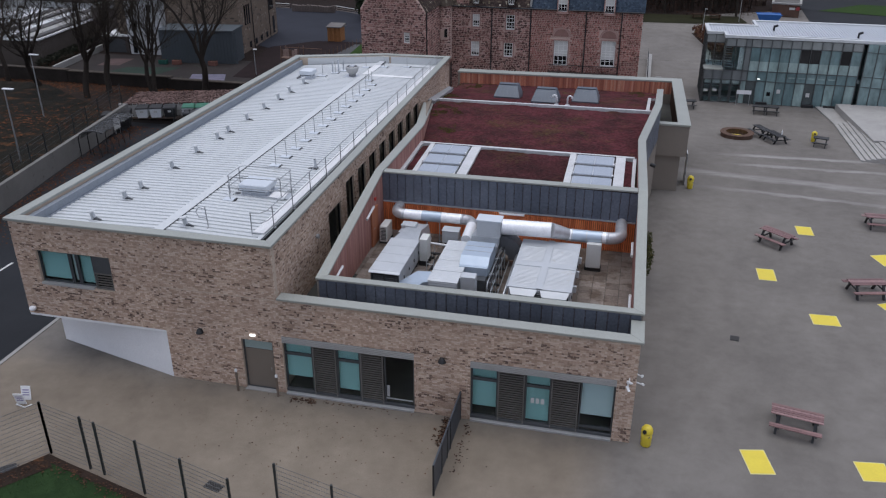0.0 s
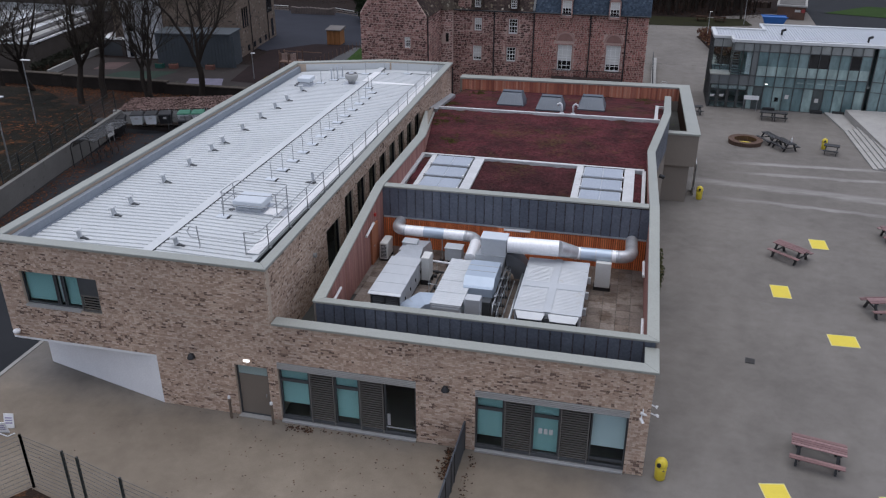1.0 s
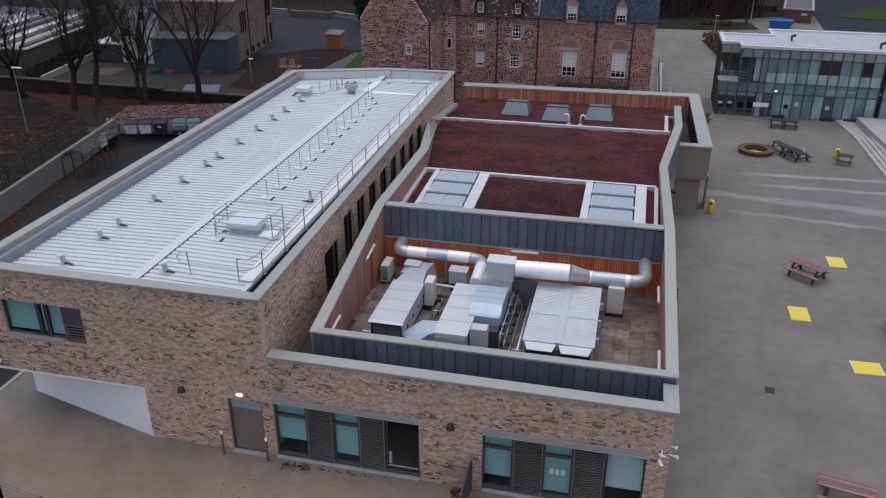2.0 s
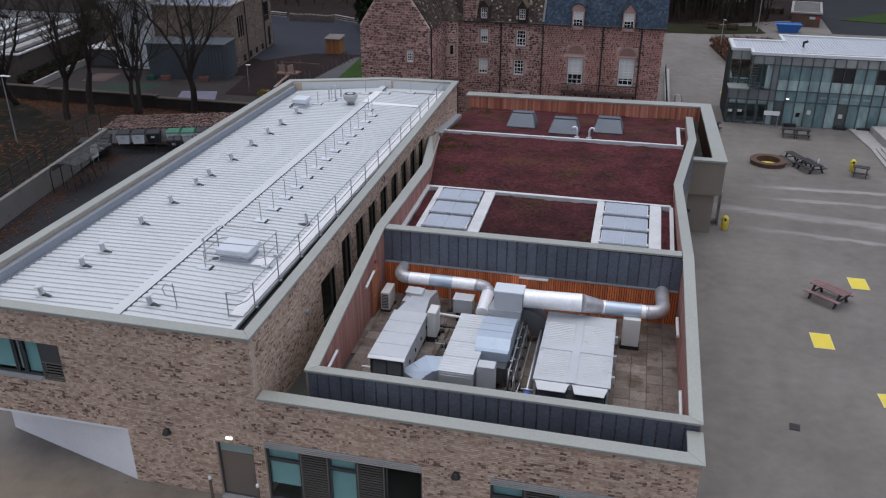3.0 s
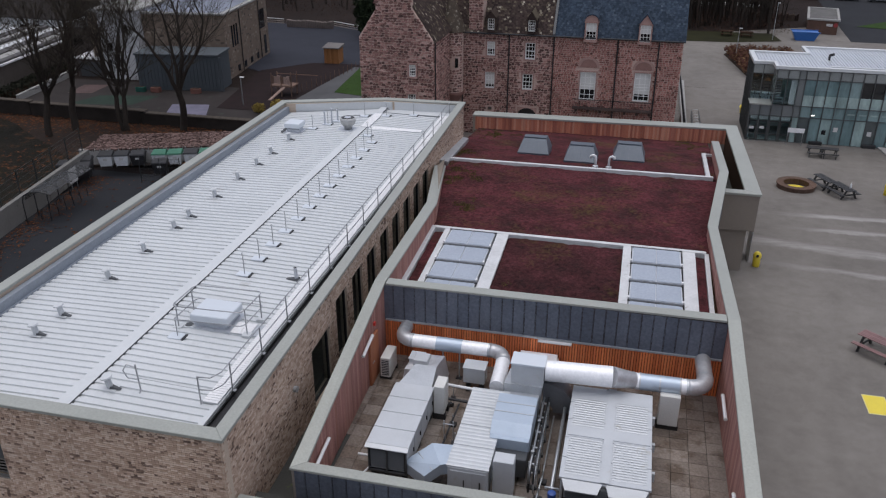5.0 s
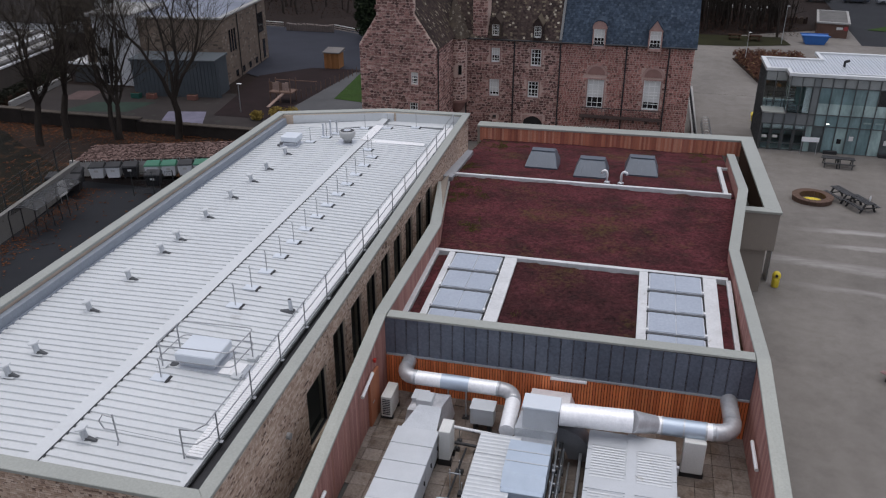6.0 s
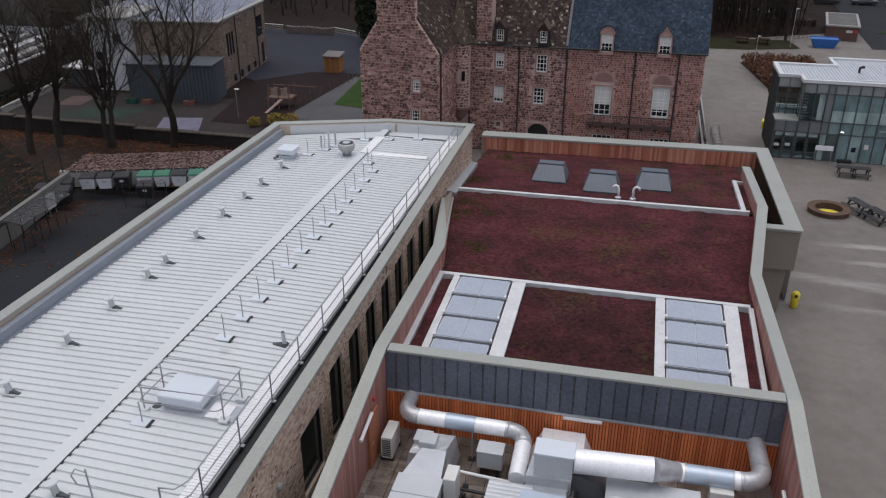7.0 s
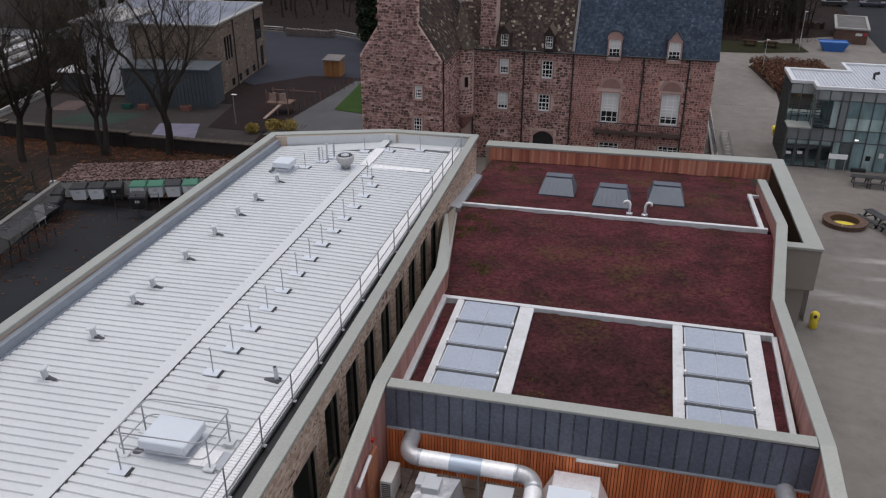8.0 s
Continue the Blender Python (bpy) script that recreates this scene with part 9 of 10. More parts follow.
hexa(bm, [(-41.1, 105.15, -0.05), (-38.95, 105.15, -0.05), (-38.95, 107.2, -0.05), (-41.1, 107.2, -0.05)], [(-41.1, 105.15, 0.07), (-38.95, 105.15, 0.07), (-38.95, 107.2, 0.3), (-41.1, 107.2, 0.3)])
part("roof", bm, surface("shed_felt", (0.20, 0.185, 0.175), (0.12, 0.112, 0.108), 0.9), t)
t = thing("play_hut", (-39.7, 90.0, -1.9), "ramshackle weathered timber play hut with pale panels", "play hut")
WOODG = surface("weathered_wood", (0.20, 0.13, 0.10), (0.12, 0.08, 0.065), 0.9, 0.0, 1.0, 12.0)
PALEP = surface("pale_panel", (0.40, 0.30, 0.26), (0.26, 0.18, 0.15), 0.9)
rg = random.Random(61)
for i in range(6):
    bm = bmesh.new()
    x = -40.9 + 0.36 * i
    box(bm, x, 89.62, -0.55 + 0.1 * rg.random(), x + 0.31, 89.7, 0.15 + 0.3 * rg.random())
    part("front_panel", bm, PALEP if i % 3 else WOODG, t)
for x, y, h in ((-40.95, 89.7, 0.6), (-38.7, 89.7, 0.75), (-40.95, 91.2, 0.4), (-38.7, 91.2, 0.5), (-39.8, 89.6, 0.35)):
    bm = bmesh.new()
    rod(bm, (x, y, -1.95), (x + 0.08, y, h), 0.07, 7, 0.05)
    part("post", bm, WOODG, t)
bm = bmesh.new()
box(bm, -41.0, 89.6, -0.85, -38.5, 91.3, -0.72)
part("platform", bm, WOODG, t)
for xa, xb in ((-41.0, -38.6), (-38.6, -36.4)):
    bm = bmesh.new()
    rod(bm, (xa, 91.2, 0.2), (xb, 91.6, 0.1), 0.05, 6)
    part("beam", bm, WOODG, t)
bm = bmesh.new()
hexa(bm, [(-40.6, 87.9, -1.9), (-40.3, 87.9, -1.9), (-39.3, 89.6, -0.9), (-39.6, 89.6, -0.9)], [(-40.6, 87.9, -1.8), (-40.3, 87.9, -1.8), (-39.3, 89.6, -0.8), (-39.6, 89.6, -0.8)])
part("ramp", bm, PALEP, t)
for i in range(16):
    f = i / 15
    x, y = -38.8 + 2.9 * f, 90.0 + 14.0 * f
    t = thing("fence_post", (x, y, gz(x, y)), "short wooden fence post beside the path", "fence post", "path posts")
    bm = bmesh.new()
    rod(bm, (x, y, gz(x, y) - 0.1), (x, y, gz(x, y) + 0.95), 0.04, 6, 0.035)
    part("stake", bm, WOODG, t)
t = thing("rock_wall", (-50, 126, -1.9), "low drystone edging with painted rails", "stone edging")
bm = bmesh.new()
for i in range(26):
    x = -58 + 0.28 * i + 3.0
    box(bm, x, 126.3, -1.9, x + 0.26, 126.9, -1.0 + 0.2 * rg.random(), bevel=0.05)
part("stone_row", bm, surface("edging_stone", (0.20, 0.165, 0.15), (0.11, 0.092, 0.084), 0.9, 0.0, 1.5, 8.0), t)
for k in range(3):
    bm = bmesh.new()
    rod(bm, (-47.5, 126.5, -1.4 + 0.3 * k), (-42.5, 124.2, -1.5 + 0.3 * k), 0.07, 6)
    rod(bm, (-61.5, 127.3, -1.4 + 0.3 * k), (-55.5, 126.6, -1.4 + 0.3 * k), 0.07, 6)
    part("rail", bm, WPAINT if k == 2 else surface("rail_wood", (0.32, 0.28, 0.25), (0.22, 0.19, 0.17), 0.9), t)
t = thing("evergreen", (-41.0, 123, -1.9), "dense dark evergreen beyond the tarmac yard", "tree")
bm = bmesh.new()
rod(bm, (-41.0, 123.0, -2), (-41.0, 123.0, 13), 0.3, 8, 0.08)
part("trunk", bm, BATTEN, t)
leaf_cloud("crown", [(-40.6, 123.0, -0.2 + 1.6 * i, 2.4 + 0.15 * i - 0.03 * i * i, 2.4, 1.5) for i in range(9)], 15000, 0.2, pieces("evergreen_leaf", [(0, (0.012, 0.018, 0.01)), (0.6, (0.022, 0.032, 0.016)), (1, (0.04, 0.055, 0.026))]), t)
t = thing("shrub", (-37.0, 84.6, -1.9), "yellow winter shrub at the path's edge", "shrub")
bm = bmesh.new()
for i in range(9):
    rod(bm, (-37.0 + 0.15 * i, 84.4, -2), (-37.6 + 0.4 * i, 84.2, -0.9), 0.015, 4)
part("stem", bm, BATTEN, t)
leaf_cloud("foliage", [(-37.8, 84.4, -1.2, 0.9, 0.8, 0.6), (-36.4, 84.6, -1.2, 0.9, 0.8, 0.6), (-39.6, 83.6, -1.4, 0.7, 0.6, 0.5)], 1800, 0.09, pieces("yellow_leaf", [(0, (0.14, 0.10, 0.03)), (0.5, (0.26, 0.19, 0.05)), (1, (0.36, 0.27, 0.07))]), t)

# retaining wall, its fence, bin store and bike shelter
t = thing("retaining_wall", (-40.5, 50, 0), "long pale concrete retaining wall below the grass bank", "wall")
bm = bmesh.new()
hexa(bm, [(-36.6, 28, -0.2), (-42.9, 61.5, -0.2), (-43.2, 61.4, -0.2), (-36.9, 28, -0.2)], [(-36.6, 28, 1.9), (-42.9, 61.5, 1.3), (-43.2, 61.4, 1.3), (-36.9, 28, 1.9)])
bmesh.ops.recalc_face_normals(bm, faces=bm.faces[:])
part("wall_body", bm, surface("damp_concrete", (0.22, 0.215, 0.20), (0.15, 0.145, 0.135), 0.85, 0.0, 0.5, 14.0, third=(0.10, 0.10, 0.085), spots=0.02), t)
f = thing("mesh_fence", (-41, 50, 1.0), "dark green weld-mesh fence on top of the retaining wall", "fence")
for i in range(15):
    u = i / 14
    x, y = -37.2 - 6.2 * u, 30 + 31.4 * u
    bm = bmesh.new()
    box(bm, x - 0.03, y - 0.03, 0.7, x + 0.03, y + 0.03, 3.0)
    part("post", bm, FENCE, f)
bm = bmesh.new()
for i in range(170):
    u = i / 169
    x, y = -37.2 - 6.2 * u, 30 + 31.4 * u
    rod(bm, (x, y, 1.1), (x, y, 2.95), 0.007, 3)
for z in (1.15, 1.5, 1.9, 2.3, 2.7, 2.95):
    rod(bm, (-37.2, 30, z), (-43.4, 61.4, z), 0.01, 4)
part("mesh_panel", bm, FENCE, f)

ux, uy = math.cos(radians(19)), math.sin(radians(19))


def along(s, q, z=0.0):
    """A place s metres along the bin store's wall and q metres before it."""
    return (-44.2 + ux * s + uy * (q + 0.6), 62.3 + uy * s - ux * (q + 0.6), z)


bw = thing("bin_store_wall", along(6, 0), "pale block wall with a sloping rubble stone top behind the bins", "wall")
bm = bmesh.new()
for k in range(18):
    for r in range(3):
        a, b = along(k * 0.72 + 0.36 * (r % 2), 0.0), along(k * 0.72 + 0.7 + 0.36 * (r % 2), 0.0)
        c, d = along(k * 0.72 + 0.7 + 0.36 * (r % 2), -0.3), along(k * 0.72 + 0.36 * (r % 2), -0.3)
        hexa(bm, [(p[0], p[1], r * 0.4 - 0.1) for p in (a, b, c, d)], [(p[0], p[1], r * 0.4 + 0.29) for p in (a, b, c, d)])
part("block_course", bm, surface("pale_block_stone", (0.40, 0.39, 0.37), (0.29, 0.28, 0.265), 0.9, 0.0, 0.8, 10.0), bw)
bm = bmesh.new()
rg = random.Random(12)
for k in range(78):
    for r in range(12):
        if k * 0.16 < 0.35 + 0.09 * r:
            continue
        s, q, z = k * 0.16 + 0.08 * (r % 2), -0.05 - r * 0.16, 1.05 + r * 0.047
        p = along(s + rg.uniform(-0.04, 0.04), q)
        w, h = rg.uniform(0.05, 0.095), rg.uniform(0.05, 0.09)
        box(bm, -w, -h, -0.1, w, h, rg.uniform(0.05, 0.13), pose(p[0], p[1], z, 17, 0, 19 + rg.uniform(-15, 15)), 0.0)
part("rubble_top", bm, pieces("pink_rubble", [(0, (0.075, 0.048, 0.043)), (0.4, (0.135, 0.088, 0.078)), (0.8, (0.20, 0.135, 0.12)), (1, (0.15, 0.105, 0.092))]), bw, "", False, "stuff")


def wheeled_bin(s, q, body, lid, label):
    x, y, _ = along(s, q)
    t = thing("wheeled_bin", (x, y, 0), label, "waste bin", "row of waste bins")
    m = pose(x, y, 0, 0, 0, 19) @ Matrix.Diagonal((1, 1, 0.88, 1))
    bm = bmesh.new()
    hexa(bm, [(-0.42, -0.34, 0.14), (0.42, -0.34, 0.14), (0.42, 0.34, 0.14), (-0.42, 0.34, 0.14)], [(-0.52, -0.46, 1.05), (0.52, -0.46, 1.05), (0.52, 0.46, 1.05), (-0.52, 0.46, 1.05)])
    bmesh.ops.transform(bm, matrix=m, verts=bm.verts[:])
    part("body", bm, body, t)
    bm = bmesh.new()
    hexa(bm, [(-0.56, -0.5, 1.05), (0.56, -0.5, 1.05), (0.56, 0.5, 1.05), (-0.56, 0.5, 1.05)], [(-0.52, -0.46, 1.16), (0.52, -0.46, 1.16), (0.48, 0.4, 1.28), (-0.48, 0.4, 1.28)])
    bmesh.ops.transform(bm, matrix=m, verts=bm.verts[:])
    part("lid", bm, lid, t)
    for wx in (-0.42, 0.42):
        for wy in (-0.28, 0.28):
            bm = bmesh.new()
            rod(bm, m @ Vector((wx - 0.03, wy, 0.09)), m @ Vector((wx + 0.03, wy, 0.09)), 0.09, 10)
            part("wheel", bm, BLACK, t)
    bm = bmesh.new()
    box(bm, -0.14, -0.445, 0.68, 0.14, -0.425, 0.86, m)
    part("label_plate", bm, WPAINT, t)


GREYBIN = surface("grey_bin", (0.78, 0.80, 0.81), (0.68, 0.70, 0.71), 0.5, 0.0, 1.0, 16.0)
GREENLID = surface("green_lid", (0.04, 0.16, 0.10), (0.03, 0.12, 0.075), 0.5, 0.0, 1.0, 16.0)
for s, q, b_, l_, lb in ((0.9, 1.7, BLACK, BLACK, "black wheeled waste bin"), (2.2, 0.8, GREYBIN, BLACK, "grey wheeled waste bin with a black lid"), (3.37, 0.8, GREYBIN, BLACK, "grey wheeled waste bin with a black lid"), (4.56, 0.8, BLACK, BLACK, "black wheeled waste bin"), (6.15, 0.8, GREYBIN, GREENLID, "grey wheeled waste bin with a green lid"), (7.32, 0.8, GREYBIN, GREENLID, "grey wheeled waste bin with a green lid"), (8.5, 0.8, GREYBIN, BLACK, "grey wheeled waste bin with a black lid"), (9.65, 0.8, GREYBIN, GREENLID, "grey wheeled waste bin with a green lid"), (1.2, 3.2, BLACK, BLACK, "black wheeled waste bin"), (-0.2, 2.6, BLACK, BLACK, "black wheeled waste bin"), (6.6, 2.8, BLACK, BLACK, "black wheeled waste bin")):
    wheeled_bin(s, q, b_, l_, lb)
t = thing("mesh_screen", along(7, 4.2), "grey mesh screen fence before the bins", "fence")
bm = bmesh.new()
for s in (5.6, 7.0, 8.4):
    p = along(s, 4.6)
    rod(bm, (p[0], p[1], 0), (p[0], p[1], 1.8), 0.03, 6)
part("post", bm, FENCE, t)
bm = bmesh.new()
for i in range(29):
    p = along(5.6 + 0.1 * i, 4.6)
    rod(bm, (p[0], p[1], 0.1), (p[0], p[1], 1.75), 0.006, 3)
for z in (0.15, 0.6, 1.1, 1.7):
    rod(bm, along(5.6, 4.6, z), along(8.4, 4.6, z), 0.01, 4)
part("mesh_panel", bm, FENCE, t)
sh = thing("bike_shelter", (-39.4, 53.7, 0), "curved dark hoop-framed bike shelter with a clear roof", "bike shelter")
sx, sy = -math.sin(radians(4)), math.cos(radians(4))
for i in range(5):
    s = 1.2 * i
    bx, by = -38.9 + sx * s, 51.3 + sy * s
    bm = bmesh.new()
    tube(bm, [(bx - 1.5, by - 0.2, 0), (bx - 1.5, by - 0.2, 1.5), (bx - 1.35, by - 0.2, 1.9), (bx - 0.9, by - 0.15, 2.15), (bx - 0.2, by - 0.05, 2.2), (bx + 0.5, by, 2.05)], 0.04, 6)
    part("hoop", bm, BLACK, sh)
bm = bmesh.new()
prof = [(-1.5, 1.5), (-1.35, 1.93), (-0.9, 2.18), (-0.2, 2.23), (0.5, 2.08)]
for (xa, za), (xb, zb) in zip(prof, prof[1:]):
    q = [(-38.9 + xa, 51.3, za), (-38.9 + xb, 51.3, zb), (-38.9 + xb + sx * 4.8, 51.3 + sy * 4.8, zb), (-38.9 + xa + sx * 4.8, 51.3 + sy * 4.8, za)]
    hexa(bm, q, [(a, b_, c + 0.02) for a, b_, c in q])
SMOKE, n, l, b = shader("smoky_plastic", 0.75)
b.inputs["Base Color"].default_value = (0.05, 0.052, 0.055, 1)
b.inputs["Alpha"].default_value = 0.4
part("roof_panel", bm, SMOKE, sh)
for i in range(6):
    s = 0.5 + 0.85 * i
    bx, by = -39.3 + sx * s, 51.3 + sy * s
    bm = bmesh.new()
    tube(bm, [(bx - 0.5, by, 0), (bx - 0.5, by, 0.6), (bx - 0.3, by, 0.78), (bx, by, 0.78), (bx + 0.2, by, 0.6), (bx + 0.2, by, 0)], 0.025, 6)
    part("stand", bm, DARK, sh)
t = thing("litter_box", (-41.0, 57.0, 0), "white notice panel beside the bike shelter", "sign")
bm = bmesh.new()
box(bm, -41.2, 56.7, 0.5, -41.15, 57.5, 1.5)
part("panel", bm, WPAINT, t)
bm = bmesh.new()
rod(bm, (-41.18, 56.8, 0), (-41.18, 56.8, 0.6), 0.03)
rod(bm, (-41.18, 57.4, 0), (-41.18, 57.4, 0.6), 0.03)
part("post", bm, STEEL, t)

# boundary wall behind the trees
bwall = thing("boundary_wall", (-60, 76.5, -1.5), "dark weathered stone boundary wall under the trees", "wall")
bm = bmesh.new()
for a, b, h in ((-120, -60, 1.5), (-60, -48, 1.4), (-48, -36, 1.2), (-36, -26, 1.0)):
    box(bm, a, 76.2, -2.2, b - 0.02, 76.65, gz(0, 76.4) + h, bevel=0.03)
part("wall_body", bm, surface("damp_stone", (0.045, 0.038, 0.033), (0.02, 0.017, 0.015), 0.95, 0.0, 0.6, 10.0, relief=0.6), bwall)
bm = bmesh.new()
for k in range(150):
    x = -120 + 0.62 * k
    h = 1.5 if x < -60 else 1.4 if x < -48 else 1.2 if x < -36 else 1.0
    box(bm, x, 76.1, gz(0, 76.4) + h - 0.02, x + 0.58, 76.75, gz(0, 76.4) + h + 0.1, bevel=0.02)
part("cope_stone", bm, surface("cope", (0.10, 0.085, 0.07), (0.06, 0.05, 0.042), 0.95), bwall, "", False, "stuff")
for x, y, h in ((-43.2, 48.0, 6.0), (-42.3, 85.6, 2.9), (-50.5, 60.0, 6.0)):
    z = gz(x, y)
    t = thing("lamp_post", (x, y, z), "slim grey lamp post with a flat white head", "street lamp", "lamp posts")
    bm = bmesh.new()
    rod(bm, (x, y, z - 0.2), (x, y, z + h), 0.07, 8, 0.04)
    part("pole", bm, STEEL, t)
    bm = bmesh.new()
    k = h / 6
    box(bm, x - 0.1, y - 0.12, z + h, x + 0.75 * k, y + 0.12, z + h + 0.09, bevel=0.02)
    part("lamp_head", bm, WHITE_TRIM, t)
for x, y, c in ((-53.9, 88.3, (0.21, 0.10, 0.08)), (-49.4, 88.8, (0.21, 0.105, 0.085)), (-55.6, 88.1, (0.03, 0.10, 0.08))):
    z = gz(x, y)
    t = thing("planter", (x, y, z), "low painted planter box beside the grey hall", "planter", "planters")
    bm = bmesh.new()
    box(bm, x - 0.5, y - 0.3, z, x + 0.5, y + 0.3, z + 0.55, bevel=0.03)
    part("box", bm, surface("planter_" + str(len(bpy.data.materials)), c, tuple(0.75 * v for v in c), 0.8), t)
    bm = bmesh.new()
    box(bm, x - 0.42, y - 0.22, z + 0.5, x + 0.42, y + 0.22, z + 0.57)
    part("soil", bm, SOIL, t)

# ---- bare winter trees ----
TWIG = surface("twig_bark", (0.08, 0.066, 0.05), (0.045, 0.038, 0.03), 0.95, 0.0, 1.5, 12.0)
BARK = surface("bark", (0.055, 0.045, 0.037), (0.026, 0.022, 0.019), 0.95, 0.0, 1.5, 12.0, (1, 1, 0.3), relief=0.6, depth=0.03)


def limb(vs, fs, a, b, r0, r1, n):
    """A tapered stick from a to b, added to lists of points and faces."""
    d = (b - a).normalized()
    u = d.orthogonal().normalized()
    v = d.cross(u)
    i = len(vs)
    for p, r in ((a, r0), (b, r1)):
        for k in range(n):
            w = 2 * math.pi * k / n
            vs.append(p + r * (math.cos(w) * u + math.sin(w) * v))
    for k in range(n):
        o = (k + 1) % n
        fs.append((i + k, i + o, i + n + o, i + n + k))


def tree(x, y, height, seed, stems=1, label="tall bare winter tree with a fine branching crown"):
    """A bare tree: tapered trunk, arching limbs, and twigs that fork again and again."""
    rg = random.Random(seed)
    z = gz(x, y)
    t = thing("bare_tree", (x, y, z), label, "tree", "bare trees")
    trunk, crown, twigs = ([], []), ([], []), ([], [])

    def grow(p, d, length, r, level):
        out = trunk if level < 2 else crown if level < 4 else twigs
        segs = (4, 6, 5, 4, 3, 2)[level]
        for s in range(segs):
            d = (d + Vector((rg.gauss(0, 0.14), rg.gauss(0, 0.14), (0.04, 0.12, 0.09, 0.05, 0.03, 0.0)[level]))).normalized()
            q = p + d * (length / segs)
            r2 = max(0.01, r * (0.93 if level < 1 else 0.88 if level < 3 else 0.78))
            limb(*out, p, q, r, r2, 9 if level < 1 else 7 if level < 2 else 4 if level < 4 else 3)
            p, r = q, r2
            if 1 <= level < 5 and rg.random() < (0, 0.9, 0.78, 0.6, 0.34)[level]:
                side = Vector((rg.gauss(0, 1), rg.gauss(0, 1), rg.uniform(-0.2, 0.6))).normalized()
                grow(p, (d * 0.7 + side * 0.8).normalized(), length * rg.uniform(0.38, 0.62), max(0.011, r * 0.5), level + 1)
        if level < 5:
            for k in range((4, 2, 2, 2, 1)[level]):
                side = Vector((rg.gauss(0, 1), rg.gauss(0, 1), rg.uniform(-0.1, 0.5))).normalized()
                grow(p, (d + side * (rg.uniform(0.35, 0.62) if level == 0 else rg.uniform(0.3, 0.7))).normalized(), length * (rg.uniform(1.2, 1.8) * (0.2 / rise) if level == 0 else rg.uniform(0.55, 0.8)), max(0.011, r * rg.uniform(0.62, 0.78)), level + 1)

    rise = 0.21 if stems == 1 else 0.17
    for s in range(stems):
        lean = Vector((rg.gauss(0, 0.05) + 0.11 * (s - (stems - 1) / 2), rg.gauss(0, 0.06), 1)).normalized()
        grow(Vector((x + 0.4 * (s - (stems - 1) / 2), y, z - 0.2)), lean, height * rise, (0.29 if stems == 1 else 0.22) * height / 17, 0)
    raw("trunk", *trunk, BARK, t)
    raw("crown", *crown, BARK, t)
    raw("twig_mass", *twigs, TWIG, t)


for x, y, h, sd, st in ((-48.0, 73.6, 20.0, 7, 2), (-43.2, 75.2, 20.5, 2, 1), (-52.6, 72.7, 20.0, 3, 1), (-53.3, 70.0, 19.0, 4, 1), (-60.5, 72.5, 19, 5, 1), (-66.5, 75.0, 17, 6, 1)):
    tree(x, y, h, sd, st)

# far woods along the top of the site: many bare stems and twigs as one mass
rg = random.Random(33)
bm_vs, bm_fs = [], []


def sliver(a, b, r0, r1):
    d = (b - a).normalized()
    u = d.orthogonal().normalized()
    v = d.cross(u)
    i = len(bm_vs)
    for p, r in ((a, r0), (b, r1)):
        for k in range(3):
            bm_vs.append(p + r * (math.cos(2.094 * k) * u + math.sin(2.094 * k) * v))
    for k in range(3):
        bm_fs.append((i + k, i + (k + 1) % 3, i + 3 + (k + 1) % 3, i + 3 + k))


for k in range(1130):
    x, y = (rg.uniform(-120, 70), rg.uniform(137, 215)) if k < 1000 else (rg.uniform(-3, 17.5), rg.uniform(140, 157))
    if (x > 3 and 156.5 < y < 163) or (x > 17.5 and y < 179) or x < -66 and y < 140:
        continue
    z = gz(x, y)
    h = rg.uniform(8, 15)
    base = Vector((x, y, z))
    top = base + Vector((rg.gauss(0, 0.6), rg.gauss(0, 0.6), h))
    sliver(base, top, rg.uniform(0.12, 0.25), 0.03)
    for k in range(22):
        f = rg.uniform(0.2, 0.97)
        p = base.lerp(top, f)
        d = Vector((rg.gauss(0, 1), rg.gauss(0, 1), rg.uniform(0.2, 1.0))).normalized()
        q = p + d * rg.uniform(1.2, 3.4) * (1.15 - f)
        sliver(p, q, 0.045, 0.012)
        for j in range(3):
            g = p.lerp(q, rg.uniform(0.4, 1))
            sliver(g, g + Vector((rg.gauss(0, 1), rg.gauss(0, 1), rg.uniform(0, 1))).normalized() * rg.uniform(0.5, 1.2), 0.02, 0.006)
raw("far_woods", bm_vs, bm_fs, BARK, None, "dark bare woodland behind the site", "stuff")["category"] = "woods"
vs, fs = [], []
for k in range(66000):
    x, y = (rg.uniform(-125, 75), rg.uniform(136, 210)) if k < 60000 else (rg.uniform(-3, 18.5), rg.uniform(138, 158))
    if (x > 3 and 156.5 < y < 163) or (x > 17.5 and y < 179) or x < -66 and y < 140:
        continue
    s = rg.uniform(0.05, 0.13)
    p = Vector((x, y, gz(x, y) + abs(rg.gauss(0, 1.1))))
    u = Vector((rg.gauss(0, 1), rg.gauss(0, 1), rg.gauss(0, 1))).normalized()
    v = u.orthogonal().normalized()
    i = len(vs)
    vs += [p - u * s, p - v * s * 0.6, p + u * s, p + v * s * 0.6]
    fs.append((i, i + 1, i + 2, i + 3))
raw("undergrowth", vs, fs, pieces("brush", [(0, (0.024, 0.015, 0.012)), (0.6, (0.05, 0.029, 0.022)), (1, (0.085, 0.046, 0.029))]), None, "tangled brown undergrowth below the far trees", "stuff")["category"] = "undergrowth"


# ---- pieces: bricks, stones, slats, panels and slabs ----
BL, BH, BJ, BD = 0.215, 0.063, 0.012, 0.014


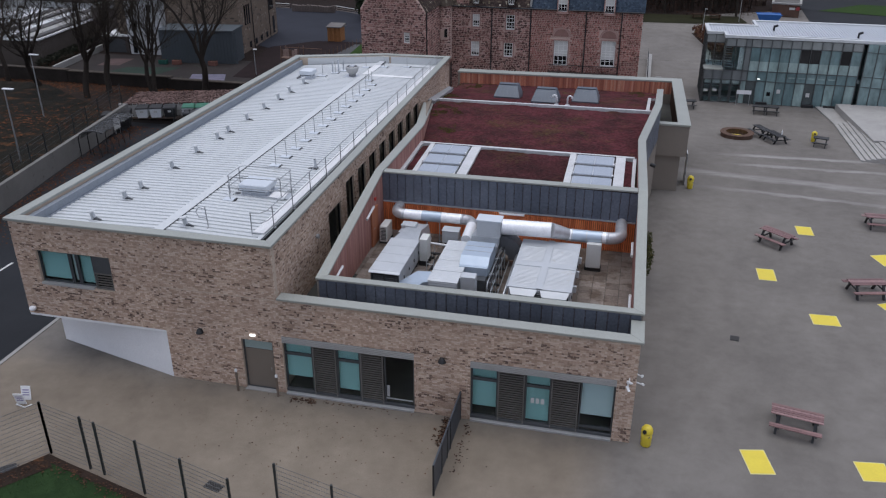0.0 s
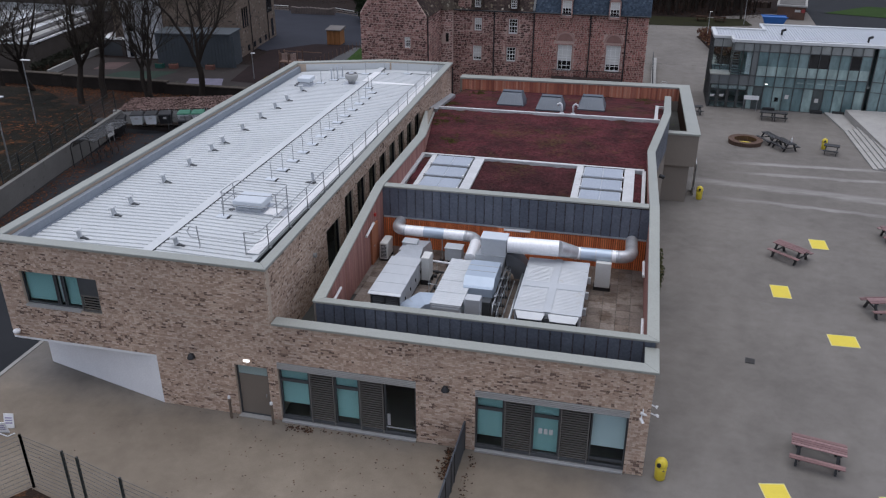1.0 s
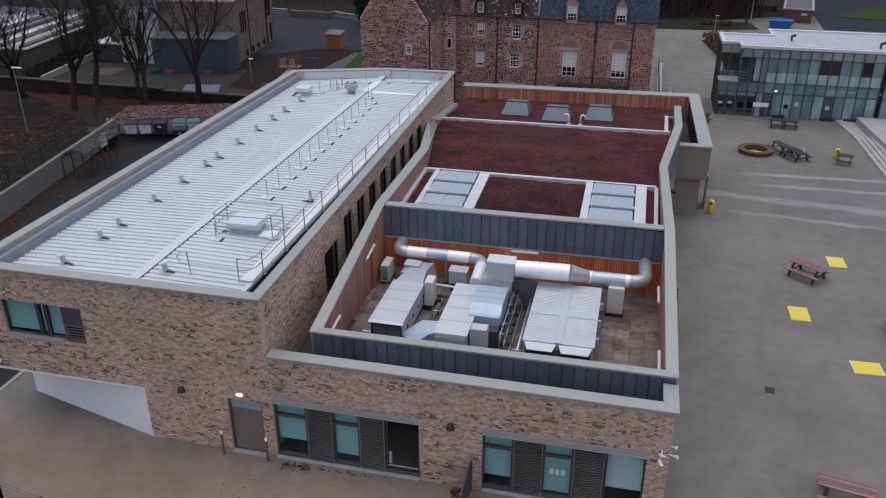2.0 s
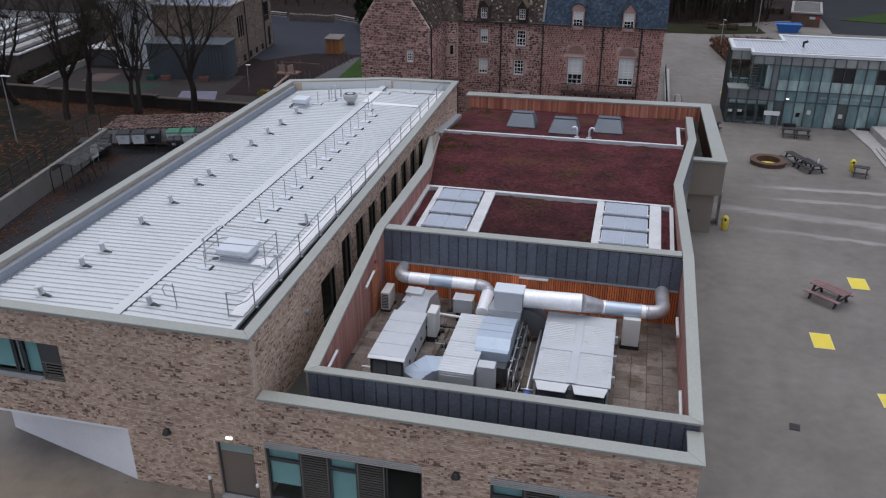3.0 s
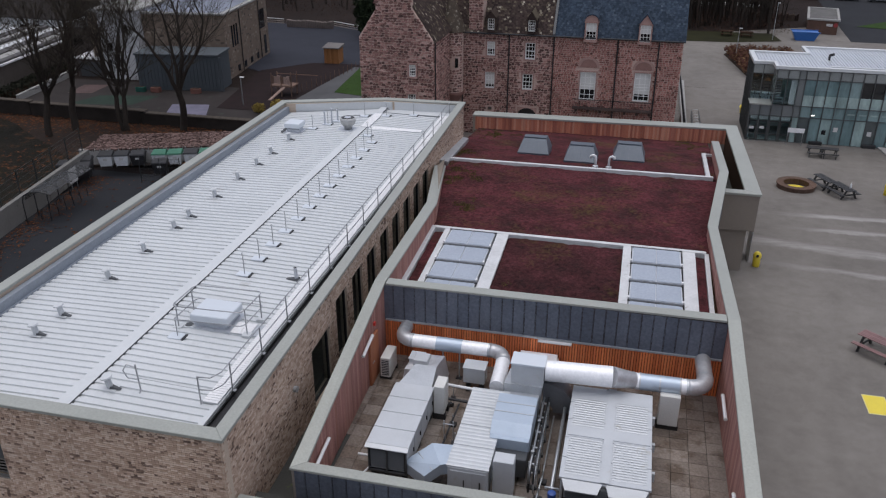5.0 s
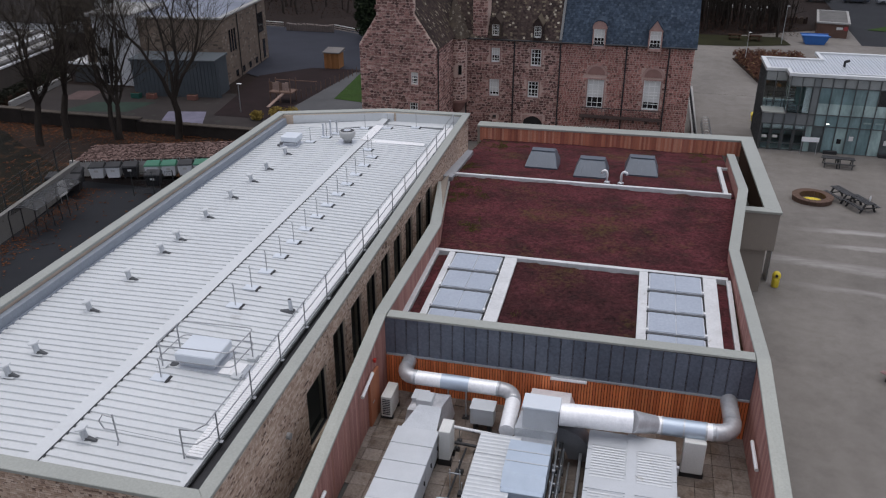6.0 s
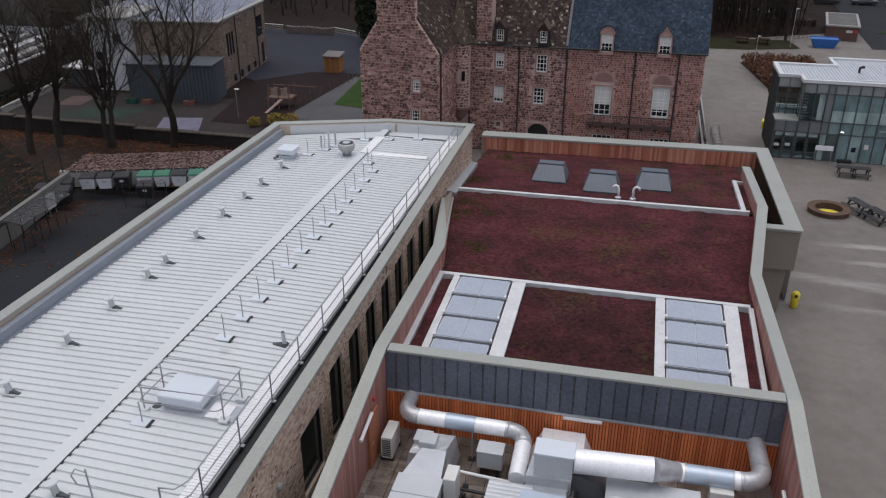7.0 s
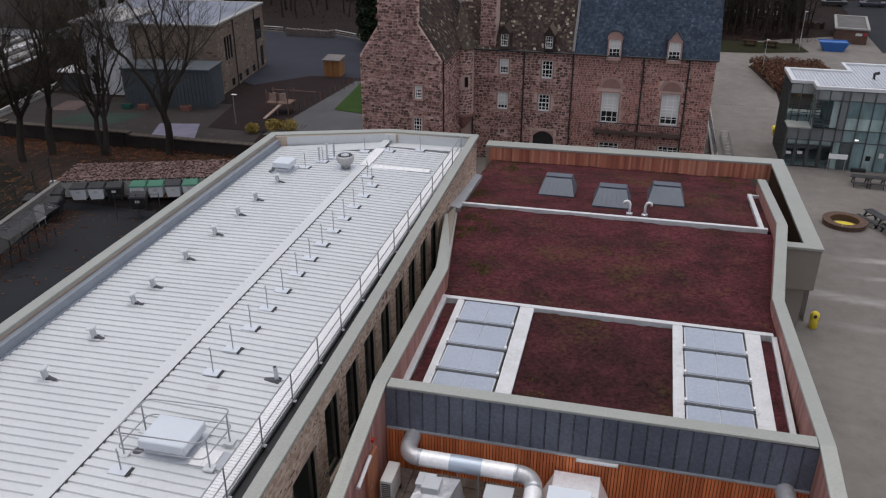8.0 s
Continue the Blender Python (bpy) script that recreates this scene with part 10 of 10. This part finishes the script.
def brick_rows(x0, x1, z0, z1, holes):
    """The bricks of a stretcher-bond field as (x0, x1, z0, z1)."""
    out, r = [], 0
    z = z0
    while z + BH <= z1 + 0.001:
        x = x0 - (0.5 * (BL + BJ) if r % 2 else 0)
        while x < x1:
            a, b = max(x, x0), min(x + BL, x1)
            for h in holes:
                if h[2] < z + BH and h[3] > z:
                    if a < h[0] < b:
                        b = h[0]
                    elif a < h[1] < b:
                        a = h[1]
                    elif h[0] <= a and h[1] >= b:
                        a = b
            if b - a > 0.04:
                out.append((a, b, z, z + BH))
            x += BL + BJ
        z += BH + BJ
        r += 1
    return out


def brick_mass(name, cells, parent, place, jitter=0.004, seed=1):
    rg = random.Random(seed)
    vs, fs = [], []
    split = []
    for a, b, c, d in cells:
        if b - a > 0.15 and rg.random() < 0.6:
            m = (a + b) / 2 + rg.uniform(-0.03, 0.03)
            split += [(a, m - 0.004, c, d), (m + 0.004, b, c, d)]
        else:
            split.append((a, b, c, d))
    for a, b, c, d in split:
        j = rg.uniform(0, jitter)
        i = len(vs)
        for u, w in ((a, c), (b, c), (b, d), (a, d)):
            vs.append(place(u, w, BD + j))
        for u, w in ((a, c), (b, c), (b, d), (a, d)):
            vs.append(place(u, w, 0))
        fs += [(i, i + 1, i + 2, i + 3), (i, i + 4, i + 5, i + 1), (i + 1, i + 5, i + 6, i + 2), (i + 2, i + 6, i + 7, i + 3), (i + 3, i + 7, i + 4, i)]
    return raw(name, vs, fs, BRICK, parent, "", "stuff")


facing = lambda u, w, o: (u, FY + 0.014 - o, w)
near = brick_rows(-13.2, 1.25, 0.02, 4.55, [DOOR, WIN1, WIN2])
singles = [c for c in near if -7.45 < c[0] and c[1] < -5.1 and c[3] < 1.95 and abs(c[1] - c[0] - BL) < 0.001][:280]
chosen = set(singles)
for jx, z0, z1 in ((-13.35, 0.02, 6.9), (-7.35, 0.02, 4.5), (-5.3, 0.02, 4.5), (0.62, 0.02, 4.5), (-18.52, 2.42, 6.9)):
    bm = bmesh.new()
    box(bm, jx - 0.009, FY - 0.0065, z0, jx + 0.009, FY + 0.01, z1)
    part("movement_joint", bm, MORTAR, front_low)
bm = bmesh.new()
box(bm, -BL / 2, -BD - 0.004, 0, BL / 2, 0, BH)
unit = as_mesh("brick", bm, BRICK)
for a, b, c, d in singles:
    piece("brick", unit, front_low, pose((a + b) / 2, FY + 0.014, c))
brick_mass("brickwork", [c for c in near if c not in chosen], front_low, facing, seed=1)
brick_mass("brickwork", brick_rows(-18.54, -13.2, 0.02, 4.55, [DOOR]), front_low, facing, seed=2)
brick_mass("brickwork", brick_rows(LX0, -18.54, 2.42, 6.9, [WINU]) + brick_rows(-18.54, LX1, 4.57, 6.9, []), front_up, facing, seed=3)
brick_mass("brickwork", brick_rows(FY, 60.7, 2.6, 6.9, SIDEWIN), side_wall, lambda u, w, o: (LX1 + splay(u) - 0.014 + o, u, w), seed=4)


def rubble(name, x0, x1, z0, z1, holes, y, parent, material, seed, course=0.19, inside=None, at=None, rag=1.0):
    """Random rubble: uneven, rounded stones bedded in wide pointing."""
    rg = random.Random(seed)
    vs, fs = [], []
    z, r = z0 + 0.5 * course, 0
    while z < z1 - 0.4 * course:
        x = x0 - rg.uniform(0.0, 0.2)
        while x < x1:
            w = course * rg.uniform(0.9, 2.1)
            cx, cz = x + w / 2, z + rag * rg.uniform(-0.18, 0.18) * course
            x += w
            hw, hh = w / 2 - 0.014, course * rg.uniform(0.33, 0.46)
            a, b, c, d = max(x0, cx - hw), min(x1, cx + hw), cz - hh, cz + hh
            cx, hw = (a + b) / 2, (b - a) / 2
            if hw < 0.05 or any(q[0] - 0.06 < b and q[1] + 0.06 > a and q[2] - 0.06 < d and q[3] + 0.06 > c for q in holes):
                continue
            if inside and not inside(cx, cz):
                continue
            i, o, t = len(vs), rg.uniform(0.015, 0.06), rg.uniform(-0.25, 0.25) * rag
            n = 7 if rag > 0.5 else 6
            off = rg.uniform(0, 1)
            ring = []
            for k in range(n):
                f = 2 * math.pi * (k + off) / n
                m = rg.uniform(0.88, 1.12) / max(abs(math.cos(f)) ** 1.0, abs(math.sin(f)) ** 1.0, 0.85)
                u, v = m * math.cos(f), m * math.sin(f)
                ring.append((cx + hw * u + 0.3 * t * hh * v, cz + hh * v + 0.5 * t * hw * u))
            vs += [(cx + (p - cx) * 0.9, y - o, cz + (q - cz) * 0.88) for p, q in ring] + [(p, y + 0.052, q) for p, q in ring]
            fs.append(tuple(range(i, i + n)))
            fs += [(i + k, i + n + k, i + n + (k + 1) % n, i + (k + 1) % n) for k in range(n)]
        z += course * 0.98
        r += 1
    raw(name, [at(*v) for v in vs] if at else vs, fs, material, parent, "", "stuff")


rubble("stonework", -18.6, -10.5, -1.9, 7.3, HOLES, HY, house_front, STONE, 21, 0.2)
rubble("stonework", -10.5, 0.3, -1.9, 7.3, HOLES + TYMPANA, HY, house_front, STONE_RED, 22, 0.18, rag=0.3)


def in_gable(x, z):
    if z < 7.8:
        return True
    if z < 10.2:
        k = (z - 7.8) / 2.4
        return -25.75 + 1.5 * k < x < -19.5 - 1.75 * k
    return -24.25 < x < -21.25


rubble("stonework", -25.75, -19.5, -1.9, 13.4, GW, GY, gable, STONE, 23, 0.205, in_gable)
rubble("stonework", 0, 7.0, -1.9, 7.7, [], 0.0, house_side, STONE, 24, 0.235, at=lambda u, o, z: (-19.5 - o, GY + u, z))
rubble("stonework", -2.75, 1.1, 2.08, 7.45, [(0.1, 0.45, 4.3, 5.2)], 0.0, turret, STONE, 25, 0.235, at=lambda u, o, z: (TX + (TR - 0.06 - o) * math.sin(u / TR), TY - (TR - 0.06 - o) * math.cos(u / TR), z))
bm = bmesh.new()
box(bm, 0.12, -TR - 0.02, 4.35, 0.4, -TR + 0.2, 5.15, pose(TX, TY, 0, 0, 0, 12))
part("slit_window", bm, PANE_DARK, turret, "narrow stair window")

rubble("stonework", -17.98, -16.72, 7.45, 14.4, [], 81.95, chim, STONE, 26, 0.23)
BUFF = pieces("buff_rubble", [(0, (0.10, 0.082, 0.068)), (0.3, (0.17, 0.14, 0.115)), (0.7, (0.25, 0.205, 0.165)), (1, (0.31, 0.26, 0.21))], 0.92, 0.0, 8.0, 0.5)
block = bpy.data.objects["stone_block"]
bc, bs = math.cos(radians(6)), math.sin(radians(6))
turn = lambda u, v: (-57.3 + bc * u - bs * v, 101.4 + bs * u + bc * v)
bwin = [(a + 0.1, b - 0.1, c - 1.8, e - 2.0) for a, b, c, e in BWIN]
rubble("stonework", -7.3, 7.3, -1.9, 5.2, bwin, 0.0, block, BUFF, 27, 0.34, at=lambda u, o, z: (*turn(7.96 - o, u), z))
rubble("stonework", -7.9, 7.9, -1.9, 5.2, [], 0.0, block, BUFF, 28, 0.34, at=lambda u, o, z: (*turn(u, -7.26 + o), z))

# zinc panels with standing seams
bm = bmesh.new()
box(bm, 0.0, -0.012, 0, 0.385, 0, 1.12)
box(bm, 0.4, -0.03, 0, 0.415, 0, 1.12)
zpan = as_mesh("zinc_panel", bm, ZINC)
for k in range(31):
    piece("zinc_panel", zpan, bpy.data.objects["deck_front_wall"], pose(-12.08 + 0.43 * k, 28.14, 3.76))
bm = bmesh.new()
box(bm, 0.0, -0.012, 0, 0.385, 0, 1.5)
box(bm, 0.4, -0.03, 0, 0.415, 0, 1.5)
zpan = as_mesh("zinc_panel", bm, ZINC)
for k in range(30):
    piece("zinc_panel", zpan, bpy.data.objects["deck_back_wall"], pose(-12.06 + 0.43 * k, 37.36, 4.78))
bm = bmesh.new()
box(bm, -11.98, 37.28, 4.72, 0.78, 37.36, 4.78)
part("zinc_drip", bm, GALV, bpy.data.objects["deck_back_wall"])
# outer zinc face of the kinked parapet
(xa, ya, za), (xb, yb, zb) = R_OUT[2], R_OUT[3]
for k in range(16):
    f, g = k / 16 + 0.003, (k + 1) / 16 - 0.003
    bm = bmesh.new()
    p, q = Vector((xa, ya)).lerp(Vector((xb, yb)), f), Vector((xa, ya)).lerp(Vector((xb, yb)), g)
    ta, tb = za + (zb - za) * f - 0.15, za + (zb - za) * g - 0.15
    hexa(bm, [(p.x - 0.05, p.y, 3.9), (p.x - 0.03, p.y, 3.9), (q.x - 0.03, q.y, 3.9), (q.x - 0.05, q.y, 3.9)], [(p.x - 0.05, p.y, ta), (p.x - 0.03, p.y, ta), (q.x - 0.03, q.y, tb), (q.x - 0.05, q.y, tb)])
    bmesh.ops.recalc_face_normals(bm, faces=bm.faces[:])
    part("zinc_panel", bm, ZINC, bpy.data.objects["parapet_wall"])

# warm slats of the deck's back wall
bm = bmesh.new()
box(bm, 0, -0.03, 0, 0.078, 0, 1.57)
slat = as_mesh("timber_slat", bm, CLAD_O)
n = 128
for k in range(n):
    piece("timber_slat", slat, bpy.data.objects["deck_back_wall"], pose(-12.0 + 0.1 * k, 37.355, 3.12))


def cladding(line, low, side, material, width=0.135, parent="parapet_wall"):
    """Vertical boards up to a sloping capping line; side: +1 faces +x, -1 faces -x."""
    par = bpy.data.objects[parent]
    for (xa, ya, za), (xb, yb, zb) in zip(line, line[1:]):
        n = max(1, int(math.hypot(xb - xa, yb - ya) / width))
        for k in range(n):
            f, g = k / n, (k + 0.955) / n
            p, q = Vector((xa + (xb - xa) * f, ya + (yb - ya) * f)), Vector((xa + (xb - xa) * g, ya + (yb - ya) * g))
            ta, tb = za + (zb - za) * f - 0.13, za + (zb - za) * g - 0.13
            la, lb = low(p.y), low(q.y)
            if ta - la < 0.05:
                continue
            bm = bmesh.new()
            o = 0.022 * side
            hexa(bm, [(p.x, p.y, la), (p.x + o, p.y, la), (q.x + o, q.y, lb), (q.x, q.y, lb)], [(p.x, p.y, ta), (p.x + o, p.y, ta), (q.x + o, q.y, tb), (q.x, q.y, tb)])
            bmesh.ops.recalc_face_normals(bm, faces=bm.faces[:])
            part("timber_board", bm, material, par)


shift = lambda line, d: [(x + d, y, z) for x, y, z in line]
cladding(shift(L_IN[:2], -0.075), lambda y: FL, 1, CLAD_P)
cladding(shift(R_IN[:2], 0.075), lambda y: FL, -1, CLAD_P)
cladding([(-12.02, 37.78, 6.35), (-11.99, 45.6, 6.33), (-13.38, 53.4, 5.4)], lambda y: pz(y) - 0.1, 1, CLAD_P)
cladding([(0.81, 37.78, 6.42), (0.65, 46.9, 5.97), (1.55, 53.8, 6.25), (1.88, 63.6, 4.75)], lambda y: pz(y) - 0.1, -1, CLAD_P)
# boards of the far parapet
bm = bmesh.new()
box(bm, 0, -0.025, 0, 0.132, 0, 0.98)
board = as_mesh("timber_board", bm, CLAD_F)
for k in range(126):
    piece("timber_board", board, bpy.data.objects["wall_far"], pose(-14.2 + 0.138 * k, 66.42 + 0.0355 * 0.138 * k, 3.5, 0, 0, 2.03))

# slabs of the plant deck
bm = bmesh.new()
box(bm, -0.294, -0.294, -0.05, 0.294, 0.294, 0, bevel=0.006)
slab = as_mesh("paving_slab", bm, TILE)
rg = random.Random(4)
for i in range(22):
    for j in range(15):
        if -12.0 + 0.6 * i < on_line(L_IN, 28.8 + 0.6 * j) - 0.2:
            continue
        piece("paving_slab", slab, deck, pose(-12.0 + 0.6 * i, 28.8 + 0.6 * j, FL + rg.uniform(-0.004, 0.004), rg.uniform(-0.3, 0.3), rg.uniform(-0.3, 0.3), 0))
